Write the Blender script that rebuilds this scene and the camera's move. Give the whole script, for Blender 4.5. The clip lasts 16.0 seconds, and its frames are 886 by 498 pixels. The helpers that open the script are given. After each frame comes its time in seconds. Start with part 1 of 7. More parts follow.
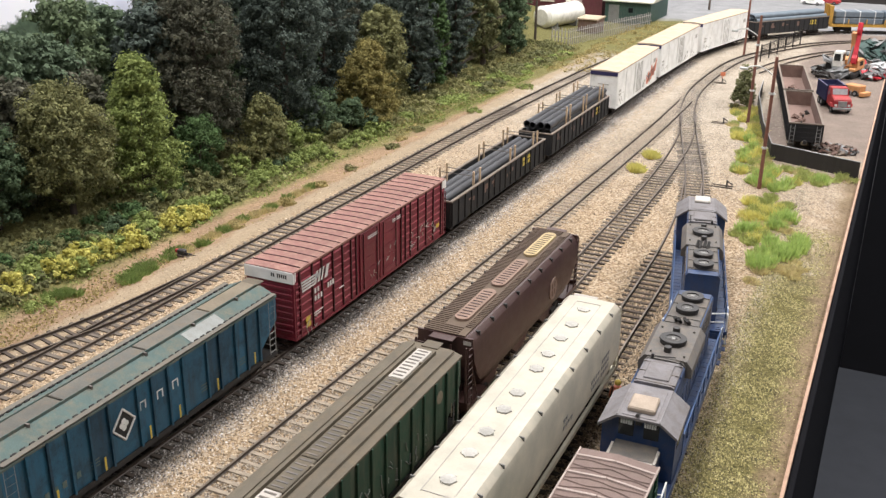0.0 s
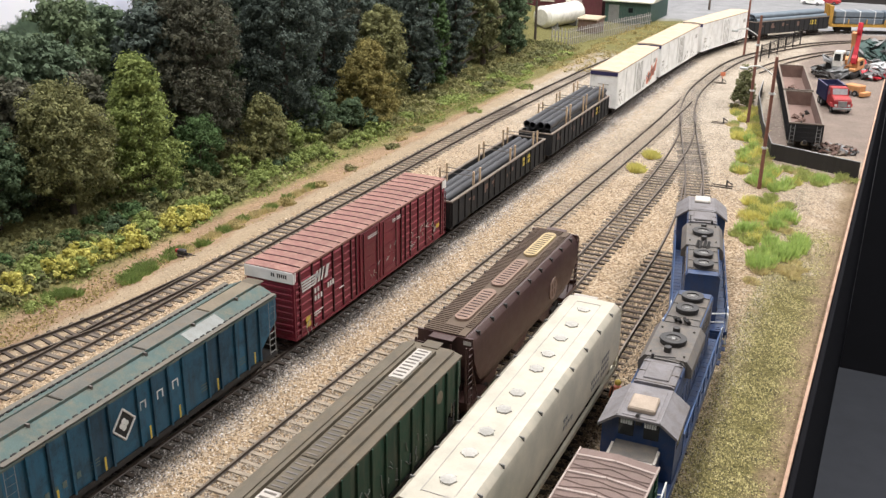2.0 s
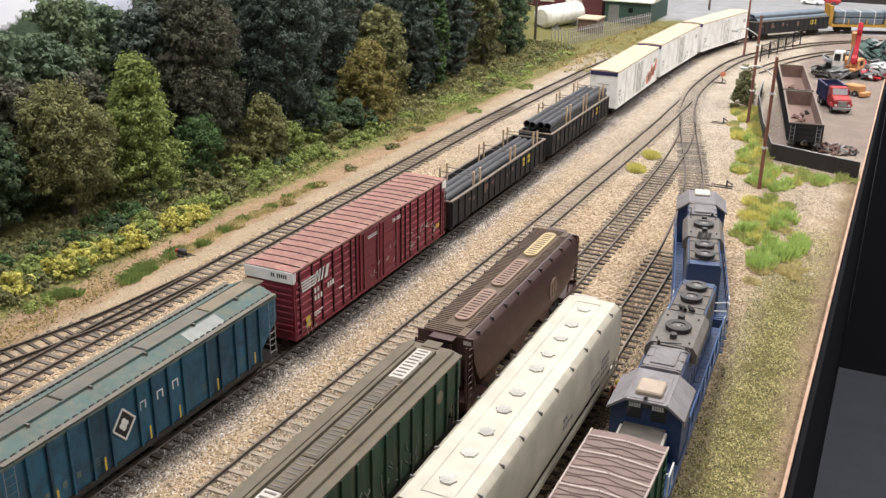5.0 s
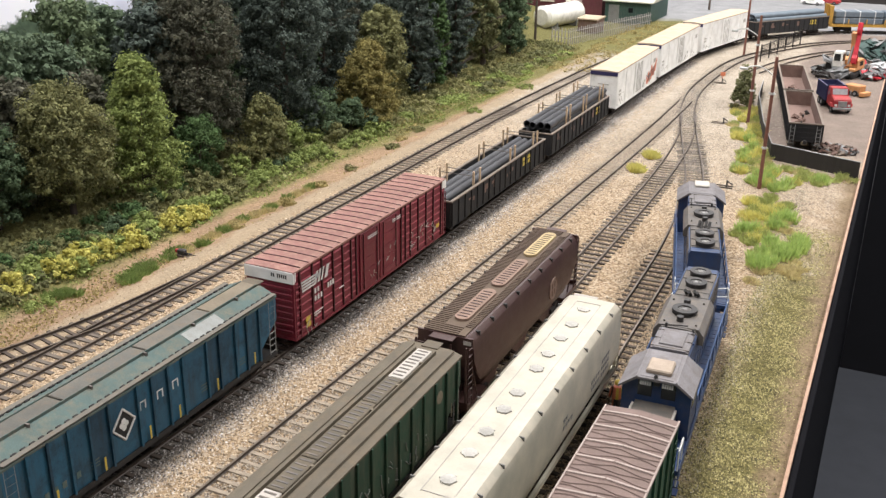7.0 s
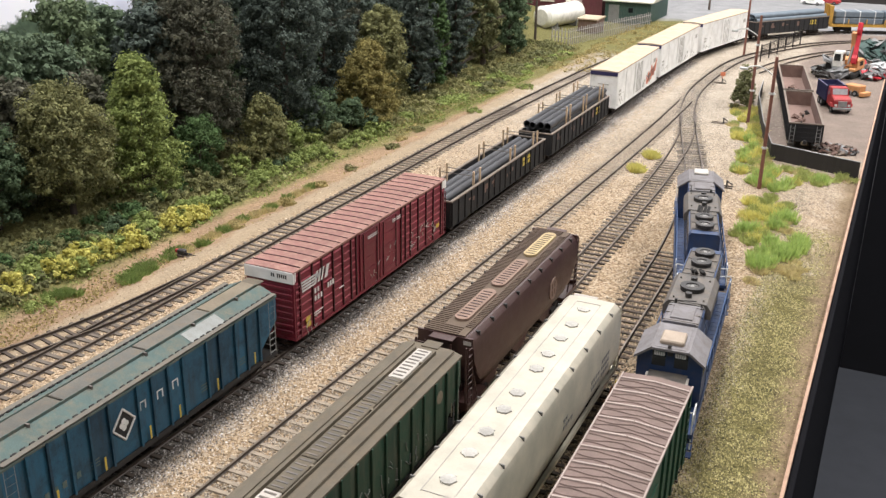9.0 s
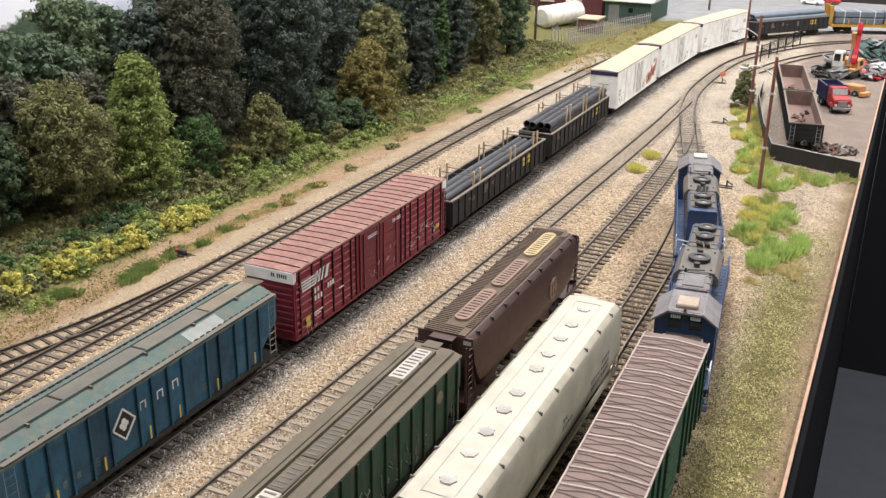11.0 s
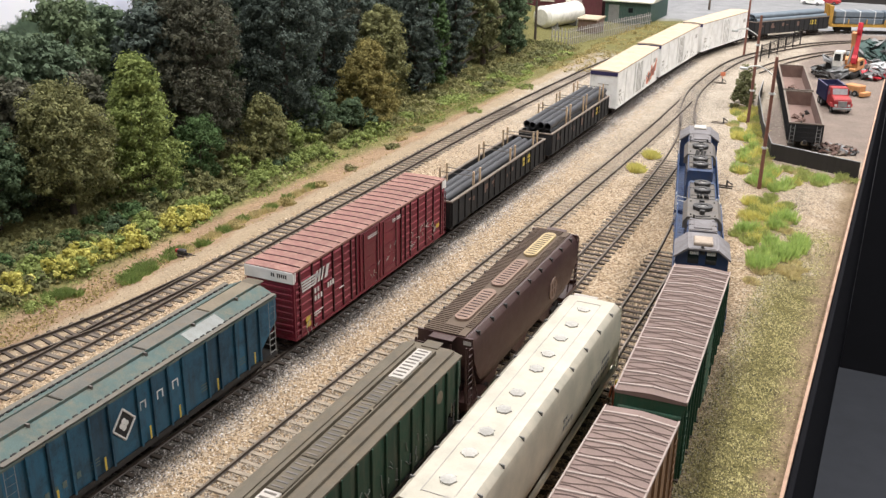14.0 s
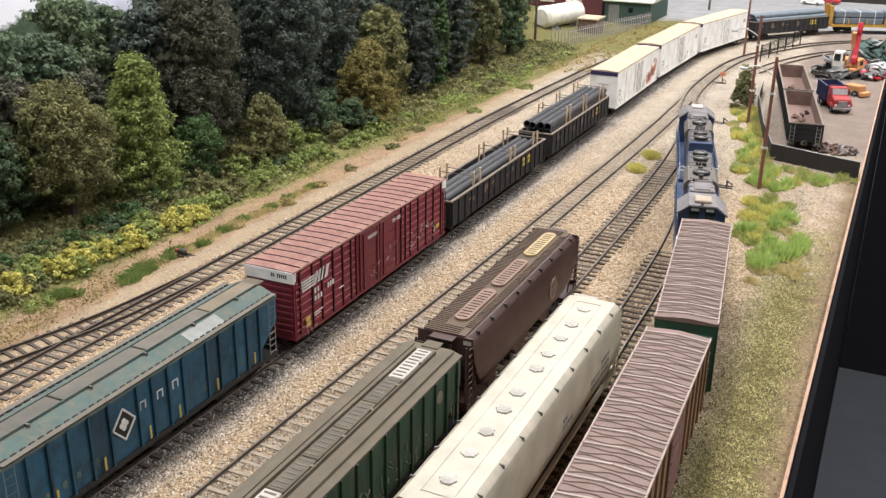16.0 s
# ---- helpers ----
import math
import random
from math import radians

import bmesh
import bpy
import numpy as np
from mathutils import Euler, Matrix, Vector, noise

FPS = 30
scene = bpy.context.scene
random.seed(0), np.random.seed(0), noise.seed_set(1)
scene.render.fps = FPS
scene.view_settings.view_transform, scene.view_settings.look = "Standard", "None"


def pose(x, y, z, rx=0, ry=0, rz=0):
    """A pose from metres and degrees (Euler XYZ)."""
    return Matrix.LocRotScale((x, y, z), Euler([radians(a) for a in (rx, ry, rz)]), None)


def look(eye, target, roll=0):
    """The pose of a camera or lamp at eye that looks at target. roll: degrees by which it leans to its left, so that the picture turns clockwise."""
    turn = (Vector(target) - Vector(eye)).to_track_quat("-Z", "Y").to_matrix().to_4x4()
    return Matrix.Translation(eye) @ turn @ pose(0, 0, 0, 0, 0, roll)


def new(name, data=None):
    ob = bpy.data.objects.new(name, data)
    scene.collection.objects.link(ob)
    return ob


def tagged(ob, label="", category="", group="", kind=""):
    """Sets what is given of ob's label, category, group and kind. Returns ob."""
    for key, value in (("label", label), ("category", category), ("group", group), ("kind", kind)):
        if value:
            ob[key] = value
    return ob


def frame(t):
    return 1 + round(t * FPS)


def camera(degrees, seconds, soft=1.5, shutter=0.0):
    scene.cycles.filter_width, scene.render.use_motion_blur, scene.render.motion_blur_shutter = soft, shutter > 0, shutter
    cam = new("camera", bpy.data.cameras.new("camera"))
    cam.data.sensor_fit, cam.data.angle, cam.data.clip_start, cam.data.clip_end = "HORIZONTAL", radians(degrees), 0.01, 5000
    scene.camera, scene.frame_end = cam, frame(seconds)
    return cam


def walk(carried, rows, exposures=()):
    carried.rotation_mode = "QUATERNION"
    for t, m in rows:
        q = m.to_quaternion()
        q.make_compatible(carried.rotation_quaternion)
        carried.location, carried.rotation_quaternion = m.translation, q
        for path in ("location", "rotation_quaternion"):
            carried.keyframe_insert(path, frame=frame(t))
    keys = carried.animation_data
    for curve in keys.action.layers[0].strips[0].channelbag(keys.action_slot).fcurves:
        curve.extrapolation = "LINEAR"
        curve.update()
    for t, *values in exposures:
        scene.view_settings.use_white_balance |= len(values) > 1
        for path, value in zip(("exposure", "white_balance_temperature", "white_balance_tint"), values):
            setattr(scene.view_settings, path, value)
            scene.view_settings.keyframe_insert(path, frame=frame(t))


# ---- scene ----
# A model railway at 1:87. Sizes below are those of the full-size things; K brings them to the model's size.
K = 1 / 87.1

cam = camera(49.12, 16.0, soft=1.4)
EYE = Vector((27.04, -39.27, 24.795))
AIM = EYE + Vector((-0.39409, 0.84338, -0.36526)) * 50
walk(cam, [(0.0, look(EYE * K, AIM * K, 0.83)), (16.0, look(EYE * K, AIM * K, 0.83))], [(0.0, 0.14), (16.0, 0.14)])


def room_lamp(x, y, sx, sy, power):
    data = bpy.data.lights.new("ceiling_light", "AREA")
    data.shape, data.size, data.size_y, data.energy = "RECTANGLE", sx, sy, power
    data.color = (1.0, 0.983, 0.975)
    ob = new("ceiling_light", data)
    ob.matrix_basis = pose(x, y, 1.58)
    return ob


world = bpy.data.worlds.new("room_air")
scene.world = world
world.use_nodes = True
world.node_tree.nodes["Background"].inputs[0].default_value = (0.9, 0.95, 1.0, 1)
world.node_tree.nodes["Background"].inputs[1].default_value = 0.05
for lx, ly, power in ((-0.1, -1.2, 12.5), (-0.2, 0.3, 25), (-0.1, 1.7, 29), (1.4, -0.6, 7), (1.3, 1.3, 46)):
    room_lamp(lx, ly, 0.3, 1.2, power)


# ---- materials ----
def nodes_of(name):
    m = bpy.data.materials.new(name)
    m.use_nodes = True
    nt = m.node_tree
    return m, nt, nt.nodes["Principled BSDF"]


def add(nt, kind, **values):
    n = nt.nodes.new(kind)
    for k, v in values.items():
        n.inputs[k].default_value = v
    return n


def coords(nt, stretch=(1, 1, 1), world_space=False):
    """Coordinates in full-size metres."""
    if world_space:
        src = nt.nodes.new("ShaderNodeNewGeometry").outputs["Position"]
    else:
        src = nt.nodes.new("ShaderNodeTexCoord").outputs["Object"]
    mp = nt.nodes.new("ShaderNodeMapping")
    mp.inputs["Scale"].default_value = [s / K for s in stretch]
    nt.links.new(src, mp.inputs["Vector"])
    return mp.outputs[0]


def noise_at(nt, vec, size, detail=4.0, rough=0.6):
    n = add(nt, "ShaderNodeTexNoise", Scale=1.0 / size, Detail=detail, Roughness=rough)
    nt.links.new(vec, n.inputs["Vector"])
    return n.outputs["Fac"]


def ramp(nt, fac, stops):
    r = nt.nodes.new("ShaderNodeValToRGB")
    el = r.color_ramp.elements
    while len(el) < len(stops):
        el.new(0.5)
    for e, (p, c) in zip(el, stops):
        e.position = p
        e.color = (*c, 1) if len(c) == 3 else c
    nt.links.new(fac, r.inputs[0])
    return r.outputs[0]


def mix(nt, fac, a, b, mode="MIX"):
    m = nt.nodes.new("ShaderNodeMix")
    m.data_type, m.blend_type = "RGBA", mode
    for socket, v in ((m.inputs[0], fac), (m.inputs[6], a), (m.inputs[7], b)):
        if isinstance(v, bpy.types.NodeSocket):
            nt.links.new(v, socket)
        elif isinstance(v, (int, float)):
            socket.default_value = v
        else:
            socket.default_value = (*v, 1)
    return m.outputs[2]


def bump_on(nt, bsdf, height, depth, strength=0.6):
    b = add(nt, "ShaderNodeBump", Strength=strength, Distance=depth * K)
    nt.links.new(height, b.inputs["Height"])
    nt.links.new(b.outputs[0], bsdf.inputs["Normal"])


GREY = (0.5, 0.5, 0.5)


def tint(c, f):
    return tuple(min(1.0, v * f) for v in c)


def paint(name, base, rough=0.6, metal=0.0, dirt=(0.16, 0.12, 0.09), amount=0.35, streak=0.5, size=1.2, grain=0.05, bump=0.01, uneven=0.0, speck=0.16):
    """Weathered paint: blotches, streaks that run down, grime and fine grain."""
    m, nt, b = nodes_of(name)
    v = coords(nt)
    col = ramp(nt, noise_at(nt, v, size), [(0.3, tint(base, 0.82)), (0.55, base), (0.75, tint(base, 1.12))])
    blot = ramp(nt, noise_at(nt, v, size * 0.45, 6, 0.7), [(0.45, (0, 0, 0)), (0.8, (amount,) * 3)])
    col = mix(nt, blot, col, dirt)
    if streak:
        vs = coords(nt, (1, 1, 0.1))
        st = ramp(nt, noise_at(nt, vs, 0.35, 5, 0.7), [(0.48, (0, 0, 0)), (0.78, (streak,) * 3)])
        col = mix(nt, st, col, dirt)
    fine = noise_at(nt, v, grain, 3)
    col = mix(nt, speck, col, ramp(nt, fine, [(0.3, (0.1, 0.1, 0.1)), (0.7, (0.9, 0.9, 0.9))]), "OVERLAY")
    own = nt.nodes.new("ShaderNodeObjectInfo").outputs["Random"]
    col = mix(nt, 0.3, col, ramp(nt, own, [(0.0, (0.28, 0.28, 0.28)), (1.0, (0.66, 0.66, 0.66))]), "OVERLAY")
    if uneven:
        col = mix(nt, uneven, col, ramp(nt, own, [(0.0, (0.35, 0.38, 0.42)), (0.5, (0.8, 0.8, 0.8)), (1.0, (1, 1, 1))]), "MULTIPLY")
    nt.links.new(col, b.inputs["Base Color"])
    nt.links.new(ramp(nt, blot, [(0.0, (rough,) * 3), (0.5, (min(1, rough + 0.2),) * 3)]), b.inputs["Roughness"])
    b.inputs["Metallic"].default_value = metal
    bump_on(nt, b, fine, bump)
    return m


def plain(name, base, rough=0.6, metal=0.0, var=0.2, size=0.4):
    m, nt, b = nodes_of(name)
    v = coords(nt)
    info = nt.nodes.new("ShaderNodeObjectInfo").outputs["Random"]
    a = ramp(nt, noise_at(nt, v, size, 6, 0.7), [(0.3, tint(base, 1 - var)), (0.7, tint(base, 1 + var))])
    col = mix(nt, 0.25, a, ramp(nt, info, [(0.0, tint(base, 0.7)), (1.0, tint(base, 1.35))]))
    nt.links.new(col, b.inputs["Base Color"])
    b.inputs["Roughness"].default_value, b.inputs["Metallic"].default_value = rough, metal
    return m


def leafy(name, dark, light, size=0.5, thin=0.25):
    """Foliage: each leaf has its own shade."""
    m, nt, b = nodes_of(name)
    isl = nt.nodes.new("ShaderNodeNewGeometry").outputs["Random Per Island"]
    v = coords(nt)
    big = ramp(nt, noise_at(nt, v, size * 3, 2), [(0.35, (0, 0, 0)), (0.65, (1, 1, 1))])
    mid = tuple(0.45 * a + 0.55 * c for a, c in zip(dark, light))
    one = ramp(nt, isl, [(0.0, tuple(0.6 * a + 0.4 * c for a, c in zip(dark, light))), (0.6, mid), (1.0, tuple(0.25 * a + 0.75 * c for a, c in zip(dark, light)))])
    two = ramp(nt, isl, [(0.0, dark), (1.0, tint(mid, 0.8))])
    col = mix(nt, big, two, one)
    spray = noise_at(nt, v, size * 0.9, 3)
    col = mix(nt, 0.45, col, ramp(nt, spray, [(0.35, (0.28, 0.29, 0.27)), (0.65, (0.82, 0.80, 0.70))]), "OVERLAY")
    nt.links.new(col, b.inputs["Base Color"])
    b.inputs["Roughness"].default_value = 0.8
    b.inputs["Specular IOR Level"].default_value = 0.15
    glow = nt.nodes.new("ShaderNodeBsdfTranslucent")
    nt.links.new(col, glow.inputs["Color"])
    both = add(nt, "ShaderNodeMixShader", Fac=thin)
    nt.links.new(b.outputs[0], both.inputs[1])
    nt.links.new(glow.outputs[0], both.inputs[2])
    nt.links.new(both.outputs[0], nt.nodes["Material Output"].inputs["Surface"])
    return m


def stones(name, colours, patchy=0.45):
    m, nt, b = nodes_of(name)
    isl = nt.nodes.new("ShaderNodeNewGeometry").outputs["Random Per Island"]
    n = len(colours)
    col = ramp(nt, isl, [(i / (n - 1), c) for i, c in enumerate(colours)])
    v = coords(nt, (1, 0.6, 1), True)
    patch = ramp(nt, noise_at(nt, v, 2.4, 5, 0.6), [(0.34, (0.27, 0.26, 0.22)), (0.52, (0.5, 0.5, 0.5)), (0.7, (0.66, 0.65, 0.64))])
    col = mix(nt, patchy, col, patch, "OVERLAY")
    spot = ramp(nt, noise_at(nt, coords(nt, (1, 1, 1), True), 0.5, 3, 0.6), [(0.28, (0.3, 0.28, 0.24)), (0.45, (0.5, 0.5, 0.5)), (0.75, (0.6, 0.6, 0.6))])
    col = mix(nt, 0.25, col, spot, "OVERLAY")
    nt.links.new(col, b.inputs["Base Color"])
    b.inputs["Roughness"].default_value = 0.9
    return m


M_RAIL = paint("rusty_rail", (0.055, 0.040, 0.032), 0.5, 0.3, amount=0.3, streak=0)
M_RAILTOP = paint("worn_rail_head", (0.15, 0.118, 0.092), 0.4, 0.5, amount=0.5, streak=0)
M_TIE = plain("weathered_tie", (0.072, 0.054, 0.042), 0.9, 0, 0.5, 0.4)
M_TIE_MID = plain("grey_brown_tie", (0.135, 0.110, 0.088), 0.9, 0, 0.4, 0.5)
M_TIE_PALE = plain("dusty_tie", (0.27, 0.22, 0.165), 0.9, 0, 0.35, 0.5)
M_BLACK = paint("black_underframe", (0.016, 0.015, 0.015), 0.85, dirt=(0.06, 0.047, 0.036), amount=0.5, streak=0.2)
M_RED = paint("oxide_red", (0.175, 0.014, 0.030), 0.45, dirt=(0.10, 0.03, 0.035), amount=0.3, streak=0.35)
M_TEAL = paint("faded_teal", (0.013, 0.10, 0.175), 0.5, dirt=(0.022, 0.026, 0.026), amount=0.85, streak=0.8, size=2.2, uneven=0.8)
M_GREEN = paint("dark_green", (0.012, 0.05, 0.028), 0.6)
M_BROWN = paint("oxide_brown", (0.062, 0.027, 0.025), 0.42, dirt=(0.11, 0.07, 0.05), amount=0.4)
M_CREAM = paint("cream_white", (0.55, 0.505, 0.405), 0.42, dirt=(0.36, 0.35, 0.32), amount=0.05, streak=0.15, speck=0.05)
M_BLUE = paint("faded_blue", (0.030, 0.060, 0.145), 0.55, dirt=(0.075, 0.065, 0.055), amount=0.65, streak=0.5)
M_MAUVE = paint("dusty_roof", (0.215, 0.150, 0.130), 0.8, amount=0.3, streak=0)
M_TAN = paint("tan_side", (0.30, 0.17, 0.09), 0.7)
M_WHITE = paint("white_panel", (0.93, 0.92, 0.89), 0.5, dirt=(0.70, 0.68, 0.65), amount=0.05, streak=0)
M_LEAF = leafy("leaf_green", (0.03, 0.06, 0.015), (0.15, 0.22, 0.05))


# ---- mesh tools: all take full-size metres ----
def rod(bm, p0, p1, r, seg=8, r2=None):
    p0, p1 = Vector(p0), Vector(p1)
    d = p1 - p0
    m = Matrix.Translation((p0 + p1) / 2) @ d.to_track_quat("Z", "Y").to_matrix().to_4x4()
    bmesh.ops.create_cone(bm, cap_ends=True, segments=seg, radius1=r, radius2=r if r2 is None else r2, depth=d.length, matrix=m)
    return bm


def block(bm, x0, x1, y0, y1, z0, z1, bevel=0.0):
    r = bmesh.ops.create_cube(bm, size=1, matrix=Matrix.Translation(((x0 + x1) / 2, (y0 + y1) / 2, (z0 + z1) / 2)) @ Matrix.Diagonal((x1 - x0, y1 - y0, z1 - z0, 1)))
    if bevel:
        es = list({e for v in r["verts"] for e in v.link_edges})
        bmesh.ops.bevel(bm, geom=es, offset=bevel, segments=1, affect="EDGES")
    return bm


def extrude(bm, profile, y0, y1):
    """A closed outline in x, z drawn along y."""
    a = [bm.verts.new((x, y0, z)) for x, z in profile]
    b = [bm.verts.new((x, y1, z)) for x, z in profile]
    n = len(a)
    for i in range(n):
        bm.faces.new((a[i], a[(i + 1) % n], b[(i + 1) % n], b[i]))
    bm.faces.new(a[::-1])
    bm.faces.new(b)
    bmesh.ops.recalc_face_normals(bm, faces=bm.faces)
    return bm


def extrude_x(bm, profile, x0, x1):
    """A closed outline in y, z drawn along x."""
    a = [bm.verts.new((x0, y, z)) for y, z in profile]
    b = [bm.verts.new((x1, y, z)) for y, z in profile]
    n = len(a)
    for i in range(n):
        bm.faces.new((a[i], a[(i + 1) % n], b[(i + 1) % n], b[i]))
    bm.faces.new(a[::-1])
    bm.faces.new(b)
    bmesh.ops.recalc_face_normals(bm, faces=bm.faces)
    return bm


def mesh_of(name, bm, material, smooth=False):
    me = bpy.data.meshes.new(name)
    bmesh.ops.scale(bm, vec=(K, K, K), verts=bm.verts)
    bm.to_mesh(me)
    bm.free()
    me.materials.append(material)
    if smooth:
        for p in me.polygons:
            p.use_smooth = True
    return me


def part(name, bm, material, parent=None, label="", smooth=False):
    ob = new(name, mesh_of(name, bm, material, smooth))
    if smooth:
        ob.data.set_sharp_from_angle(angle=radians(35))
    ob.parent = parent
    if label:
        ob["label"] = label
    return ob


def pieces(name, bm, material, parent=None, label=""):
    """Links each loose piece of a bmesh as a part of its own."""
    left, out = set(bm.verts), []
    while left:
        todo, seen = [left.pop()], []
        while todo:
            v = todo.pop()
            seen.append(v)
            for e in v.link_edges:
                w = e.other_vert(v)
                if w in left:
                    left.discard(w)
                    todo.append(w)
        one = bmesh.new()
        where = {v: one.verts.new(v.co) for v in sorted(seen, key=lambda v: v.index)}
        for f in {f for v in seen for f in v.link_faces}:
            one.faces.new([where[v] for v in f.verts])
        out.append(part(name, one, material, parent, label))
    bm.free()
    return out


def again(name, mesh, parent, x, y, z, rz=0.0):
    """One more object on a mesh that is already made."""
    ob = new(name, mesh)
    ob.parent = parent
    ob.matrix_basis = pose(x * K, y * K, z * K, 0, 0, rz)
    return ob


def at(x, y, z, rx=0, ry=0, rz=0):
    return pose(x * K, y * K, z * K, rx, ry, rz)


def thing(name, label, category, group="", m=None):
    ob = new(name)
    ob.empty_display_size = 0.01
    tagged(ob, label, category, group)
    if m is not None:
        ob.matrix_basis = m
    return ob


B = bmesh.new


class Path:
    """A smooth line on the ground through given points (Catmull-Rom), walked by its length."""

    def __init__(self, pts):
        p = [Vector(q) for q in pts]
        p = [2 * p[0] - p[1]] + p + [2 * p[-1] - p[-2]]
        self.pts = []
        for i in range(1, len(p) - 2):
            for j in range(20):
                t = j / 20
                a, b, c, d = p[i - 1:i + 3]
                self.pts.append(0.5 * (2 * b + (c - a) * t + (2 * a - 5 * b + 4 * c - d) * t * t + (3 * b - a - 3 * c + d) * t ** 3))
        self.pts.append(p[-2])
        self.s = [0.0]
        for a, b in zip(self.pts, self.pts[1:]):
            self.s.append(self.s[-1] + (b - a).length)
        self.length = self.s[-1]

    def at(self, s):
        i = min(max(int(np.searchsorted(self.s, s)) - 1, 0), len(self.pts) - 2)
        f = (s - self.s[i]) / (self.s[i + 1] - self.s[i])
        return self.pts[i].lerp(self.pts[i + 1], f)

    def heading(self, s):
        d = self.at(s + 0.3) - self.at(s - 0.3)
        return math.degrees(math.atan2(-d.x, d.y))

    def find(self, y):
        return float(np.interp(y, [p.y for p in self.pts], self.s))

    def chord(self, s, half):
        """Place and heading of a vehicle whose trucks stand half a wheelbase before and behind s."""
        a, b = self.at(s - half), self.at(s + half)
        d = b - a
        c = (a + b) / 2
        return at(c.x, c.y, 0, 0, 0, math.degrees(math.atan2(-d.x, d.y)))


# ---- ground and tracks ----
PATH_A = Path([(-11.78, -40), (-11.78, 0), (-11.78, 30), (-11.7, 55), (-11.2, 72), (-10.3, 90), (-8.6, 106), (-5, 122), (3, 138), (14, 150)])
PATH_B = Path([(-1.57, -50), (-1.57, 0), (-1.57, 50), (-1.5, 80), (-1.2, 95), (0.2, 108), (3.2, 121), (9.5, 132), (19, 141.5), (34, 147)])
PATH_C = Path([(3.5, -45), (3.7, -20), (4.0, 0), (4.5, 20), (4.8, 35), (5.1, 50), (5.2, 62), (5.1, 74)])
PATH_D = Path([(9.85, -45), (9.85, 0), (9.85, 30), (9.7, 42), (9.2, 52), (8.3, 60), (6.8, 68)])
PATH_E = Path([(15.2, -45), (15.0, 0), (14.9, 10), (14.75, 20), (14.4, 28), (13.6, 36), (12.6, 42.5)])
PATH_F = Path([(20.1, -75), (20.1, -40), (20.1, -12), (19.95, -4), (19.75, 1.65), (19.4, 7.5), (18.68, 13.8), (17.78, 18.6), (16.7, 23.5), (15.42, 29.4), (14.2, 35), (13.0, 41), (11.7, 47), (9.2, 57),
               (6.6, 68), (5.2, 77), (4.85, 84), (5.0, 93), (5.8, 103), (8.2, 112), (14, 124), (22, 132), (34, 138)])


# ---- more materials ----
M_REDROOF = paint("faded_red_roof", (0.255, 0.122, 0.102), 0.8, dirt=(0.42, 0.29, 0.22), amount=0.85, streak=0, size=0.8)
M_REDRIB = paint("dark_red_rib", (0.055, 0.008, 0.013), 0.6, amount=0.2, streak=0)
M_TEALROOF = paint("faded_teal_roof", (0.085, 0.127, 0.118), 0.8, dirt=(0.22, 0.185, 0.135), amount=0.95, streak=0, size=1.6)
M_HATCH = paint("dusty_hatch", (0.20, 0.165, 0.115), 0.8, amount=0.4, streak=0)
M_OLIVEROOF = paint("olive_grey_roof", (0.118, 0.098, 0.070), 0.8, dirt=(0.22, 0.165, 0.11), amount=0.5, streak=0)
M_PALE = paint("pale_hatch", (0.50, 0.46, 0.41), 0.7, amount=0.3, streak=0)
M_BROWNROOF = paint("brown_roof_walk", (0.125, 0.086, 0.058), 0.8, dirt=(0.16, 0.12, 0.09), amount=0.5, streak=0)
M_BROWNSLAT = paint("dusty_brown_slat", (0.10, 0.066, 0.047), 0.8, dirt=(0.17, 0.125, 0.085), amount=0.6, streak=0)
M_GREYHATCH = paint("grey_round_hatch", (0.47, 0.45, 0.41), 0.7, amount=0.2, streak=0)
M_STEEL = paint("grey_steel", (0.30, 0.30, 0.30), 0.5, 0.3, amount=0.3, streak=0)
M_SOOT = paint("sooty_roof", (0.115, 0.103, 0.094), 0.7, dirt=(0.24, 0.195, 0.145), amount=0.7, streak=0)
M_CABROOF = paint("grey_cab_roof", (0.205, 0.19, 0.195), 0.7, dirt=(0.14, 0.115, 0.095), amount=0.7, streak=0)
M_RAILBLUE = paint("worn_blue_rail", (0.05, 0.10, 0.225), 0.5, dirt=(0.16, 0.17, 0.18), amount=0.4, streak=0)
M_TANBOX = paint("tan_box", (0.40, 0.32, 0.25), 0.8, amount=0.2, streak=0)
M_FAN = paint("dark_fan_ring", (0.035, 0.033, 0.032), 0.6, amount=0.3, streak=0)
M_LETTER = paint("white_lettering", (0.72, 0.71, 0.69), 0.6, amount=0.15, streak=0.1)
M_YELLOW = paint("yellow_marking", (0.62, 0.46, 0.07), 0.6, amount=0.25, streak=0)
M_BAYROOF = paint("tan_sunlit_roof", (0.50, 0.395, 0.28), 0.7, dirt=(0.40, 0.30, 0.20), amount=0.3, streak=0)
M_NAVY = paint("navy_stripe", (0.03, 0.025, 0.10), 0.6, amount=0.1, streak=0)
M_ORANGE = paint("orange_paint", (0.72, 0.23, 0.12), 0.6, amount=0.15, streak=0.1)
M_PIPE = paint("black_steel_pipe", (0.055, 0.055, 0.06), 0.45, 0.3, dirt=(0.13, 0.13, 0.13), amount=0.4, streak=0)
M_WOOD = plain("raw_wood_stake", (0.52, 0.38, 0.25), 0.8)
M_GONDOLA = paint("black_gondola", (0.015, 0.015, 0.017), 0.8, dirt=(0.045, 0.039, 0.034), amount=0.4, streak=0.3)
M_GONRIM = paint("worn_top_rail", (0.19, 0.15, 0.12), 0.7, amount=0.3, streak=0)
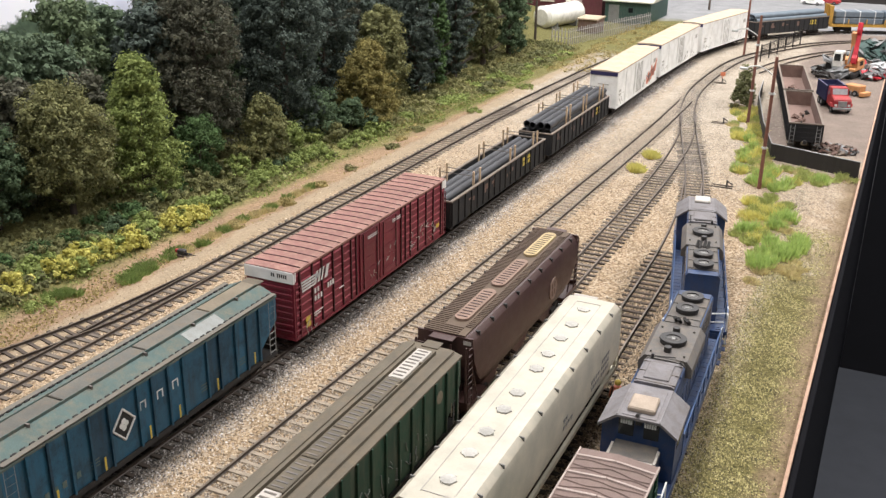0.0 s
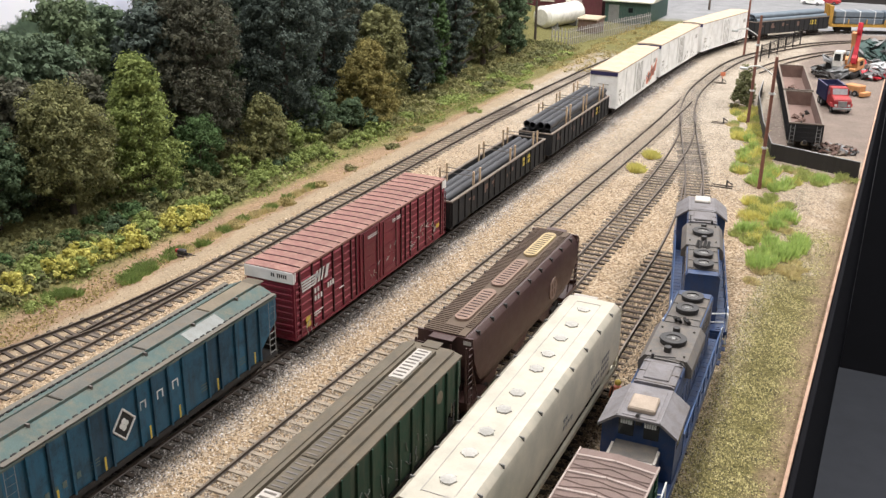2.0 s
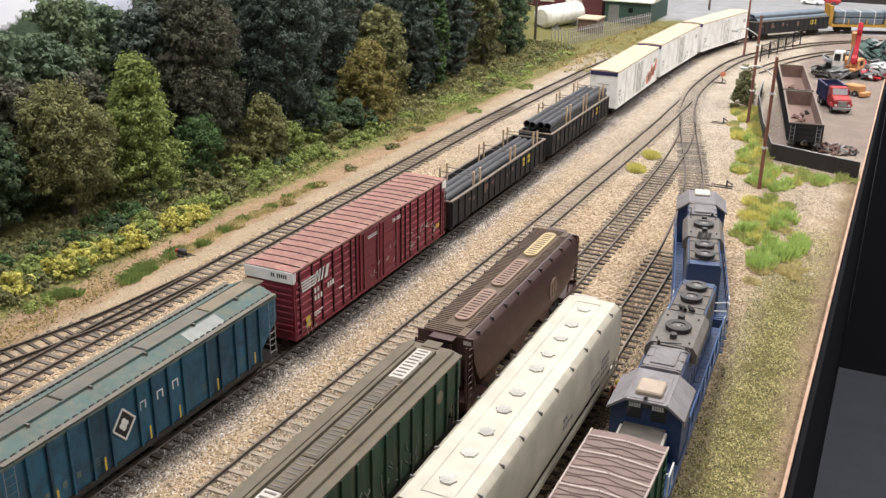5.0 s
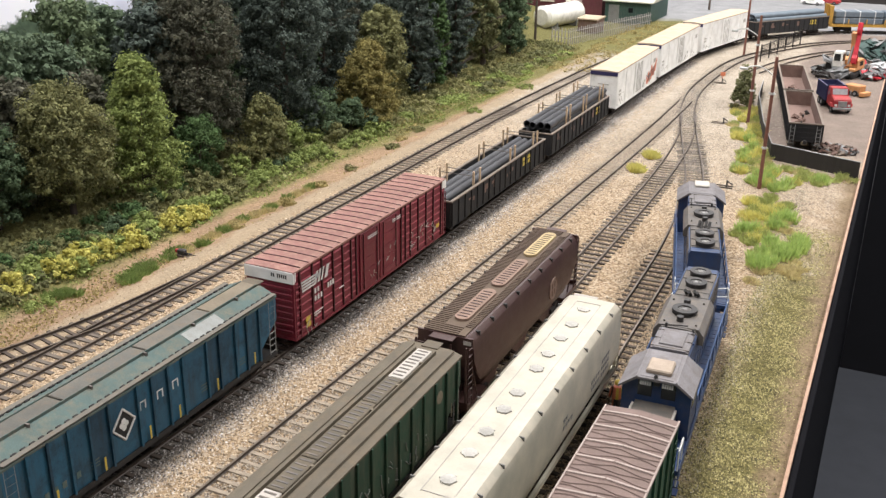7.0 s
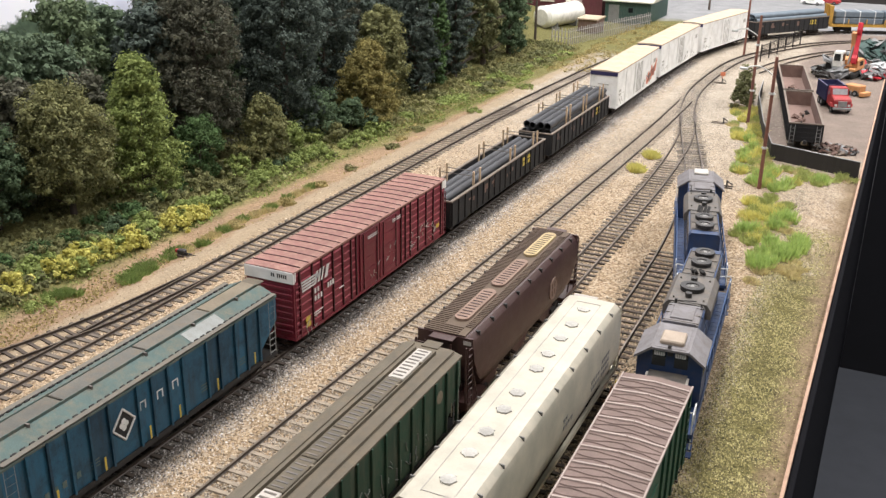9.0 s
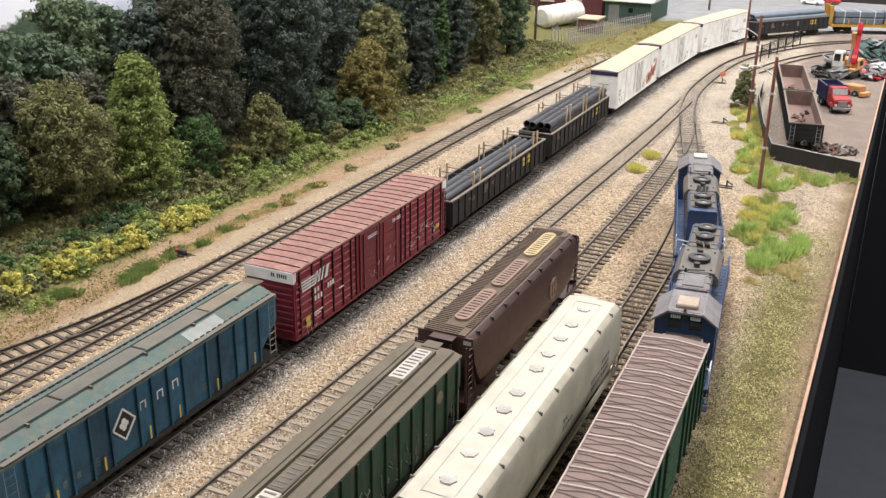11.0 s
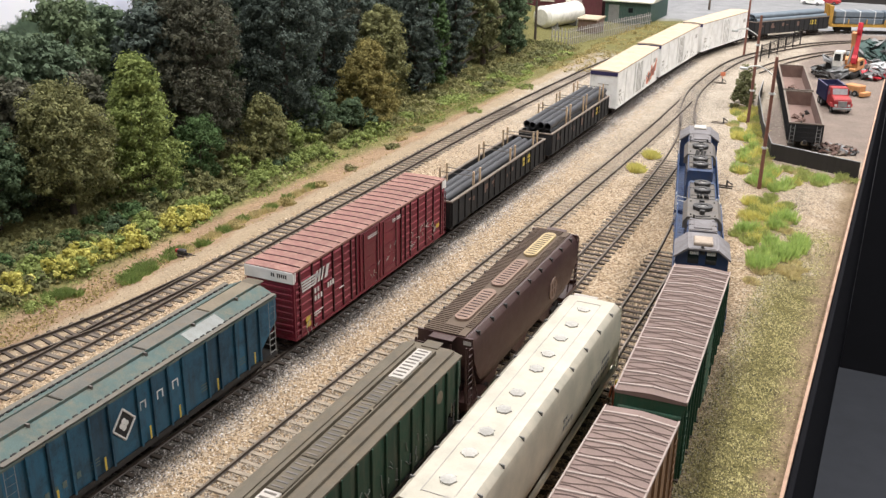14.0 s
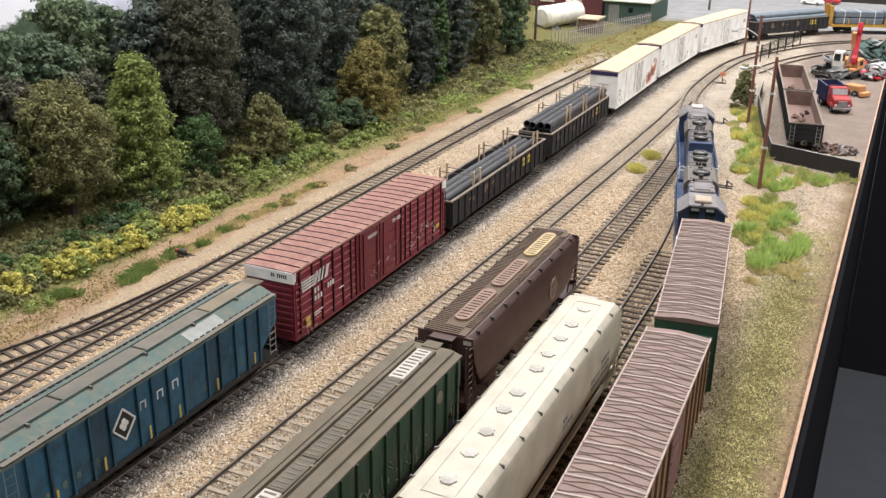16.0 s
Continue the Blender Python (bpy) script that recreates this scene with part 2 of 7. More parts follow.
M_RUST = paint("rusty_floor", (0.17, 0.105, 0.085), 0.85, dirt=(0.28, 0.2, 0.17), amount=0.6, streak=0)
M_SIDEGREEN = paint("boxcar_green", (0.012, 0.075, 0.042), 0.6, amount=0.3, streak=0.3)
M_SEAM = paint("pale_roof_seam", (0.40, 0.32, 0.285), 0.8, amount=0.25, streak=0)
M_BLUEDARK = paint("deep_blue_side", (0.016, 0.045, 0.13), 0.5, amount=0.35, streak=0.3)
M_GLASS = plain("dark_window", (0.015, 0.018, 0.02), 0.1)
M_YARDYELLOW = paint("amber_bulkhead", (0.55, 0.31, 0.05), 0.6, amount=0.35, streak=0.4)
M_BUNDLE = paint("blue_grey_bundle", (0.13, 0.16, 0.19), 0.5, dirt=(0.3, 0.33, 0.35), amount=0.4, streak=0)
M_FENCE = paint("dark_board_fence", (0.028, 0.024, 0.022), 0.8, dirt=(0.07, 0.05, 0.04), amount=0.4, streak=0.3)
M_POLE = plain("reddish_wood_pole", (0.20, 0.085, 0.06), 0.8)
M_LAMPARM = plain("pale_lamp_arm", (0.6, 0.6, 0.58), 0.5)
M_TRUCKRED = paint("truck_red", (0.40, 0.03, 0.035), 0.55, dirt=(0.28, 0.16, 0.12), amount=0.35, streak=0)
M_TRUCKNAVY = paint("truck_navy", (0.02, 0.022, 0.075), 0.5, amount=0.2, streak=0)
M_CRANE = paint("machine_orange", (0.58, 0.27, 0.10), 0.6, dirt=(0.42, 0.3, 0.2), amount=0.4, streak=0)
M_CRANERED = paint("machine_red", (0.62, 0.03, 0.05), 0.5, amount=0.1, streak=0)
M_TYRE = plain("black_rubber", (0.02, 0.02, 0.02), 0.9)
M_SCRAP = plain("scrap_grey", (0.22, 0.22, 0.22), 0.6, 0.3, 0.5, 0.8)
M_SCRAPPALE = plain("scrap_pale", (0.45, 0.46, 0.46), 0.5, 0.3, 0.4, 0.8)
M_SCRAPDARK = plain("scrap_dark_green", (0.04, 0.075, 0.065), 0.6, 0.1, 0.5, 0.8)
M_TRUNK = plain("bark", (0.09, 0.07, 0.055), 0.95)
M_MAROON = paint("maroon_wall", (0.13, 0.03, 0.04), 0.7, amount=0.2, streak=0.2)
M_SHED = paint("green_shed", (0.045, 0.095, 0.08), 0.7, amount=0.2, streak=0.2)
M_SHEDROOF = paint("pale_shed_roof", (0.55, 0.52, 0.45), 0.7, amount=0.2, streak=0)
M_TANK = paint("white_tank", (0.80, 0.78, 0.72), 0.5, amount=0.1, streak=0.1)
M_PICKET = plain("grey_picket", (0.36, 0.34, 0.33), 0.8)
M_EDGE = paint("bare_wood_edge", (0.42, 0.27, 0.19), 0.85, dirt=(0.14, 0.08, 0.055), amount=0.7, streak=0, size=3.0)
M_FASCIA = paint("black_fascia", (0.004, 0.004, 0.006), 0.8, dirt=(0.02, 0.02, 0.022), amount=0.2, streak=0)
M_FASCIA.node_tree.nodes["Principled BSDF"].inputs["Specular IOR Level"].default_value = 0.08
M_CARPET = plain("dark_grey_carpet", (0.062, 0.066, 0.078), 0.95, 0, 0.15, 8)
M_DRAPE = plain("black_drape", (0.006, 0.006, 0.009), 0.95, 0, 0.2, 6)
M_PLASTER = plain("white_room_paint", (0.75, 0.74, 0.72), 0.9, 0, 0.03, 20)
M_ROOMWALL = plain("dark_grey_room_paint", (0.15, 0.15, 0.16), 0.9, 0, 0.05, 20)
M_ROCK = plain("pale_rock", (0.42, 0.36, 0.28), 0.9)


def ground_material():
    """Gravel, sand, bare earth and turf, laid in strips along the tracks with ragged borders."""
    m, nt, b = nodes_of("scenic_ground")
    v = coords(nt, (1, 1, 1), True)
    sep = nt.nodes.new("ShaderNodeSeparateXYZ")
    nt.links.new(v, sep.inputs[0])
    big = noise_at(nt, v, 3.0, 4)
    fine = noise_at(nt, v, 0.22, 4, 0.7)
    vor = add(nt, "ShaderNodeTexVoronoi", Scale=1 / 0.11)
    nt.links.new(v, vor.inputs["Vector"])
    cell = nt.nodes.new("ShaderNodeSeparateColor")
    nt.links.new(vor.outputs["Color"], cell.inputs[0])
    pick = cell.outputs[0]

    def wobble(axis, amount, size):
        n = noise_at(nt, v, size, 4)
        s = nt.nodes.new("ShaderNodeMath")
        s.operation = "MULTIPLY_ADD"
        nt.links.new(n, s.inputs[0])
        s.inputs[1].default_value = amount
        nt.links.new(sep.outputs[axis], s.inputs[2])
        o = nt.nodes.new("ShaderNodeMath")
        o.operation = "SUBTRACT"
        nt.links.new(s.outputs[0], o.inputs[0])
        o.inputs[1].default_value = amount / 2
        return o.outputs[0]

    def step(value, lo, hi):
        r = nt.nodes.new("ShaderNodeMapRange")
        nt.links.new(value, r.inputs[0])
        r.inputs[1].default_value, r.inputs[2].default_value = lo, hi
        return r.outputs[0]

    def both(a, c):
        p = nt.nodes.new("ShaderNodeMath")
        p.operation = "MULTIPLY"
        for i, s in enumerate((a, c)):
            nt.links.new(s, p.inputs[i])
        return p.outputs[0]

    x, y = wobble(0, 2.5, 2.2), wobble(1, 8.0, 6.0)
    sand = ramp(nt, pick, [(0.0, (0.10, 0.068, 0.042)), (0.3, (0.26, 0.185, 0.115)), (0.75, (0.38, 0.285, 0.19)), (1.0, (0.52, 0.43, 0.32))])
    ballast = ramp(nt, pick, [(0.0, (0.06, 0.05, 0.042)), (0.45, (0.20, 0.168, 0.135)), (1.0, (0.40, 0.35, 0.295))])
    earth = ramp(nt, fine, [(0.3, (0.20, 0.13, 0.075)), (0.7, (0.38, 0.265, 0.17))])
    turf = ramp(nt, fine, [(0.3, (0.018, 0.016, 0.006)), (0.5, (0.10, 0.088, 0.03)), (0.8, (0.25, 0.205, 0.08))])
    wild = ramp(nt, fine, [(0.3, (0.06, 0.065, 0.02)), (0.7, (0.25, 0.22, 0.085))])
    asphalt = ramp(nt, fine, [(0.3, (0.24, 0.24, 0.245)), (0.7, (0.31, 0.31, 0.31))])
    yard = ramp(nt, fine, [(0.3, (0.16, 0.125, 0.105)), (0.7, (0.26, 0.21, 0.178))])
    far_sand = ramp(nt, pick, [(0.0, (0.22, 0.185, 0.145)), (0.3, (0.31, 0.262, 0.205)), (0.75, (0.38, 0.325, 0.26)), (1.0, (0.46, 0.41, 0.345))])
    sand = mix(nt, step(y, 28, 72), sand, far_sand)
    # Oily stones, with the shade under the standing cars put into the colour.
    oily = ramp(nt, pick, [(0.0, (0.02, 0.018, 0.016)), (0.5, (0.075, 0.064, 0.055)), (1.0, (0.2, 0.18, 0.16))])
    shift = nt.nodes.new("ShaderNodeMapRange")
    nt.links.new(y, shift.inputs[0])
    for i, value in ((1, 25), (2, 85), (3, 0), (4, 4.2)):
        shift.inputs[i].default_value = value
    bank = nt.nodes.new("ShaderNodeMath")
    bank.operation = "SUBTRACT"
    nt.links.new(x, bank.inputs[0])
    nt.links.new(shift.outputs[0], bank.inputs[1])
    col = mix(nt, both(step(x, -4.6, -3.2), step(x, 1.9, 0.2)), sand, ballast)
    col = mix(nt, both(step(x, -14.6, -15.4), step(x, -24, -22)), col, earth)
    pale_sand = ramp(nt, fine, [(0.3, (0.25, 0.19, 0.125)), (0.7, (0.41, 0.325, 0.225))])
    col = mix(nt, both(step(x, -15.3, -14.7), step(x, -13.0, -13.8)), col, pale_sand)
    # Dark strip as wide as the train: oil and painted shade together.
    col = mix(nt, both(step(x, -3.3, -2.7), step(x, 0.5, -0.1)), col, oily)
    col = mix(nt, step(bank.outputs[0], -18.4, -19.6), col, wild)
    col = mix(nt, both(step(x, 20.8, 22.2), step(y, 34, 22)), col, turf)
    verge = ramp(nt, fine, [(0.3, (0.12, 0.085, 0.05)), (0.7, (0.26, 0.19, 0.12))])
    col = mix(nt, both(step(x, 23.8, 25.0), step(y, 54, 48)), col, verge)
    col = mix(nt, both(step(x, 13.5, 15), step(y, 54, 60)), col, yard)
    col = mix(nt, both(step(x, -4.0, -6.0), step(y, 95, 105)), col, wild)
    col = mix(nt, step(y, 138, 142), col, asphalt)
    col = mix(nt, 0.35, col, ramp(nt, big, [(0.3, (0.3, 0.3, 0.3)), (0.7, (0.72, 0.7, 0.68))]), "OVERLAY")
    nt.links.new(col, b.inputs["Base Color"])
    b.inputs["Roughness"].default_value = 0.95
    b.inputs["Specular IOR Level"].default_value = 0.2
    bump_on(nt, b, mix(nt, 0.5, fine, pick), 0.10, 0.8)
    return m


GROUND = ground_material()


def ground_height(x, y):
    h = -0.245 + 0.035 * noise.noise(Vector((x * 0.3, y * 0.3, 0)))
    if x < -14.5:
        h += -0.55 * min(1, (-14.5 - x) / 2.5) + 0.12 * max(0, -19 - x) + 0.2 * noise.noise(Vector((x * 0.25, y * 0.25, 3))) * min(1, (-14.5 - x) / 4)
    if x > 21.2 and y < 50:
        h += -0.25 * min(1, (x - 21.2) / 2) + 0.06 * noise.noise(Vector((x * 0.8, y * 0.8, 7)))
    return h


def ground():
    xs = [-42 + i * 0.75 for i in range(90)] + [25.45]
    ys = [-60 + j * 1.25 for j in range(215)]
    verts = [(x * K, y * K, ground_height(x, y) * K) for y in ys for x in xs]
    n = len(xs)
    faces = [(j * n + i, j * n + i + 1, (j + 1) * n + i + 1, (j + 1) * n + i) for j in range(len(ys) - 1) for i in range(n - 1)]
    me = bpy.data.meshes.new("ground")
    me.from_pydata(verts, [], faces)
    me.materials.append(GROUND)
    for p in me.polygons:
        p.use_smooth = True
    tagged(new("ground", me), "sandy scenic ground with gravel, earth and olive turf", "ground", kind="structure")


ground()


def room():
    floor_z = -87
    for name, label, dims, m in (
        ("layout_edge", "bare wooden board edge round the layout", (25.47, 25.63, -60, 192, -4, -0.15), M_EDGE),
        ("layout_fascia", "black painted fascia and skirt under the layout edge", (25.64, 25.95, -60, 191.9, floor_z, -0.45), M_FASCIA),
        ("floor", "dark grey carpeted floor of the room", (-45, 170, -130, 240, floor_z - 3, floor_z), M_CARPET),
        ("drape", "black cloth drape hanging to the floor", (26.1, 165, 192, 194, floor_z, -1), M_DRAPE),
        ("ceiling", "plain white room ceiling", (-46, 170, -130, 240, 140, 144), M_PLASTER),
        ("wall_west", "plain dark grey room wall behind the layout", (-49, -46, -130, 240, floor_z, 140), M_ROOMWALL),
        ("wall_east", "plain dark grey room wall", (170, 173, -130, 240, floor_z, 140), M_ROOMWALL),
        ("wall_south", "plain dark grey room wall", (-46, 170, -133, -130, floor_z, 140), M_ROOMWALL),
        ("wall_north", "plain dark grey room wall", (-46, 170, 240, 243, floor_z, 140), M_ROOMWALL),
    ):
        bm = B()
        block(bm, *dims)
        tagged(part(name, bm, m), label, name.split("_")[0], kind="structure")


room()


def backdrop():
    """A painted board behind the trees: pale sky, made to glow a little, over a soft wooded line."""
    m, nt, b = nodes_of("painted_backdrop")
    v = coords(nt, (1, 1, 1), True)
    sep = nt.nodes.new("ShaderNodeSeparateXYZ")
    nt.links.new(v, sep.inputs[0])
    n = noise_at(nt, v, 6.0, 6, 0.65)
    s = nt.nodes.new("ShaderNodeMath")
    s.operation = "MULTIPLY_ADD"
    nt.links.new(n, s.inputs[0])
    s.inputs[1].default_value = -9.0
    nt.links.new(sep.outputs[2], s.inputs[2])
    line = ramp(nt, s.outputs[0], [(0.0, (0, 0, 0)), (1.0, (1, 1, 1))])
    tr = nt.nodes.new("ShaderNodeMapRange")
    nt.links.new(s.outputs[0], tr.inputs[0])
    tr.inputs[1].default_value, tr.inputs[2].default_value = 7.6, 8.2
    wood = ramp(nt, noise_at(nt, v, 1.2, 6, 0.7), [(0.3, (0.03, 0.05, 0.03)), (0.7, (0.13, 0.19, 0.11))])
    sky = ramp(nt, noise_at(nt, v, 14, 3), [(0.35, (0.66, 0.67, 0.80)), (0.65, (0.84, 0.82, 0.86))])
    nt.links.new(mix(nt, tr.outputs[0], wood, sky), b.inputs["Base Color"])
    # The sky part gives off light of its own to brighten the dim board.
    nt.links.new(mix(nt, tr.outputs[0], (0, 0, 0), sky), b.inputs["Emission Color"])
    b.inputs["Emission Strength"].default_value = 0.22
    b.inputs["Roughness"].default_value = 0.9
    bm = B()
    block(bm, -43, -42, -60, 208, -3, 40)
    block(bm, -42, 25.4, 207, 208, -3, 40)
    tagged(part("backdrop", bm, m), "painted backdrop board with woods and a self-lit pale sky", "backdrop", kind="structure")


backdrop()


# ---- railway tracks ----
def rail_mesh(path, offset, s0, s1, half=0.105):
    n = max(2, int((s1 - s0) / 0.8))
    prof = [(-0.075, -0.17), (0.075, -0.17), (0.035, -0.14), (0.035, -0.05), (half * 0.52, -0.03), (half * 0.52, 0.0), (-half * 0.52, 0.0), (-half * 0.52, -0.03), (-0.035, -0.05), (-0.035, -0.14)]
    verts, faces, k = [], [], len(prof)
    for i in range(n + 1):
        s = s0 + (s1 - s0) * i / n
        p, h = path.at(s), radians(path.heading(s))
        for a, z in prof:
            o = offset + a
            verts.append(((p.x + o * math.cos(h)) * K, (p.y + o * math.sin(h)) * K, z * K))
    for i in range(n):
        for j in range(k):
            a, b = i * k + j, i * k + (j + 1) % k
            faces.append((a, b, b + k, a + k))
    faces += [tuple(range(k))[::-1], tuple(range(n * k, n * k + k))]
    me = bpy.data.meshes.new("rail")
    me.from_pydata(verts, [], faces)
    me.materials.append(M_RAIL)
    me.materials.append(M_RAILTOP)
    for i in range(n):
        me.polygons[i * k + 5].material_index = 1
    return me


def tie_mesh(m, w, length=2.6):
    bm = B()
    block(bm, -length / 2, length / 2, -w / 2, w / 2, -0.36, -0.165, 0.02)
    return mesh_of("tie", bm, m)


TIE_MID = tie_mesh(M_TIE_MID, 0.28)
TIE_DARK, TIE_PALE, TIE_SHORT = tie_mesh(M_TIE, 0.235), tie_mesh(M_TIE_PALE, 0.235), tie_mesh(M_TIE_PALE, 0.24, 2.3)


def track(label, path, s0, s1, tie, gap, ties_from=None, ties_to=None):
    t = thing("railway_track", label, "track", "railway tracks")
    for side in (-0.7525, 0.7525):
        again("rail", rail_mesh(path, side, s0, s1), t, 0, 0, 0)
    s = ties_from if ties_from is not None else s0 + 0.2
    while s < (ties_to if ties_to is not None else s1):
        p = path.at(s)
        if path in (PATH_C, PATH_D, PATH_E) and abs(p.x - PATH_F.at(PATH_F.find(p.y)).x) < 1.7:
            break
        worn = tie
        if tie is TIE_DARK and path in (PATH_F, PATH_E, PATH_D):
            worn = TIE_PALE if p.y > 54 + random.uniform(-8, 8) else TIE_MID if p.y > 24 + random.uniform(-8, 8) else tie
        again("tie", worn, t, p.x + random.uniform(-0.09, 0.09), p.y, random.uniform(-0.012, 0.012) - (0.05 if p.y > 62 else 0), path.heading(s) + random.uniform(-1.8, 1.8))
        s += gap * random.uniform(0.92, 1.08)
    return t


BRANCH = Path([(-16.6, -16), (-14.2, -7.5), (-13.2, -3.6), (-12.65, -0.8), (-12.3, 2), (-11.98, 6), (-11.8, 10)])
track("main line with dark wooden ties on pale gravel", PATH_A, PATH_A.find(-24), PATH_A.length, TIE_MID, 0.72)
track("track under the standing freight train", PATH_B, PATH_B.find(-30), PATH_B.length, TIE_DARK, 0.76)
track("empty yard track with dusty ties sunk in gravel", PATH_C, PATH_C.find(-24), PATH_C.length, TIE_PALE, 0.76)
track("yard track under the brown and green hoppers", PATH_D, PATH_D.find(-24), PATH_D.length, TIE_DARK, 0.76)
track("yard track under the white hopper", PATH_E, PATH_E.find(-24), PATH_E.length, TIE_DARK, 0.76)
track("lead track on which the blue locomotives run", PATH_F, PATH_F.find(-40), PATH_F.length, TIE_DARK, 0.76)
track("diverging rails of a turnout on the main line", BRANCH, 0, BRANCH.length, TIE_DARK, 0.72, 0.3, 15)
PATH_Y = Path([(14.3, 100), (15.0, 88), (17.3, 74), (20.2, 56)])
track("scrap yard siding under the open gondolas", PATH_Y, 0, PATH_Y.length - 1, TIE_PALE, 0.76)
PATH_Y2 = Path([(9.5, 96), (12, 106), (17, 117), (25, 124)])
track("curved siding track by the scrap yard", PATH_Y2, 0, PATH_Y2.length, TIE_PALE, 0.76)


def gravel(name, label, region, count, size, colours, z=-0.29, path=None, patchy=0.45):
    """Loose stones, too many to count, lying in a strip of the ground."""
    rng = np.random.default_rng(len(name) + count)
    x0, x1, y0, y1 = region
    base = np.array([(1, 0, -0.5), (-1, 0, -0.5), (0, 1, -0.5), (0, -1, -0.5), (0, 0, 0.8)])
    tri = np.array([(0, 2, 4), (2, 1, 4), (1, 3, 4), (3, 0, 4)])
    edge = rng.normal(0, 0.35, (count, 2))
    px = rng.uniform(x0, x1, count) + edge[:, 0]
    py = y0 + (y1 - y0) * rng.uniform(0, 1, count) ** 1.5
    if path is not None:
        spots = [path.at(path.find(b)) for b in py]
        px = np.array([p.x for p in spots]) + px
    px = np.minimum(px, 25.38)
    pz = np.array([ground_height(a, b) for a, b in zip(px, py)]) + z
    a = rng.uniform(0, 6.28, count)
    sc = size * rng.uniform(0.55, 1.5, (count, 1, 1)) * rng.uniform(0.7, 1.2, (count, 1, 3))
    jit = base[None] + rng.normal(0, 0.22, (count, 5, 3))
    jit = jit * sc
    c, s = np.cos(a)[:, None], np.sin(a)[:, None]
    vx = jit[..., 0] * c - jit[..., 1] * s + px[:, None]
    vy = jit[..., 0] * s + jit[..., 1] * c + py[:, None]
    vz = jit[..., 2] + pz[:, None]
    verts = np.stack([vx, vy, vz], -1).reshape(-1, 3) * K
    faces = (tri[None] + 5 * np.arange(count)[:, None, None]).reshape(-1, 3)
    me = bpy.data.meshes.new(name)
    me.vertices.add(len(verts))
    me.vertices.foreach_set("co", verts.ravel())
    me.loops.add(len(faces) * 3)
    me.loops.foreach_set("vertex_index", faces.ravel().astype(np.int32))
    me.polygons.add(len(faces))
    me.polygons.foreach_set("loop_start", np.arange(0, len(faces) * 3, 3, dtype=np.int32))
    me.update(calc_edges=True)
    me.materials.append(stones(name, colours, patchy))
    tagged(new(name, me), label, "gravel", kind="stuff")


SAND = [(0.04, 0.028, 0.018), (0.20, 0.13, 0.068), (0.355, 0.247, 0.138), (0.425, 0.30, 0.175), (0.72, 0.60, 0.45)]
BALLAST = [(0.015, 0.013, 0.013), (0.055, 0.05, 0.048), (0.20, 0.182, 0.172), (0.31, 0.268, 0.228), (0.72, 0.69, 0.675)]
gravel("ballast", "grey and white ballast along the freight train", (-0.7, 1.0, -26, 100), 30000, 0.047, BALLAST, 0.005)
gravel("mixed_ballast", "mixed tan and grey stones beside the ballast", (0.4, 2.4, -26, 90), 18000, 0.043, BALLAST[:1] + SAND[1:4] + BALLAST[3:], 0.005)
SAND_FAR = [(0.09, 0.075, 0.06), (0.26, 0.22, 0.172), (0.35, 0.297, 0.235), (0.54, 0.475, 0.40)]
gravel("yard_gravel", "tan and buff gravel between the yard tracks", (1.2, 19, -22, 48), 66000, 0.042, SAND, 0.0)
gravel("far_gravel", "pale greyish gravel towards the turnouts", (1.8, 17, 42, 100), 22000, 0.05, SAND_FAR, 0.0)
gravel("roadbed_gravel", "pale sandy gravel beside the main line", (-13.7, -3, -22, 80), 42000, 0.042, SAND, 0.0)
gravel("shoulder_gravel", "grey gravel shoulder beside the lead track", (20.5, 22.0, -22, 45), 15000, 0.042, [(0.05, 0.042, 0.03), (0.19, 0.165, 0.11), (0.44, 0.39, 0.30)], 0.0)
gravel("turf_crumbs", "olive and yellow ground foam turf", (21.1, 24.8, -22, 36), 60000, 0.042, [(0.045, 0.038, 0.015), (0.165, 0.14, 0.052), (0.28, 0.238, 0.092), (0.47, 0.405, 0.20)], 0.0, patchy=0.25)
gravel("turf_clumps", "dark and straw clumps in the olive turf", (21.2, 24.4, -22, 34), 7000, 0.07, [(0.05, 0.043, 0.016), (0.10, 0.087, 0.03), (0.16, 0.138, 0.05), (0.36, 0.31, 0.13)], 0.01)
gravel("stray_stones", "stray dark and pale stones on the yard gravel", (-0.5, 20, -22, 60), 2500, 0.06, [(0.04, 0.03, 0.02), (0.1, 0.075, 0.05), (0.3, 0.25, 0.19), (0.7, 0.64, 0.55)], 0.0)
gravel("dirt_stones", "pale stones on the bare earth of the scrap yard road", (19, 24.3, 26, 60), 12000, 0.045, [(0.13, 0.095, 0.07), (0.28, 0.22, 0.165), (0.44, 0.375, 0.305)], 0.0)
gravel("earth_stones", "small stones on the brown earth path", (-19, -14, -10, 80), 9000, 0.035, [(0.20, 0.135, 0.085), (0.32, 0.22, 0.14), (0.5, 0.4, 0.3)], 0.0)
# Oily stone colours, darkened further to hold the shade between the cars.
DIRT_AND_SHADE = [(0.022, 0.017, 0.012), (0.075, 0.057, 0.038), (0.13, 0.10, 0.066), (0.28, 0.225, 0.16)]
gravel("oily_ballast", "oily stones between the ties, coloured darker for shade", (-1.0, 1.0, -20, 42), 9000, 0.05, DIRT_AND_SHADE, 0.02, PATH_D)
# Spread wide to the right: paints the shade between hopper and locomotives.
gravel("oily_ballast", "oily stones between the ties, coloured darker for shade", (-1.4, 2.4, -20, 24), 17000, 0.05, DIRT_AND_SHADE, 0.02, PATH_E)
gravel("oily_ballast", "oily stones between the ties, coloured darker for shade", (-1.1, 1.1, -20, 100), 16000, 0.05, DIRT_AND_SHADE, 0.02, PATH_F)
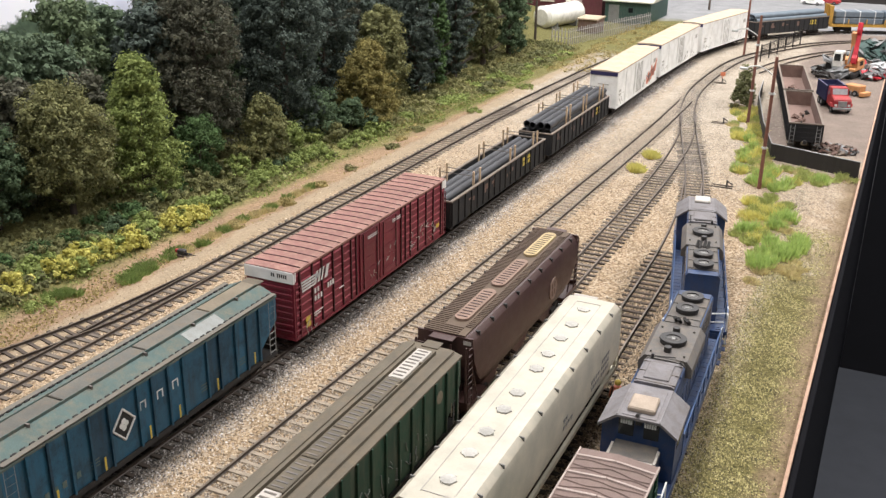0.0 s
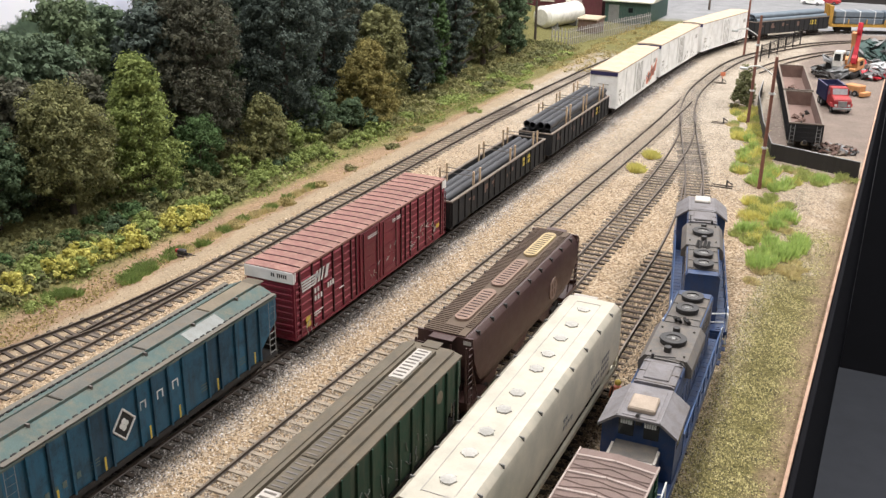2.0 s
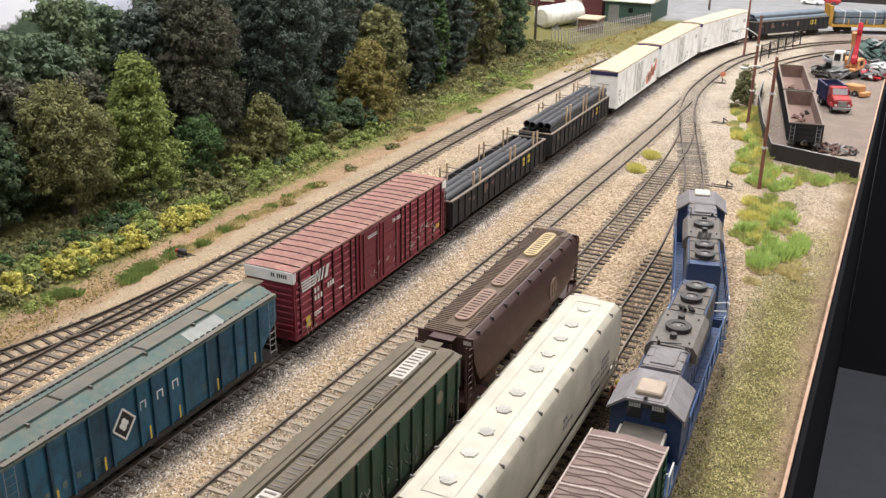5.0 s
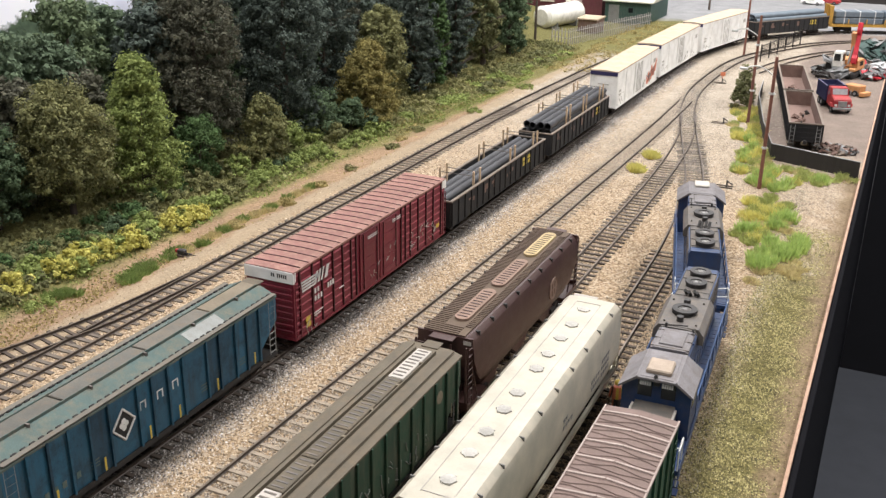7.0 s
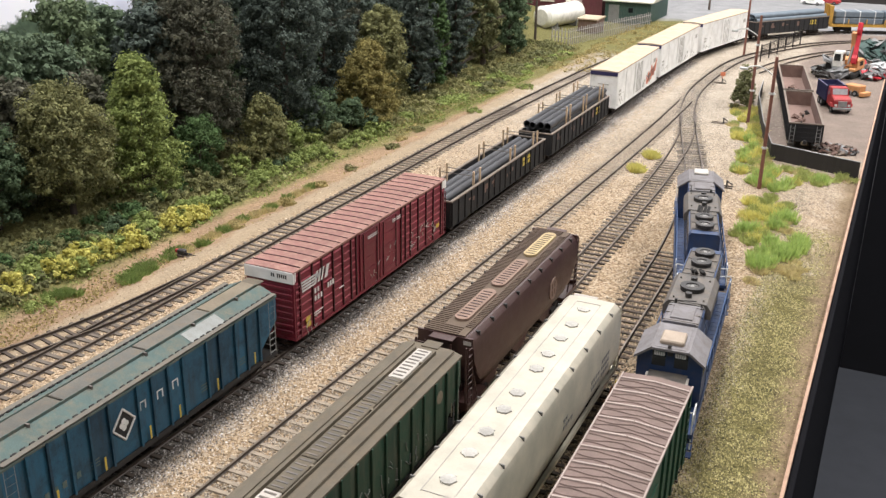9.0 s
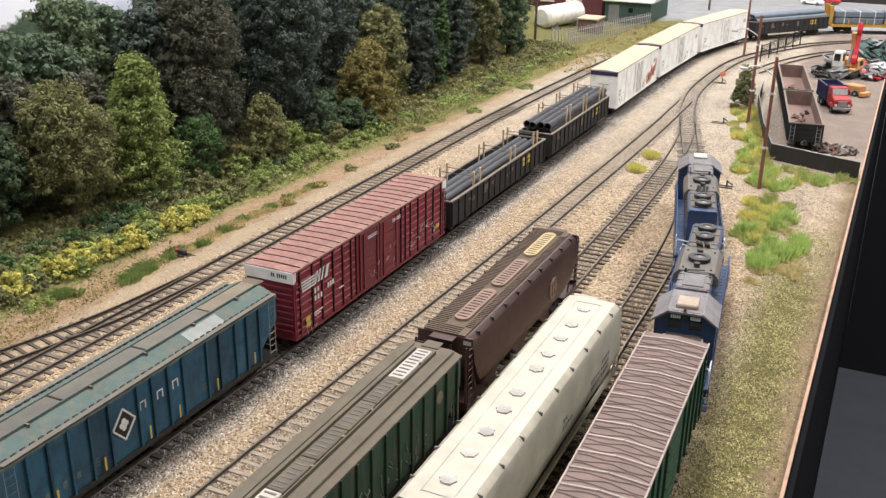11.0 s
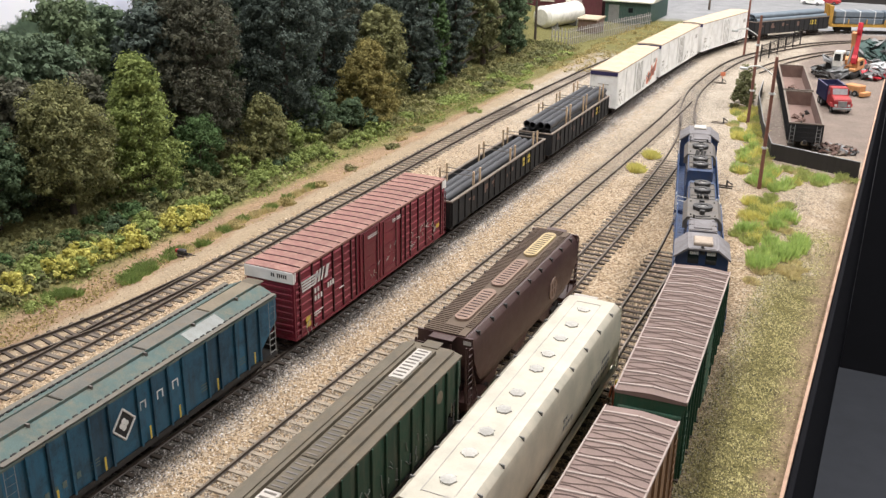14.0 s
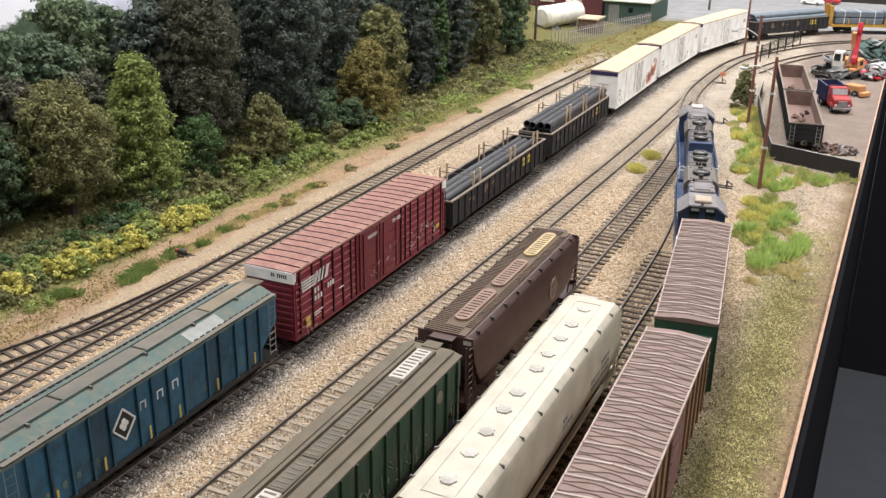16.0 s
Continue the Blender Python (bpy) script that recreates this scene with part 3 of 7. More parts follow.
gravel("grimy_ballast", "grimy grey stones between the turnout rails", (-1.2, 1.2, 46, 114), 9000, 0.055, [(0.05, 0.045, 0.04), (0.13, 0.115, 0.10), (0.21, 0.185, 0.16), (0.34, 0.30, 0.26)], 0.02, PATH_F)
gravel("dusty_ballast", "grey-brown stones between the main line ties", (-1.0, 1.0, -20, 90), 9000, 0.05, [(0.09, 0.07, 0.055), (0.22, 0.18, 0.14), (0.36, 0.3, 0.24)], 0.01, PATH_A)
gravel("dusty_ballast", "grey-brown stones between the yard ties", (-1.0, 1.0, -20, 74), 12000, 0.05, [(0.12, 0.095, 0.075), (0.28, 0.23, 0.18), (0.4, 0.34, 0.27)], 0.055, PATH_C)


# ---- rolling stock: each vehicle stands on its rails at z = 0, its length along y ----
def wheel_mesh():
    bm = B()
    rod(bm, (0.66, 0, 0.45), (0.78, 0, 0.45), 0.45, 20)
    rod(bm, (0.60, 0, 0.45), (0.66, 0, 0.45), 0.49, 20)
    rod(bm, (-0.78, 0, 0.45), (-0.66, 0, 0.45), 0.45, 20)
    rod(bm, (-0.66, 0, 0.45), (-0.60, 0, 0.45), 0.49, 20)
    rod(bm, (-0.7, 0, 0.45), (0.7, 0, 0.45), 0.09, 10)
    return mesh_of("wheelset", bm, M_RAIL)


WHEELSET = wheel_mesh()


def truck_frame_mesh(base):
    bm = B()
    for s in (-1, 1):
        x = 0.98 * s
        extrude_x(bm, [(-base / 2 - 0.3, 0.36), (base / 2 + 0.3, 0.36), (base / 2 + 0.3, 0.62), (base / 2 - 0.25, 0.66), (0.42, 0.86), (-0.42, 0.86), (-base / 2 + 0.25, 0.66), (-base / 2 - 0.3, 0.62)], x - 0.07, x + 0.07)
        for q in (-0.18, 0, 0.18):
            rod(bm, (x + 0.08 * s, q, 0.32), (x + 0.08 * s, q, 0.62), 0.075, 8)
    block(bm, -1.0, 1.0, -0.22, 0.22, 0.5, 0.82)
    return mesh_of("truck", bm, M_BLACK)


TRUCK2, TRUCK_LOCO = truck_frame_mesh(1.75), truck_frame_mesh(2.75)


def coupler_mesh():
    bm = B()
    block(bm, -0.1, 0.1, -0.1, 0.55, 0.75, 1.0)
    block(bm, -0.2, 0.2, 0.5, 0.75, 0.7, 1.05, 0.05)
    return mesh_of("coupler", bm, M_BLACK)


COUPLER = coupler_mesh()


def running_gear(car, half, reach, frame_mesh=None, base=1.75):
    for y in (-half, half):
        t = again("truck", frame_mesh or TRUCK2, car, 0, y, 0)
        for q in (-base / 2, base / 2):
            again("wheelset", WHEELSET, t, 0, q, 0)
    again("coupler", COUPLER, car, 0, reach, 0)
    again("coupler", COUPLER, car, 0, -reach, 0, 180)


def ladder_bm(bm, x, y, z0, z1, w=0.45, along="y", step=0.36):
    d = (0, w / 2, 0) if along == "y" else (w / 2, 0, 0)
    for s in (-1, 1):
        rod(bm, (x + s * d[0], y + s * d[1], z0), (x + s * d[0], y + s * d[1], z1), 0.03, 5)
    z = z0 + 0.12
    while z < z1:
        rod(bm, (x - d[0], y - d[1], z), (x + d[0], y + d[1], z), 0.025, 5)
        z += step
    return bm


def slab_on_side(bm, x, y0, y1, z0, z1, lean=0.0):
    """A thin plate on a side wall, for lettering and marks."""
    t = 0.012
    extrude_x(bm, [(y0, z0), (y1, z0), (y1 + lean, z1), (y0 + lean, z1)], x, x + t)


def roof_profile(hw, eave, peak, thick=0.12):
    return [(-hw, eave - thick), (hw, eave - thick), (hw, eave), (0, peak), (-hw, eave)]


M_PATCH = paint("grey_roof_plate", (0.27, 0.28, 0.265), 0.7, amount=0.4, streak=0)
M_SOOTY = paint("grey_brown_hatch", (0.12, 0.115, 0.10), 0.8, dirt=(0.2, 0.155, 0.11), amount=0.7, streak=0)


M_DUSTY = paint("grey_tan_hatch", (0.165, 0.15, 0.125), 0.8, dirt=(0.23, 0.18, 0.125), amount=0.7, streak=0)
# Lighter red for the pressed ridges: the light they catch is in the colour.
M_REDRIDGE = paint("lit_red_ridge", (0.40, 0.085, 0.11), 0.5, amount=0.25, streak=0)


def red_boxcar(m):
    c = thing("boxcar", "weathered oxide red high-cube boxcar with white end panel", "freight car", "standing freight train", m)
    L, hw, z0, ze, zp = 9.45, 1.50, 0.80, 4.78, 4.90
    bm = B()
    block(bm, -hw, hw, -L + 0.06, L - 0.06, z0 + 0.1, ze)
    block(bm, -hw - 0.05, hw + 0.05, -L + 0.03, L - 0.03, z0, z0 + 0.16)
    part("body", bm, M_RED, c)
    bm = B()
    extrude(bm, roof_profile(1.575, ze + 0.08, zp), -L, L)
    roof = part("roof", bm, M_REDROOF, c, "faded pinkish red roof with raised seams")
    bm = B()
    for s in (-1, 1):
        extrude_x(bm, [(-0.03, -0.03), (0.03, -0.03), (0.03, 0.05), (-0.03, 0.05)], *sorted((0.0, 1.5 * s)))
    for v in bm.verts:
        v.co.z += zp - (zp - ze - 0.08) * abs(v.co.x) / 1.575
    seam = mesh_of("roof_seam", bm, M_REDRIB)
    gap = (2 * L - 1.5) / 21
    bm = B()
    extrude(bm, [(-1.5, ze + 0.09), (0, zp + 0.002), (1.5, ze + 0.09), (1.5, ze + 0.1), (0, zp + 0.014), (-1.5, ze + 0.1)], -gap / 2 + 0.04, gap / 2 - 0.04)
    sheet = mesh_of("roof_panel", bm, M_REDROOF)
    for i in range(21):
        again("roof_panel", sheet, roof, 0, -L + 0.75 + (i + 0.5) * gap, 0)
    for i in range(22):
        again("roof_seam", seam, roof, 0, -L + 0.75 + i * (2 * L - 1.5) / 21, 0)
    # posts and pressed ridges on both long sides
    posts = [0.6, 1.84, 2.82, 4.0, 5.06, 6.0, 6.6, 12.3, 12.9, 13.6, 14.72, 15.9, 17.0, 18.2]
    bm = B()
    block(bm, -0.05, 0.05, -0.05, 0.05, z0 + 0.15, ze)
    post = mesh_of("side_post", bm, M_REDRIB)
    bm = B()
    edges = [0.1] + posts + [18.8]
    for s in (-1, 1):
        for a, b in zip(edges, edges[1:]):
            if b - a > 3:
                continue
            z = z0 + 0.45
            while z < ze - 0.2:
                x = s * hw
                extrude(bm, [(x - s * 0.02, z), (x + s * 0.045, z + 0.03), (x + s * 0.02, z + 0.09), (x - s * 0.02, z + 0.1)], -L + a + 0.14, -L + b - 0.14)
                z += 0.46
        for y in posts:
            again("side_post", post, c, s * (hw + 0.03), -L + y, 0)
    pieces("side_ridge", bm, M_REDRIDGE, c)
    for s in (-1, 1):
        for y0, y1 in ((7.0, 9.35), (9.45, 11.8)):
            bm = B()
            x = s * (hw + 0.06)
            block(bm, x - 0.06, x + 0.02, -L + y0, -L + y1, z0 + 0.2, ze - 0.12, 0.02)
            for k in range(5):
                z = z0 + 0.6 + k * 0.75
                block(bm, x - 0.02, x + 0.05, -L + y0 + 0.2, -L + y1 - 0.2, z, z + 0.06)
            d = part("door", bm, M_RED, c)
            bm = B()
            for q in (y0 + 0.35, y1 - 0.35):
                rod(bm, (x + 0.06 * s, -L + q, z0 + 0.25), (x + 0.06 * s, -L + q, ze - 0.2), 0.03, 6)
            part("lock_bar", bm, M_REDRIB, d)
    # ends
    for s in (-1, 1):
        bm = B()
        y = s * (L - 0.04)
        z = z0 + 0.4
        while z < ze - 0.8:
            block(bm, -hw + 0.12, hw - 0.12, y - 0.05, y + 0.05, z, z + 0.16, 0.03)
            z += 0.36
        pieces("end_ridge", bm, M_RED, c)
        bm = B()
        block(bm, -hw - 0.07, hw + 0.07, y - 0.07, y + 0.06, ze - 0.62, ze + 0.04, 0.02)
        for q in (-1, 1):
            block(bm, q * (hw + 0.02) - 0.07, q * (hw + 0.02) + 0.07, y - s * 0.35 - 0.2, y + 0.05, ze - 0.5, ze + 0.02)
        part("end_panel", bm, M_WHITE, c, "white panel on the end of the boxcar")
        bm = B()
        for k in range(8):
            if k != 2:
                block(bm, 0.15 + k * 0.13, 0.15 + k * 0.13 + 0.09, y + s * 0.055, y + s * 0.072, ze - 0.36, ze - 0.14)
        part("lettering", bm, M_BLACK, c)
        bm = B()
        ladder_bm(bm, hw + 0.1, s * (L - 0.3), z0 + 0.1, ze - 0.8)
        part("ladder", bm, M_RED, c)
        bm = B()
        ladder_bm(bm, -hw - 0.1, s * (L - 0.3), z0 + 0.1, ze - 0.8)
        part("ladder", bm, M_RED, c)
    x = hw + 0.075
    bm = B()
    for k in range(4):
        slab_on_side(bm, x, -L + 0.75 - k * 0.02, -L + 2.1 + k * 0.05, 3.42 + k * 0.17, 3.53 + k * 0.17)
    for a, w in ((1.95, 0.2), (2.28, 0.2), (2.62, 0.16), (3.0, 0.3)):
        slab_on_side(bm, x, -L + a, -L + a + w, 3.45, 4.15, 0.25)
    slab_on_side(bm, x, -L + 2.1, -L + 2.5, 3.75, 3.95, 0.2)
    for a, z in ((1.95, 2.9), (2.25, 2.9), (1.95, 2.45), (2.25, 2.45), (2.55, 2.45), (3.3, 2.75), (3.55, 2.75), (3.8, 2.75)):
        slab_on_side(bm, x, -L + a, -L + a + 0.17, z, z + 0.3)
    for a, z, w in ((1.8, 1.75, 0.9), (1.8, 1.6, 0.7), (7.9, 4.2, 1.2), (7.9, 4.08, 1.2), (11.0, 4.3, 1.1), (11.0, 4.18, 1.1), (4.5, 2.2, 0.5)):
        slab_on_side(bm, x + 0.03, -L + a, -L + a + w, z, z + 0.07)
    pieces("side_lettering", bm, M_LETTER, c, "white stripes and block lettering")
    bm = B()
    for a, z in ((1.0, 1.55), (1.05, 1.2), (17.4, 1.7)):
        slab_on_side(bm, x, -L + a, -L + a + 0.45, z, z + 0.28)
    pieces("yellow_panel", bm, M_YELLOW, c, "small yellow markings")
    bm = B()
    rng = random.Random(4)
    for y, z, n in ((0.9, 0.95, 9), (8.0, 1.5, 6), (10.2, 1.7, 7), (13.4, 1.7, 9), (14.8, 1.8, 9), (15.9, 1.6, 7)):
        for k in range(n):
            a = y + rng.uniform(0, 1.2)
            b = z + rng.uniform(-0.1, 0.9)
            rod(bm, (x + 0.01, -L + a, b), (x + 0.01, -L + a + rng.uniform(-0.2, 0.35), b + rng.uniform(-0.35, 0.35)), 0.028, 4)
    tagged(part("graffiti", bm, M_GREYHATCH, c, "pale sprayed scribbles"), kind="stuff")
    running_gear(c, 6.6, L)
    return c


def ribbed_sides(c, L, hw, z0, z1, xs_y, rib_mat, depth=0.09, width=0.09):
    bm = B()
    block(bm, -depth / 2, depth / 2, -width / 2, width / 2, z0, z1)
    me = mesh_of("side_rib", bm, rib_mat)
    for s in (-1, 1):
        for y in xs_y:
            again("side_rib", me, c, s * (hw + depth / 2 - 0.01), y, 0)


def hopper_hull(L, hw, z0, ze, slope=2.3, low=1.75):
    """Side outline of a covered hopper: end slope sheets and a deep middle, drawn across the car."""
    return [(-L, low + 1.1), (-L, ze), (L, ze), (L, low + 1.1), (L - slope, z0), (-L + slope, z0)]


def end_cage(c, L, hw, z0, ze, mat, floor=1.05):
    for s in (-1, 1):
        bm = B()
        y = s * (L - 0.1)
        block(bm, -hw, hw, min(y, y - s * 2.4), max(y, y - s * 2.4), floor - 0.2, floor)
        for x in (-hw + 0.12, hw - 0.12, -0.5, 0.5):
            rod(bm, (x, y, floor), (x, y, ze - 0.1), 0.05, 6)
            rod(bm, (x, y - s * 1.4, floor), (x, y - s * 0.4, ze - 0.6), 0.04, 6)
        block(bm, -hw, hw, y - 0.05, y + 0.05, floor - 0.1, floor + 0.25)
        pieces("end_platform", bm, mat, c)
        bm = B()
        ladder_bm(bm, hw - 0.02, y - s * 0.3, floor, ze - 0.1, 0.5)
        part("ladder", bm, M_STEEL if mat is M_BLACK else mat, c)
        bm = B()
        ladder_bm(bm, -hw + 0.35, y + s * 0.04, floor, ze - 0.1, 0.5, "x")
        part("ladder", bm, M_STEEL if mat is M_BLACK else mat, c)


def teal_hopper(m):
    c = thing("covered_hopper", "faded teal ribbed covered hopper with dusty roof", "freight car", "standing freight train", m)
    L, hw, z0, ze = 8.75, 1.50, 0.95, 4.15
    bm = B()
    extrude_x(bm, hopper_hull(L, hw, z0, ze), -hw, hw)
    part("body", bm, M_TEAL, c)
    bm = B()
    extrude(bm, [(-hw - 0.07, ze - 0.06), (hw + 0.07, ze - 0.06), (hw + 0.07, ze + 0.04), (0.62, ze + 0.42), (-0.62, ze + 0.42), (-hw - 0.07, ze + 0.04)], -L, L)
    roof = part("roof", bm, M_TEALROOF, c, "chalky blue-green sloped roof")
    for a, b, mat in ((-L + 0.2, -4.6, M_SOOTY), (-4.5, 0.3, M_SOOTY), (0.4, 4.8, M_DUSTY), (4.9, L - 0.2, M_HATCH)):
        bm = B()
        block(bm, -0.45, 0.45, a, b, ze + 0.40, ze + 0.52, 0.03)
        part("hatch_cover", bm, mat, roof, "long dusty trough hatch")
    bm = B()
    block(bm, 0.46, 0.5, -L + 0.2, L - 0.2, ze + 0.40, ze + 0.56)
    block(bm, -0.5, -0.46, -L + 0.2, L - 0.2, ze + 0.40, ze + 0.56)
    pieces("hatch_rail", bm, M_TEALROOF, roof)
    bm = B()
    for k in range(17):
        y = -L + 0.7 + k * 1.01
        block(bm, -0.66, -0.47, y, y + 0.09, ze + 0.4, ze + 0.5)
        if k % 3 == 1:
            block(bm, -0.64, -0.47, y + 0.25, y + 0.55, ze + 0.4, ze + 0.47)
    for k in range(5):
        y = -L + 2.2 + k * 3.3
        block(bm, 0.47, 0.68, y, y + 0.1, ze + 0.4, ze + 0.55)
    pieces("hatch_latch", bm, M_SOOT, roof)
    bm = B()
    extrude(bm, [(0.64, ze + 0.40), (1.3, ze + 0.136), (1.3, ze + 0.165), (0.64, ze + 0.43)], 2.4, 4.9)
    part("roof_patch", bm, M_PATCH, roof, "pale replacement roof plate")
    for s in (-1, 1):
        bm = B()
        x = s * (hw + 0.0)
        block(bm, x - 0.13, x + 0.13, -L + 0.1, L - 0.1, ze + 0.16, ze + 0.2)
        part("running_board", bm, M_DUSTY, c, "dusty grey roof running board")
        bm = B()
        y = -L + 0.3
        while y < L - 0.3:
            block(bm, x - s * 0.18 - 0.05, x - s * 0.18 + 0.05, y, y + 0.24, ze + 0.05, ze + 0.21)
            y += 0.44
        pieces("board_bracket", bm, M_BLACK, c)
    bm = B()
    for s in (-1, 1):
        block(bm, -0.5, 0.5, s * L - 0.45, s * L + 0.45, ze + 0.45, ze + 0.5)
    pieces("end_walk", bm, M_OLIVEROOF, c)
    cuts = [8.0, 7.15, 6.1, 5.2, 3.95, 3.0, 1.3, 0.3, -0.75, -1.65, -3.35, -4.45, -5.55, -6.6, -7.6]
    for s in (-1, 1):
        for a, b in zip(cuts[1:], cuts):
            bm = B()
            block(bm, s * hw - 0.012, s * hw + 0.012, a + 0.04, b - 0.04, 1.2 if abs(a) < 6.5 else 2.4, ze - 0.08)
            part("side_panel", bm, M_TEAL, c)
    ribbed_sides(c, L, hw, 1.15, ze, [7.15, 6.1, 5.2, 3.95, 3.0, 1.3, 0.3, -0.75, -1.65, -3.35, -4.45, -5.55, -6.6, -7.6], M_TEAL, 0.12, 0.11)
    bm = B()
    for s in (-1, 1):
        block(bm, s * (hw + 0.03) - 0.06, s * (hw + 0.03) + 0.06, -L + 0.8, L - 0.8, 0.95, 1.2)
    pieces("side_sill", bm, M_BLACK, c)
    x = hw + 0.02
    oy = 10.35
    bm = B()
    for y in (-3.77, -6.77, -9.53, -11.49, -14.23, -16.8):
        slab_on_side(bm, x + 0.1, y + oy - 0.05, y + oy + 0.05, 1.3, 1.95)
    pieces("yellow_mark", bm, M_YELLOW, c, "small yellow reflector strips")
    bm = B()
    cy, cz = -12.9 + oy, 2.75
    extrude_x(bm, [(cy, cz - 0.72), (cy + 0.64, cz), (cy, cz + 0.72), (cy - 0.64, cz)], x - 0.01, x + 0.006)
    part("emblem_ground", bm, M_BLACK, c)
    bm = B()
    for q in range(4):
        a, b = [(0, 0.74), (0.66, 0), (0, -0.74), (-0.66, 0)][q], [(0.66, 0), (0, -0.74), (-0.66, 0), (0, 0.74)][q]
        rod(bm, (x + 0.01, cy + a[0], cz + a[1]), (x + 0.01, cy + b[0], cz + b[1]), 0.05, 6)
    for a, b in ((-0.14, 0), (0.14, 0), (0, -0.17), (0, 0.17)):
        rod(bm, (x - 0.01, cy + a, cz + b), (x + 0.02, cy + a, cz + b), 0.13, 10)
    for y in (-11.7, -10.6, -9.58):
        for q in (-0.2, 0.13):
            slab_on_side(bm, x, y + oy + q, y + oy + q + 0.07, 2.85, 3.25)
        slab_on_side(bm, x, y + oy - 0.2, y + oy + 0.2, 3.2, 3.26)
    pieces("emblem", bm, M_LETTER, c, "white diamond emblem and block marks")
    bm = B()
    for k, y in enumerate((-17.8, -17.35, -16.9, -16.45, -15.7)):
        slab_on_side(bm, x, y + oy, y + oy + 0.22, 1.75, 2.05)
    for y in (-14.9, -7.9, -4.9):
        for z in (1.7, 1.85, 2.0):
            slab_on_side(bm, x, y + oy, y + oy + 0.45, z, z + 0.05)
    pieces("faint_lettering", bm, M_TEALROOF, c, "faded pale lettering")
    bm = B()
    for y in (-4.6, 0, 4.6):
        extrude_x(bm, [(y - 1.5, 1.0), (y + 1.5, 1.0), (y + 0.5, 0.32), (y - 0.5, 0.32)], -1.1, 1.1)
    pieces("hopper_chute", bm, M_BLACK, c)
    end_cage(c, L, hw, z0, ze, M_BLACK)
    running_gear(c, 6.6, L)
    return c


def green_hopper(m):
    c = thing("covered_hopper", "dark green covered hopper with dusty olive-grey roof", "freight car", "hoppers on the yard tracks", m)
    L, hw, z0, ze = 8.1, 1.45, 0.95, 4.28
    bm = B()
    extrude_x(bm, hopper_hull(L, hw, z0, ze), -hw, hw)
    part("body", bm, M_GREEN, c)
    bm = B()
    extrude(bm, [(-hw - 0.06, ze - 0.06), (hw + 0.06, ze - 0.06), (hw + 0.06, ze + 0.03), (0.95, ze + 0.2), (-0.95, ze + 0.2), (-hw - 0.06, ze + 0.03)], -L, L)
    roof = part("roof", bm, M_OLIVEROOF, c, "dusty olive-grey roof")
    bm = B()
    for s in (-1, 1):
        block(bm, s * 0.98 - 0.2, s * 0.98 + 0.2, -L + 0.2, L - 0.2, ze + 0.20, ze + 0.27, 0.015)
        block(bm, s * 0.5 - 0.03, s * 0.5 + 0.03, -L + 0.6, L - 0.7, ze + 0.2, ze + 0.36)
        block(bm, -0.4, 0.4, s * L - 0.3, s * L + 0.35, ze + 0.2, ze + 0.25)
    pieces("running_board", bm, M_OLIVEROOF, roof)
    # the hatch trough in panels with cross grooves; one panel is bleached
    y = L - 0.75
    k = 0
    while y > -L + 1.0:
        ln = 2.85 if k == 0 else 2.2
        bm = B()
        block(bm, -0.36, 0.36, y - ln, y, ze + 0.2, ze + 0.33, 0.03)
        pale = k == 0 or k == 5
        h = part("hatch_panel", bm, M_PALE if pale else M_OLIVEROOF, roof, "bleached pale hatch panel" if pale else "")
        bm = B()
        q = y - 0.2
        while q > y - ln + 0.1:
            block(bm, -0.25, 0.25, q - 0.05, q + 0.05, ze + 0.325, ze + 0.345)
            q -= 0.3
        pieces("hatch_slot", bm, M_SOOT, h)
        y -= ln + 0.04
        k += 1
    bm = B()
    q = -L + 1
    while q < L - 0.6:
        block(bm, 0.36, 0.5, q - 0.06, q + 0.06, ze + 0.2, ze + 0.38)
        q += 2.2
    pieces("hatch_latch", bm, M_HATCH, roof)
    for s in (-1, 1):
        for i in range(13):
            bm = B()
            y = L - 0.5 - i * 1.12
            block(bm, s * hw - 0.012, s * hw + 0.012, y - 1.08, y - 0.04, 1.25 if 0 < i < 12 else 2.4, ze - 0.08)
            part("side_panel", bm, M_GREEN, c)
    ribbed_sides(c, L, hw, 1.2, ze - 0.05, [L - 0.5 - i * 1.12 for i in range(14)], M_GREEN, 0.12, 0.1)
    bm = B()
    for s in (-1, 1):
        block(bm, s * (hw + 0.03) - 0.06, s * (hw + 0.03) + 0.06, -L + 0.8, L - 0.8, 0.95, 1.2)
    pieces("side_sill", bm, M_BLACK, c)
    x = hw + 0.02
    bm = B()
    rod(bm, (x - 0.01, L - 2.25, 3.3), (x + 0.02, L - 2.25, 3.3), 0.3, 14)
    slab_on_side(bm, x + 0.1, L - 1.25, L - 1.17, 1.8, 2.5)
    pieces("emblem", bm, M_HATCH, c, "faded round emblem")
    bm = B()
    rng = random.Random(9)
    for i in range(9):
        y = L - 3.6 - i * 0.8
        for k in range(4):
            a, b = y + rng.uniform(-0.3, 0.3), rng.uniform(1.5, 2.6)
            rod(bm, (x + 0.02, a, b), (x + 0.02, a + rng.uniform(-0.3, 0.3), b + rng.uniform(-0.4, 0.6)), 0.026, 4)
    tagged(part("graffiti", bm, M_PATCH, c, "faded sprayed scribble"), kind="stuff")
    end_cage(c, L, hw, z0, ze, M_BLACK)
    running_gear(c, 6.0, L)
    return c


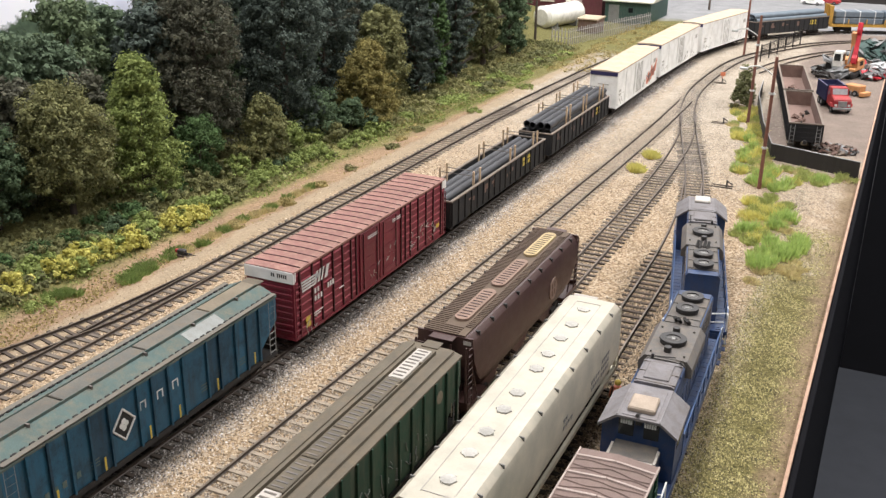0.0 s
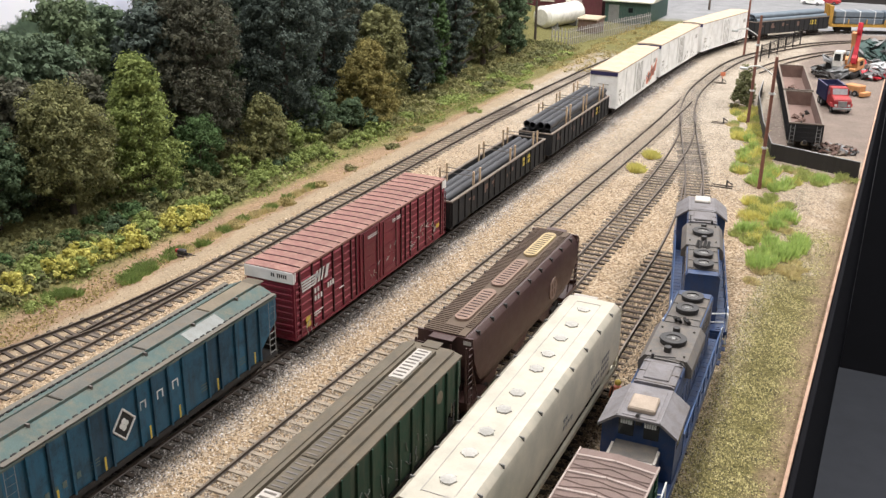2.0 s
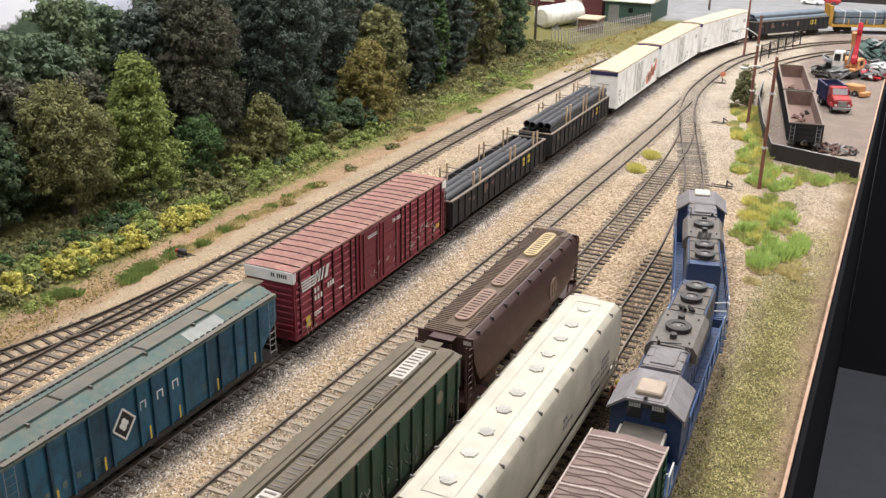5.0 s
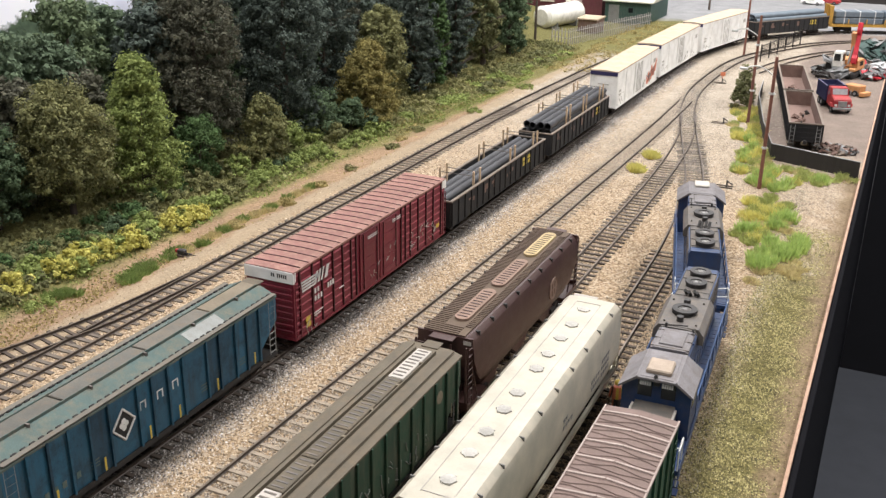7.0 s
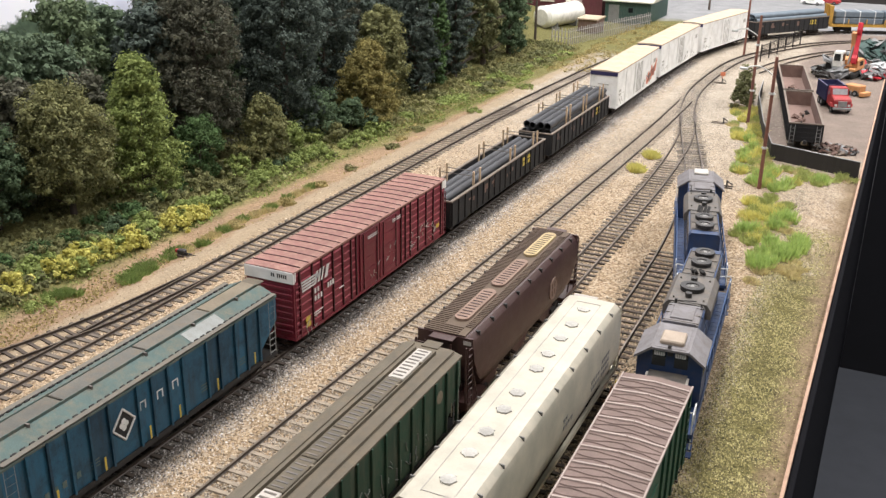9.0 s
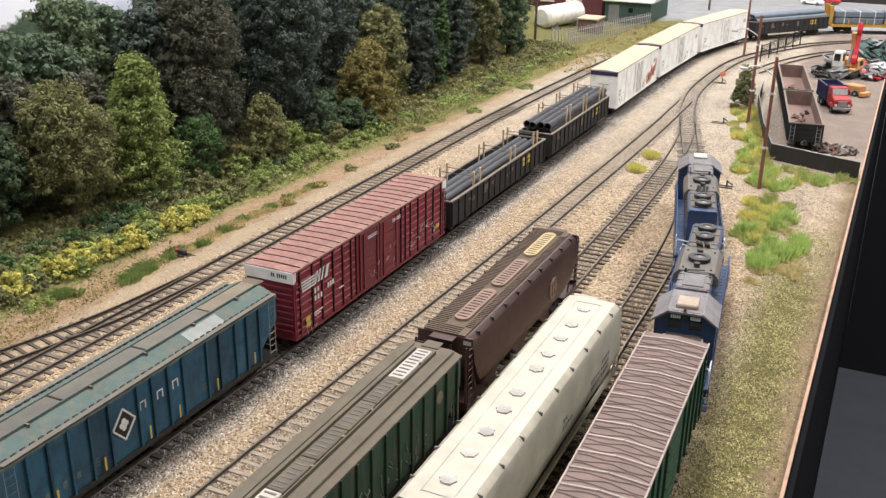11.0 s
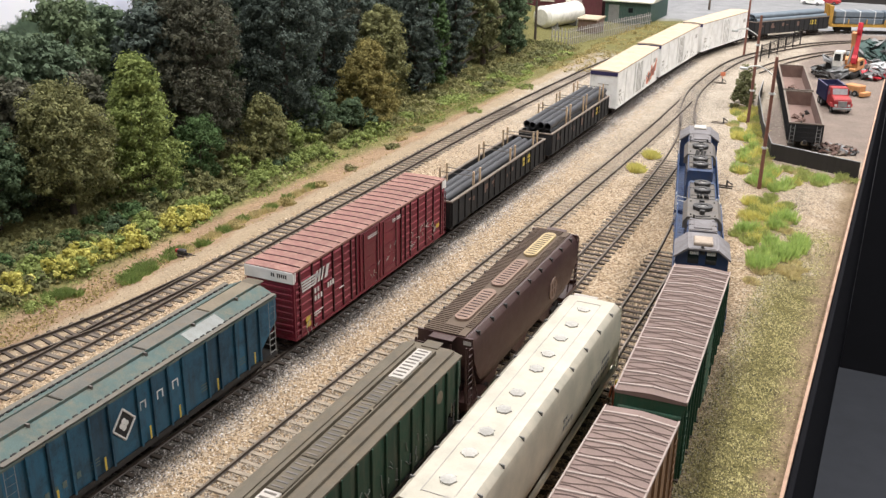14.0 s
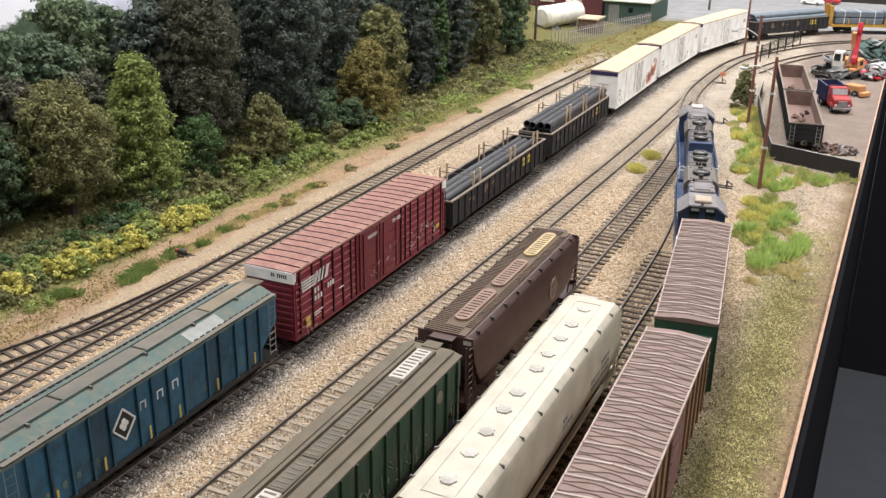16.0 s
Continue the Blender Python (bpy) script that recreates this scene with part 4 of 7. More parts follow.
def rounded_section(hw, z0, ze, top, flat):
    """Bulging hopper section from the bottom up to a flat roof of half width flat."""
    right = [(hw * 0.55, z0), (hw * 0.93, z0 + 0.55), (hw, z0 + 1.1), (hw, ze - 1.0), (hw * 0.97, ze - 0.55), (hw * 0.88, ze - 0.2), (flat, top - 0.03), (flat * 0.5, top)]
    fine = []
    for (x0, a), (x1, b) in zip(right, right[1:]):
        fine += [(x0, a), ((x0 + x1) / 2, (a + b) / 2)]
    fine.append(right[-1])
    soft = [fine[0]] + [((p[0] + 2 * q[0] + r[0]) / 4, (p[1] + 2 * q[1] + r[1]) / 4) for p, q, r in zip(fine, fine[1:], fine[2:])] + [fine[-1]]
    return soft + [(-x, z) for x, z in reversed(soft)]


def crisp_section(hw, z0, top):
    """Rounded hopper side that ends in a sharp hip below a sloping roof edge."""
    side = [(hw * 0.55, z0), (hw * 0.86, z0 + 0.35), (hw * 0.97, z0 + 0.9), (hw, z0 + 1.7), (hw * 0.985, z0 + 2.6), (hw * 0.945, top - 0.5), (hw * 0.9, top - 0.26)]
    for _ in range(3):
        cut = [side[0]]
        for (x0, a), (x1, b) in zip(side, side[1:]):
            cut += [(x0 * 0.75 + x1 * 0.25, a * 0.75 + b * 0.25), (x0 * 0.25 + x1 * 0.75, a * 0.25 + b * 0.75)]
        side = cut + [side[-1]]
    side += [(hw * 0.74, top - 0.03), (hw * 0.4, top)]
    return side + [(-x, z) for x, z in reversed(side)]


def brown_hopper(m):
    c = thing("covered_hopper", "dark brown round-sided covered hopper with mesh roof walk", "freight car", "hoppers on the yard tracks", m)
    L, hw = 7.75, 1.52
    bm = B()
    whole = crisp_section(hw, 1.0, 4.48)
    rows = [[(x, y, max(z, low)) for x, z in whole] for y, low in ((-L, 3.3), (-L + 0.35, 2.6), (-L + 0.9, 1.9), (-L + 1.8, 1.0), (L - 1.8, 1.0), (L - 0.9, 1.9), (L - 0.35, 2.6), (L, 3.3))]
    rings = [[bm.verts.new(p) for p in row] for row in rows]
    n = len(whole)
    for a, b in zip(rings, rings[1:]):
        for i in range(n):
            bm.faces.new((a[i], a[(i + 1) % n], b[(i + 1) % n], b[i]))
    bm.faces.new(rings[0][::-1])
    bm.faces.new(rings[-1])
    bmesh.ops.recalc_face_normals(bm, faces=bm.faces)
    part("body", bm, M_BROWN, c, smooth=True)
    bm = B()
    block(bm, -1.15, 1.0, -L, L, 4.485, 4.53)
    walkway = part("roof_walk", bm, M_BROWNROOF, c, "brown slatted roof walk")
    bm = B()
    y = -L + 0.1
    while y < L - 0.1:
        if abs(y) > L - 0.9:
            block(bm, -1.15, 0.62, y, y + 0.08, 4.53, 4.57)
        else:
            block(bm, -1.15, -0.42, y, y + 0.08, 4.53, 4.57)
            block(bm, 0.62, 0.98, y, y + 0.08, 4.53, 4.57)
        y += 0.2
    pieces("walk_slat", bm, M_BROWNSLAT, walkway)
    for y, ln, pale in ((4.9, 4.0, True), (0.17, 4.0, False), (-4.4, 4.0, False)):
        bm = B()
        block(bm, -0.28, 0.48, y - ln / 2 + 0.38, y + ln / 2 - 0.38, 4.5, 4.66)
        for e in (-1, 1):
            rod(bm, (0.1, y + e * (ln / 2 - 0.38), 4.5), (0.1, y + e * (ln / 2 - 0.38), 4.664), 0.38, 20)
        h = part("hatch_cover", bm, M_YELLOWISH if pale else M_BROWNHATCH, c, "tan long hatch with rounded ends" if pale else "")
        bm = B()
        q = y - ln / 2 + 0.3
        while q < y + ln / 2 - 0.2:
            block(bm, -0.16, 0.36, q, q + 0.07, 4.655, 4.69)
            q += 0.32
        pieces("hatch_rib", bm, M_HATCH if pale else M_BROWN, h)
    bm = B()
    for i in range(9):
        y = -L + 0.9 + i * 1.72
        for s in (-1, 1):
            extrude(bm, [(s * 1.1, 4.44), (s * 1.36, 4.2), (s * 1.37, 4.46)], y, y + 0.1)
    pieces("roof_bracket", bm, M_FAN, c)
    bm = B()
    for s in (-1, 1):
        block(bm, -hw + 0.1, hw - 0.1, s * L - 0.06, s * L + 0.06, 3.9, 4.45)
        block(bm, -0.6, 0.6, s * (L + 0.3) - 0.3, s * (L + 0.3) + 0.3, 4.38, 4.44)
    pieces("end_sheet", bm, M_BROWN, c)
    bm = B()
    x = hw + 0.005
    for k in range(20):
        a, b = k * math.pi / 10, (k + 1) * math.pi / 10
        rod(bm, (x, 3.4 + 0.62 * math.cos(a), 2.7 + 0.62 * math.sin(a)), (x, 3.4 + 0.62 * math.cos(b), 2.7 + 0.62 * math.sin(b)), 0.05, 5)
    rod(bm, (x - 0.05, 3.4, 2.7), (x + 0.012, 3.4, 2.7), 0.6, 24)
    for a in (-0.2, 0.2):
        rod(bm, (x, 3.4 + a, 2.3), (x, 3.4 + a, 3.1), 0.06, 5)
    rod(bm, (x, 3.1, 2.7), (x, 3.7, 2.7), 0.06, 5)
    pieces("emblem", bm, M_BROWNHATCH, c, "faded round emblem")
    bm = B()
    block(bm, 0.95, 1.35, -L - 0.075, -L - 0.06, 4.1, 4.3)
    part("lettering", bm, M_PALE, c)
    bm = B()
    for y in (-4.2, 0, 4.2):
        extrude_x(bm, [(y - 1.5, 1.05), (y + 1.5, 1.05), (y + 0.5, 0.32), (y - 0.5, 0.32)], -0.9, 0.9)
    pieces("hopper_chute", bm, M_BROWN, c)
    end_cage(c, L + 0.6, hw - 0.1, 1.0, 4.3, M_BROWN)
    running_gear(c, 6.0, L + 0.6)
    return c


M_YELLOWISH = paint("straw_hatch", (0.42, 0.32, 0.17), 0.8, amount=0.3, streak=0)
M_BROWNHATCH = paint("brown_hatch", (0.25, 0.165, 0.125), 0.8, amount=0.4, streak=0)


M_FANGREY = paint("grey_bracket", (0.17, 0.165, 0.155), 0.7, amount=0.2, streak=0)


def white_hopper(m):
    c = thing("covered_hopper", "cream white round-sided hopper with grey round hatches", "freight car", "hoppers on the yard tracks", m)
    L, hw = 9.5, 1.58
    bm = B()
    extrude(bm, crisp_section(hw, 0.95, 4.66), -L, L)
    part("body", bm, M_CREAM, c, smooth=True)
    bm = B()
    for s in (-1, 1):
        block(bm, s * 0.62 - 0.02, s * 0.62 + 0.02, -L + 0.6, L - 0.7, 4.64, 4.675)
        block(bm, -0.62, 0.62, s * (L - 0.65) - 0.02, s * (L - 0.65) + 0.02, 4.65, 4.68)
        block(bm, -1.0, 0.2, s * L - 0.35, s * L + 0.3, 4.60, 4.64)
    part("roof_seam", bm, M_PALE, c)
    for i, y in enumerate((3.02, 1.1, -0.5, -2.25, -3.8, -6.09, -7.6, -9.41, -11.03, -12.91)):
        bm = B()
        yy = y + 5.0
        a = i * 0.7
        rod(bm, (0, yy, 4.65), (0, yy, 4.72), 0.31, 8)
        rod(bm, (0, yy, 4.72), (0, yy, 4.77), 0.29, 8, 0.12)
        for k in range(6):
            t = a + k * math.pi / 3
            rod(bm, (0.3 * math.cos(t), yy + 0.3 * math.sin(t), 4.68), (0.34 * math.cos(t), yy + 0.34 * math.sin(t), 4.68), 0.04, 6)
        part("round_hatch", bm, M_GREYHATCH, c, "weathered grey round hatch")
    bm = B()
    for i in range(9):
        y = L - 1.25 - i * 2.05
        for s in (-1, 1):
            extrude(bm, [(s * 1.2, 4.6), (s * 1.41, 4.38), (s * 1.42, 4.58)], y, y + 0.06)
    pieces("roof_bracket", bm, M_FANGREY, c)
    bm = B()
    x = hw + 0.004
    rng = random.Random(2)
    for y, z, n in ((6.2, 2.2, 12), (4.6, 2.2, 8), (0.5, 2.4, 6)):
        for k in range(n):
            slab_on_side(bm, x, L - 9.5 + y + (k % 4) * 0.35, L - 9.5 + y + (k % 4) * 0.35 + 0.2, z + (k // 4) * 0.35, z + (k // 4) * 0.35 + 0.18)
    part("lettering", bm, M_STEEL, c, "small grey block lettering")
    bm = B()
    for s in (-1, 1):
        block(bm, s * (hw - 0.12) - 0.08, s * (hw - 0.12) + 0.08, -L, L, 1.0, 1.22)
    pieces("side_sill", bm, M_CREAM, c)
    bm = B()
    for y in (-6, -2, 2, 6):
        extrude_x(bm, [(y - 1.5, 1.0), (y + 1.5, 1.0), (y + 0.5, 0.32), (y - 0.5, 0.32)], -0.9, 0.9)
    pieces("hopper_chute", bm, M_STEEL, c)
    end_cage(c, L + 0.45, hw - 0.1, 1.0, 4.45, M_CREAM)
    running_gear(c, 7.4, L + 0.5)
    return c


def gondola(m, L, label, pipes_up, group="standing freight train", h=2.75):
    """A black ribbed gondola with long pipes held by wooden stakes."""
    c = thing("gondola", label, "freight car", group, m)
    hw = 1.5
    bm = B()
    block(bm, -hw, hw, -L, L, 0.95, 1.15)
    for s in (-1, 1):
        block(bm, s * hw - 0.05, s * hw + 0.05, -L, L, 0.85, h)
        block(bm, -hw, hw, s * L - 0.05, s * L + 0.05, 0.85, h)
    part("body", bm, M_GONDOLA, c)
    bm = B()
    for s in (-1, 1):
        block(bm, s * hw - 0.1, s * hw + 0.12, -L - 0.08, L + 0.08, h, h + 0.12, 0.02)
        block(bm, -hw + 0.1, hw - 0.1, s * L - 0.09, s * L + 0.09, h, h + 0.12, 0.02)
    part("top_rail", bm, M_GONRIM, c, "worn brownish top rail")
    bm = B()
    extrude(bm, [(-0.09, 0), (0.09, 0), (0.06, 0.09), (-0.06, 0.09)], 0.95, h)
    bmesh.ops.rotate(bm, verts=bm.verts, cent=(0, 0, 0), matrix=Matrix.Rotation(radians(90), 3, "X"))
    bmesh.ops.rotate(bm, verts=bm.verts, cent=(0, 0, 0), matrix=Matrix.Rotation(radians(-90), 3, "Z"))
    bm2 = B()
    block(bm2, -0.06, 0.06, -0.1, 0.1, 0.95, h, 0.03)
    bm.free()
    rib = mesh_of("side_rib", bm2, M_GONDOLA)
    n = int(2 * L / 1.12)
    for s in (-1, 1):
        for i in range(n + 1):
            again("side_rib", rib, c, s * (hw + 0.08), -L + 0.15 + i * (2 * L - 0.3) / n, 0)
    x = hw + 0.06
    bm = B()
    for k in range(6):
        slab_on_side(bm, x, L * 0.45 + (k % 3) * 0.62, L * 0.45 + (k % 3) * 0.62 + 0.42, 1.75 + (k // 3) * 0.4, 2.05 + (k // 3) * 0.4)
    part("yellow_lettering", bm, M_YELLOW, c, "yellow block lettering")
    bm = B()
    rng = random.Random(int(L * 10))
    for k in range(10):
        y = rng.uniform(-L + 0.5, L * 0.4)
        slab_on_side(bm, x, y, y + 0.4, 1.7 + rng.uniform(0, 0.4), 2.0 + rng.uniform(0, 0.5))
    part("faded_mark", bm, M_RUST, c, "faded rusty marks")
    running_gear(c, L - 2.7, L + 0.1)
    return c


def pipe_bundle(m, L, rows, z0, r=0.3, mat=None):
    t = thing("pipe_load", "bundle of long black steel pipes in a gondola", "pipes", "pipe loads", m)
    rng = random.Random(int(L * 7 + rows[0]))
    for k, n in enumerate(rows):
        for i in range(n):
            bm = B()
            x = (i - (n - 1) / 2) * r * 2.02
            z = z0 + r + k * r * 1.75
            dy = rng.uniform(-0.25, 0.25)
            outer = [(r * math.cos(a * math.pi / 8), r * math.sin(a * math.pi / 8)) for a in range(16)]
            rings = []
            for y, f in ((-L + dy, 0.86), (-L + dy, 1), (L + dy, 1), (L + dy, 0.86)):
                rings.append([bm.verts.new((x + f * u, y, z + f * w)) for u, w in outer])
            for a, b in ((0, 1), (1, 2), (2, 3), (3, 0)):
                for j in range(16):
                    bm.faces.new((rings[a][j], rings[a][(j + 1) % 16], rings[b][(j + 1) % 16], rings[b][j]))
            bmesh.ops.recalc_face_normals(bm, faces=bm.faces)
            part("pipe", bm, mat or M_PIPE, t)
    return t


def stakes(m, ys, h, z0=1.2):
    t = thing("load_stakes", "raw wooden stakes and straps holding the pipes", "stakes", "", m)
    for y in ys:
        for s in (-1, 1):
            bm = B()
            block(bm, s * 1.38 - 0.06, s * 1.38 + 0.06, y - 0.09, y + 0.09, z0, h, 0.01)
            part("stake", bm, M_WOOD, t)
        bm = B()
        rod(bm, (-1.38, y, h - 0.35), (1.38, y, h - 0.35), 0.03, 5)
        part("strap", bm, M_SOOT, t)
    return t


def white_boxcar(m, L, label, stripe, tagged_side):
    c = thing("refrigerator_car", label, "freight car", "standing freight train", m)
    hw, z0, ze, zp = 1.5, 0.8, 4.72, 4.9
    bm = B()
    block(bm, -hw, hw, -L + 0.03, L - 0.03, z0, ze)
    part("body", bm, M_WHITE, c)
    bm = B()
    extrude(bm, roof_profile(1.56, ze + 0.08, zp), -L, L)
    part("roof", bm, M_BAYROOF, c, "sandy tan roof")
    bm = B()
    for s in (-1, 1):
        x = s * hw
        for y in (-L + 0.1, -L * 0.6, -1.7, 1.7, L * 0.6, L - 0.1):
            block(bm, x - 0.05, x + 0.05, y - 0.05, y + 0.05, z0, ze)
        block(bm, x - 0.06, x + 0.06, -L, L, z0 - 0.05, z0 + 0.15)
    pieces("side_post", bm, M_WHITE, c)
    for s in (-1, 1):
        bm = B()
        x = s * (hw + 0.05)
        block(bm, x - 0.06, x + 0.03, -1.6, 1.6, z0 + 0.2, ze - 0.15, 0.02)
        d = part("door", bm, M_WHITE, c)
        bm = B()
        for y in (-0.9, -0.3, 0.3, 0.9):
            rod(bm, (x + 0.06 * s, y, z0 + 0.3), (x + 0.06 * s, y, ze - 0.3), 0.03, 5)
        part("lock_bar", bm, M_GREYHATCH, d)
    bm = B()
    for s in (-1, 1):
        y = s * L
        block(bm, -hw, hw, y - 0.045, y + 0.045, ze - 0.42, ze - 0.02)
    pieces("end_stripe", bm, stripe, c, "dark blue stripe across the end")
    bm = B()
    slab_on_side(bm, hw + 0.004, -L + 1.1, -L + 1.9, 2.4, 2.6)
    slab_on_side(bm, hw + 0.004, -L + 1.1, -L + 1.9, 2.0, 2.2)
    slab_on_side(bm, hw + 0.004, L - 2.2, L - 1.2, 3.2, 3.7)
    block(bm, -0.6, 0.6, -L - 0.05, -L - 0.035, 3.3, 3.4)
    part("lettering", bm, M_GREYHATCH, c, "small grey lettering")
    if tagged_side:
        bm = B()
        rng = random.Random(6)
        for k in range(16):
            y = 3.9 + k * 0.25 + rng.uniform(0, 0.15)
            z = 0.9 + 0.06 * k + rng.uniform(0, 0.3)
            slab_on_side(bm, hw + 0.004 + 0.002 * k, y, y + rng.uniform(0.2, 0.42), z, z + rng.uniform(0.8, 1.5), rng.uniform(-0.3, 0.4))
        pieces("graffiti", bm, M_ORANGE, c, "orange sprayed letters")
        bm = B()
        for k in range(12):
            y = 3.6 + k * 0.34
            rod(bm, (hw + 0.045, y, 1.2 + rng.uniform(0, 1.6)), (hw + 0.045, y + rng.uniform(-0.3, 0.4), 1.6 + rng.uniform(0, 1.4)), 0.035, 4)
        tagged(part("graffiti", bm, M_BUNDLE, c, "blue-grey sprayed outline"), kind="stuff")
    bm = B()
    rng = random.Random(int(L * 7))
    for k in range(34):
        y = rng.choice((-L + 1.5, -L + 3.2, 1.8, 3.4, L - 3.0)) + rng.uniform(-0.8, 0.8)
        z = 0.95 + abs(rng.gauss(0, 0.5))
        rod(bm, (hw + 0.01, y, z), (hw + 0.01, y + rng.uniform(-0.35, 0.35), z + rng.uniform(-0.1, 0.4)), 0.03, 4)
    tagged(part("graffiti", bm, M_GREYHATCH, c, "small grey sprayed scribbles"), kind="stuff")
    bm = B()
    block(bm, -1.1, 1.1, -L + 0.4, L - 0.4, 0.55, z0 - 0.06)
    for s in (-1, 1):
        for k in range(10):
            y = -L + 1.2 + k * (2 * L - 2.4) / 9
            block(bm, s * 1.3 - 0.18, s * 1.3 + 0.18, y - 0.12, y + 0.12, 0.6, z0 - 0.05)
    part("underframe", bm, M_BLACK, c, "black grimy underframe")
    for s in (-1, 1):
        bm = B()
        ladder_bm(bm, hw + 0.08, s * (L - 0.35), z0, ze - 1.2)
        part("ladder", bm, M_WHITE, c)
    running_gear(c, L - 2.6, L)
    return c


def wood_boxcar(name_label, side, L=7.55):
    """An outside-braced boxcar with a wrinkled mauve-grey roof."""
    c = thing("boxcar", name_label, "freight car", "moving train")
    hw, z0, ze, zp = 1.42, 0.85, 4.50, 4.70
    bm = B()
    block(bm, -hw, hw, -L + 0.05, L - 0.05, z0, ze)
    part("body", bm, side, c)
    bm = B()
    extrude(bm, roof_profile(1.5, ze + 0.08, zp, 0.14), -L, L)
    roof = part("roof", bm, M_MAUVE, c, "dusty mauve-grey ribbed roof")
    bm = B()
    for s in (-1, 1):
        a = [(0.02 * s, zp), (1.5 * s, ze + 0.08)]
        x0, x1 = sorted((a[0][0], a[1][0]))
        extrude_x(bm, [(-0.075, -0.02), (0.075, -0.02), (0.05, 0.06), (-0.05, 0.06)], x0, x1)
    for v in bm.verts:
        v.co.z += zp + 0.005 - (zp - ze - 0.08) * (abs(v.co.x) / 1.5)
    seam = mesh_of("roof_seam", bm, M_SEAM)
    rng = random.Random(int(L * 10) + len(name_label))
    n = 13
    for i in range(n):
        again("roof_seam", seam, roof, 0, -L + 0.55 + i * (2 * L - 1.1) / (n - 1), 0)
    # diagonal pressings between the seams
    bm = B()
    for i in range(n - 1):
        y = -L + 0.55 + (i + 0.5) * (2 * L - 1.1) / (n - 1)
        for s in (-1, 1):
            for base in (-0.32, -0.02, 0.28):
                line = []
                for k in range(9):
                    q = 1.42 * k / 8
                    wave = 0.075 * (math.sin(q * 3.4 * s + base * 11 + i * 1.3) - math.sin(base * 11 + i * 1.3)) + 0.05 * math.sin(base * 11 + i * 1.3)
                    line.append((s * q, y + base + wave, zp + 0.005 - (zp - ze - 0.08) * q / 1.5))
                for p0, p1 in zip(line, line[1:]):
                    rod(bm, p0, p1, 0.036, 4)
    part("roof_pressing", bm, M_MAUVEDARK, roof)
    bm = B()
    for s in (-1, 1):
        block(bm, s * 1.49 - 0.035, s * 1.49 + 0.035, -L, L, ze + 0.0, ze + 0.13, 0.01)
    part("eave_trim", bm, M_SEAM, roof)
    bm = B()
    block(bm, -0.05, 0.05, -0.06, 0.06, z0, ze)
    post = mesh_of("side_post", bm, side)
    for s in (-1, 1):
        for i in range(13):
            y = -L + 0.2 + i * (2 * L - 0.4) / 12
            if abs(y) > 1.4:
                again("side_post", post, c, s * (hw + 0.04), y, 0)
        bm = B()
        x = s * (hw + 0.05)
        block(bm, x - 0.05, x + 0.05, -1.25, 1.25, z0 + 0.1, ze - 0.1, 0.02)
        for k in range(4):
            block(bm, x - 0.06, x + 0.09, -1.1, 1.1, z0 + 0.5 + k * 0.8, z0 + 0.58 + k * 0.8)
        part("door", bm, M_TANDOOR if side is M_TAN else side, c)
        bm = B()
        block(bm, x - 0.06, x + 0.06, -2.6, 2.6, ze - 0.1, ze - 0.02)
        part("door_track", bm, side, c)
        bm = B()
        y = s * (L - 0.02)
        for k in range(4):
            rod(bm, (-hw + 0.1, y, z0 + 0.4 + k * 0.85), (hw - 0.1, y, z0 + 0.4 + k * 0.85), 0.11, 8)
        part("end_ridge", bm, side, c)
        bm = B()
        ladder_bm(bm, hw + 0.09, s * (L - 0.35), z0, ze - 0.6)
        part("ladder", bm, side, c)
    running_gear(c, 5.3, L + 0.1)
    return c


M_MAUVEDARK = paint("mauve_crease", (0.165, 0.115, 0.10), 0.8, amount=0.3, streak=0)
M_TANDOOR = paint("faded_brown_door", (0.23, 0.115, 0.095), 0.7, amount=0.3, streak=0.3)


M_GRILLE = paint("dusty_fan_grille", (0.36, 0.35, 0.34), 0.6, 0.2, amount=0.4, streak=0)


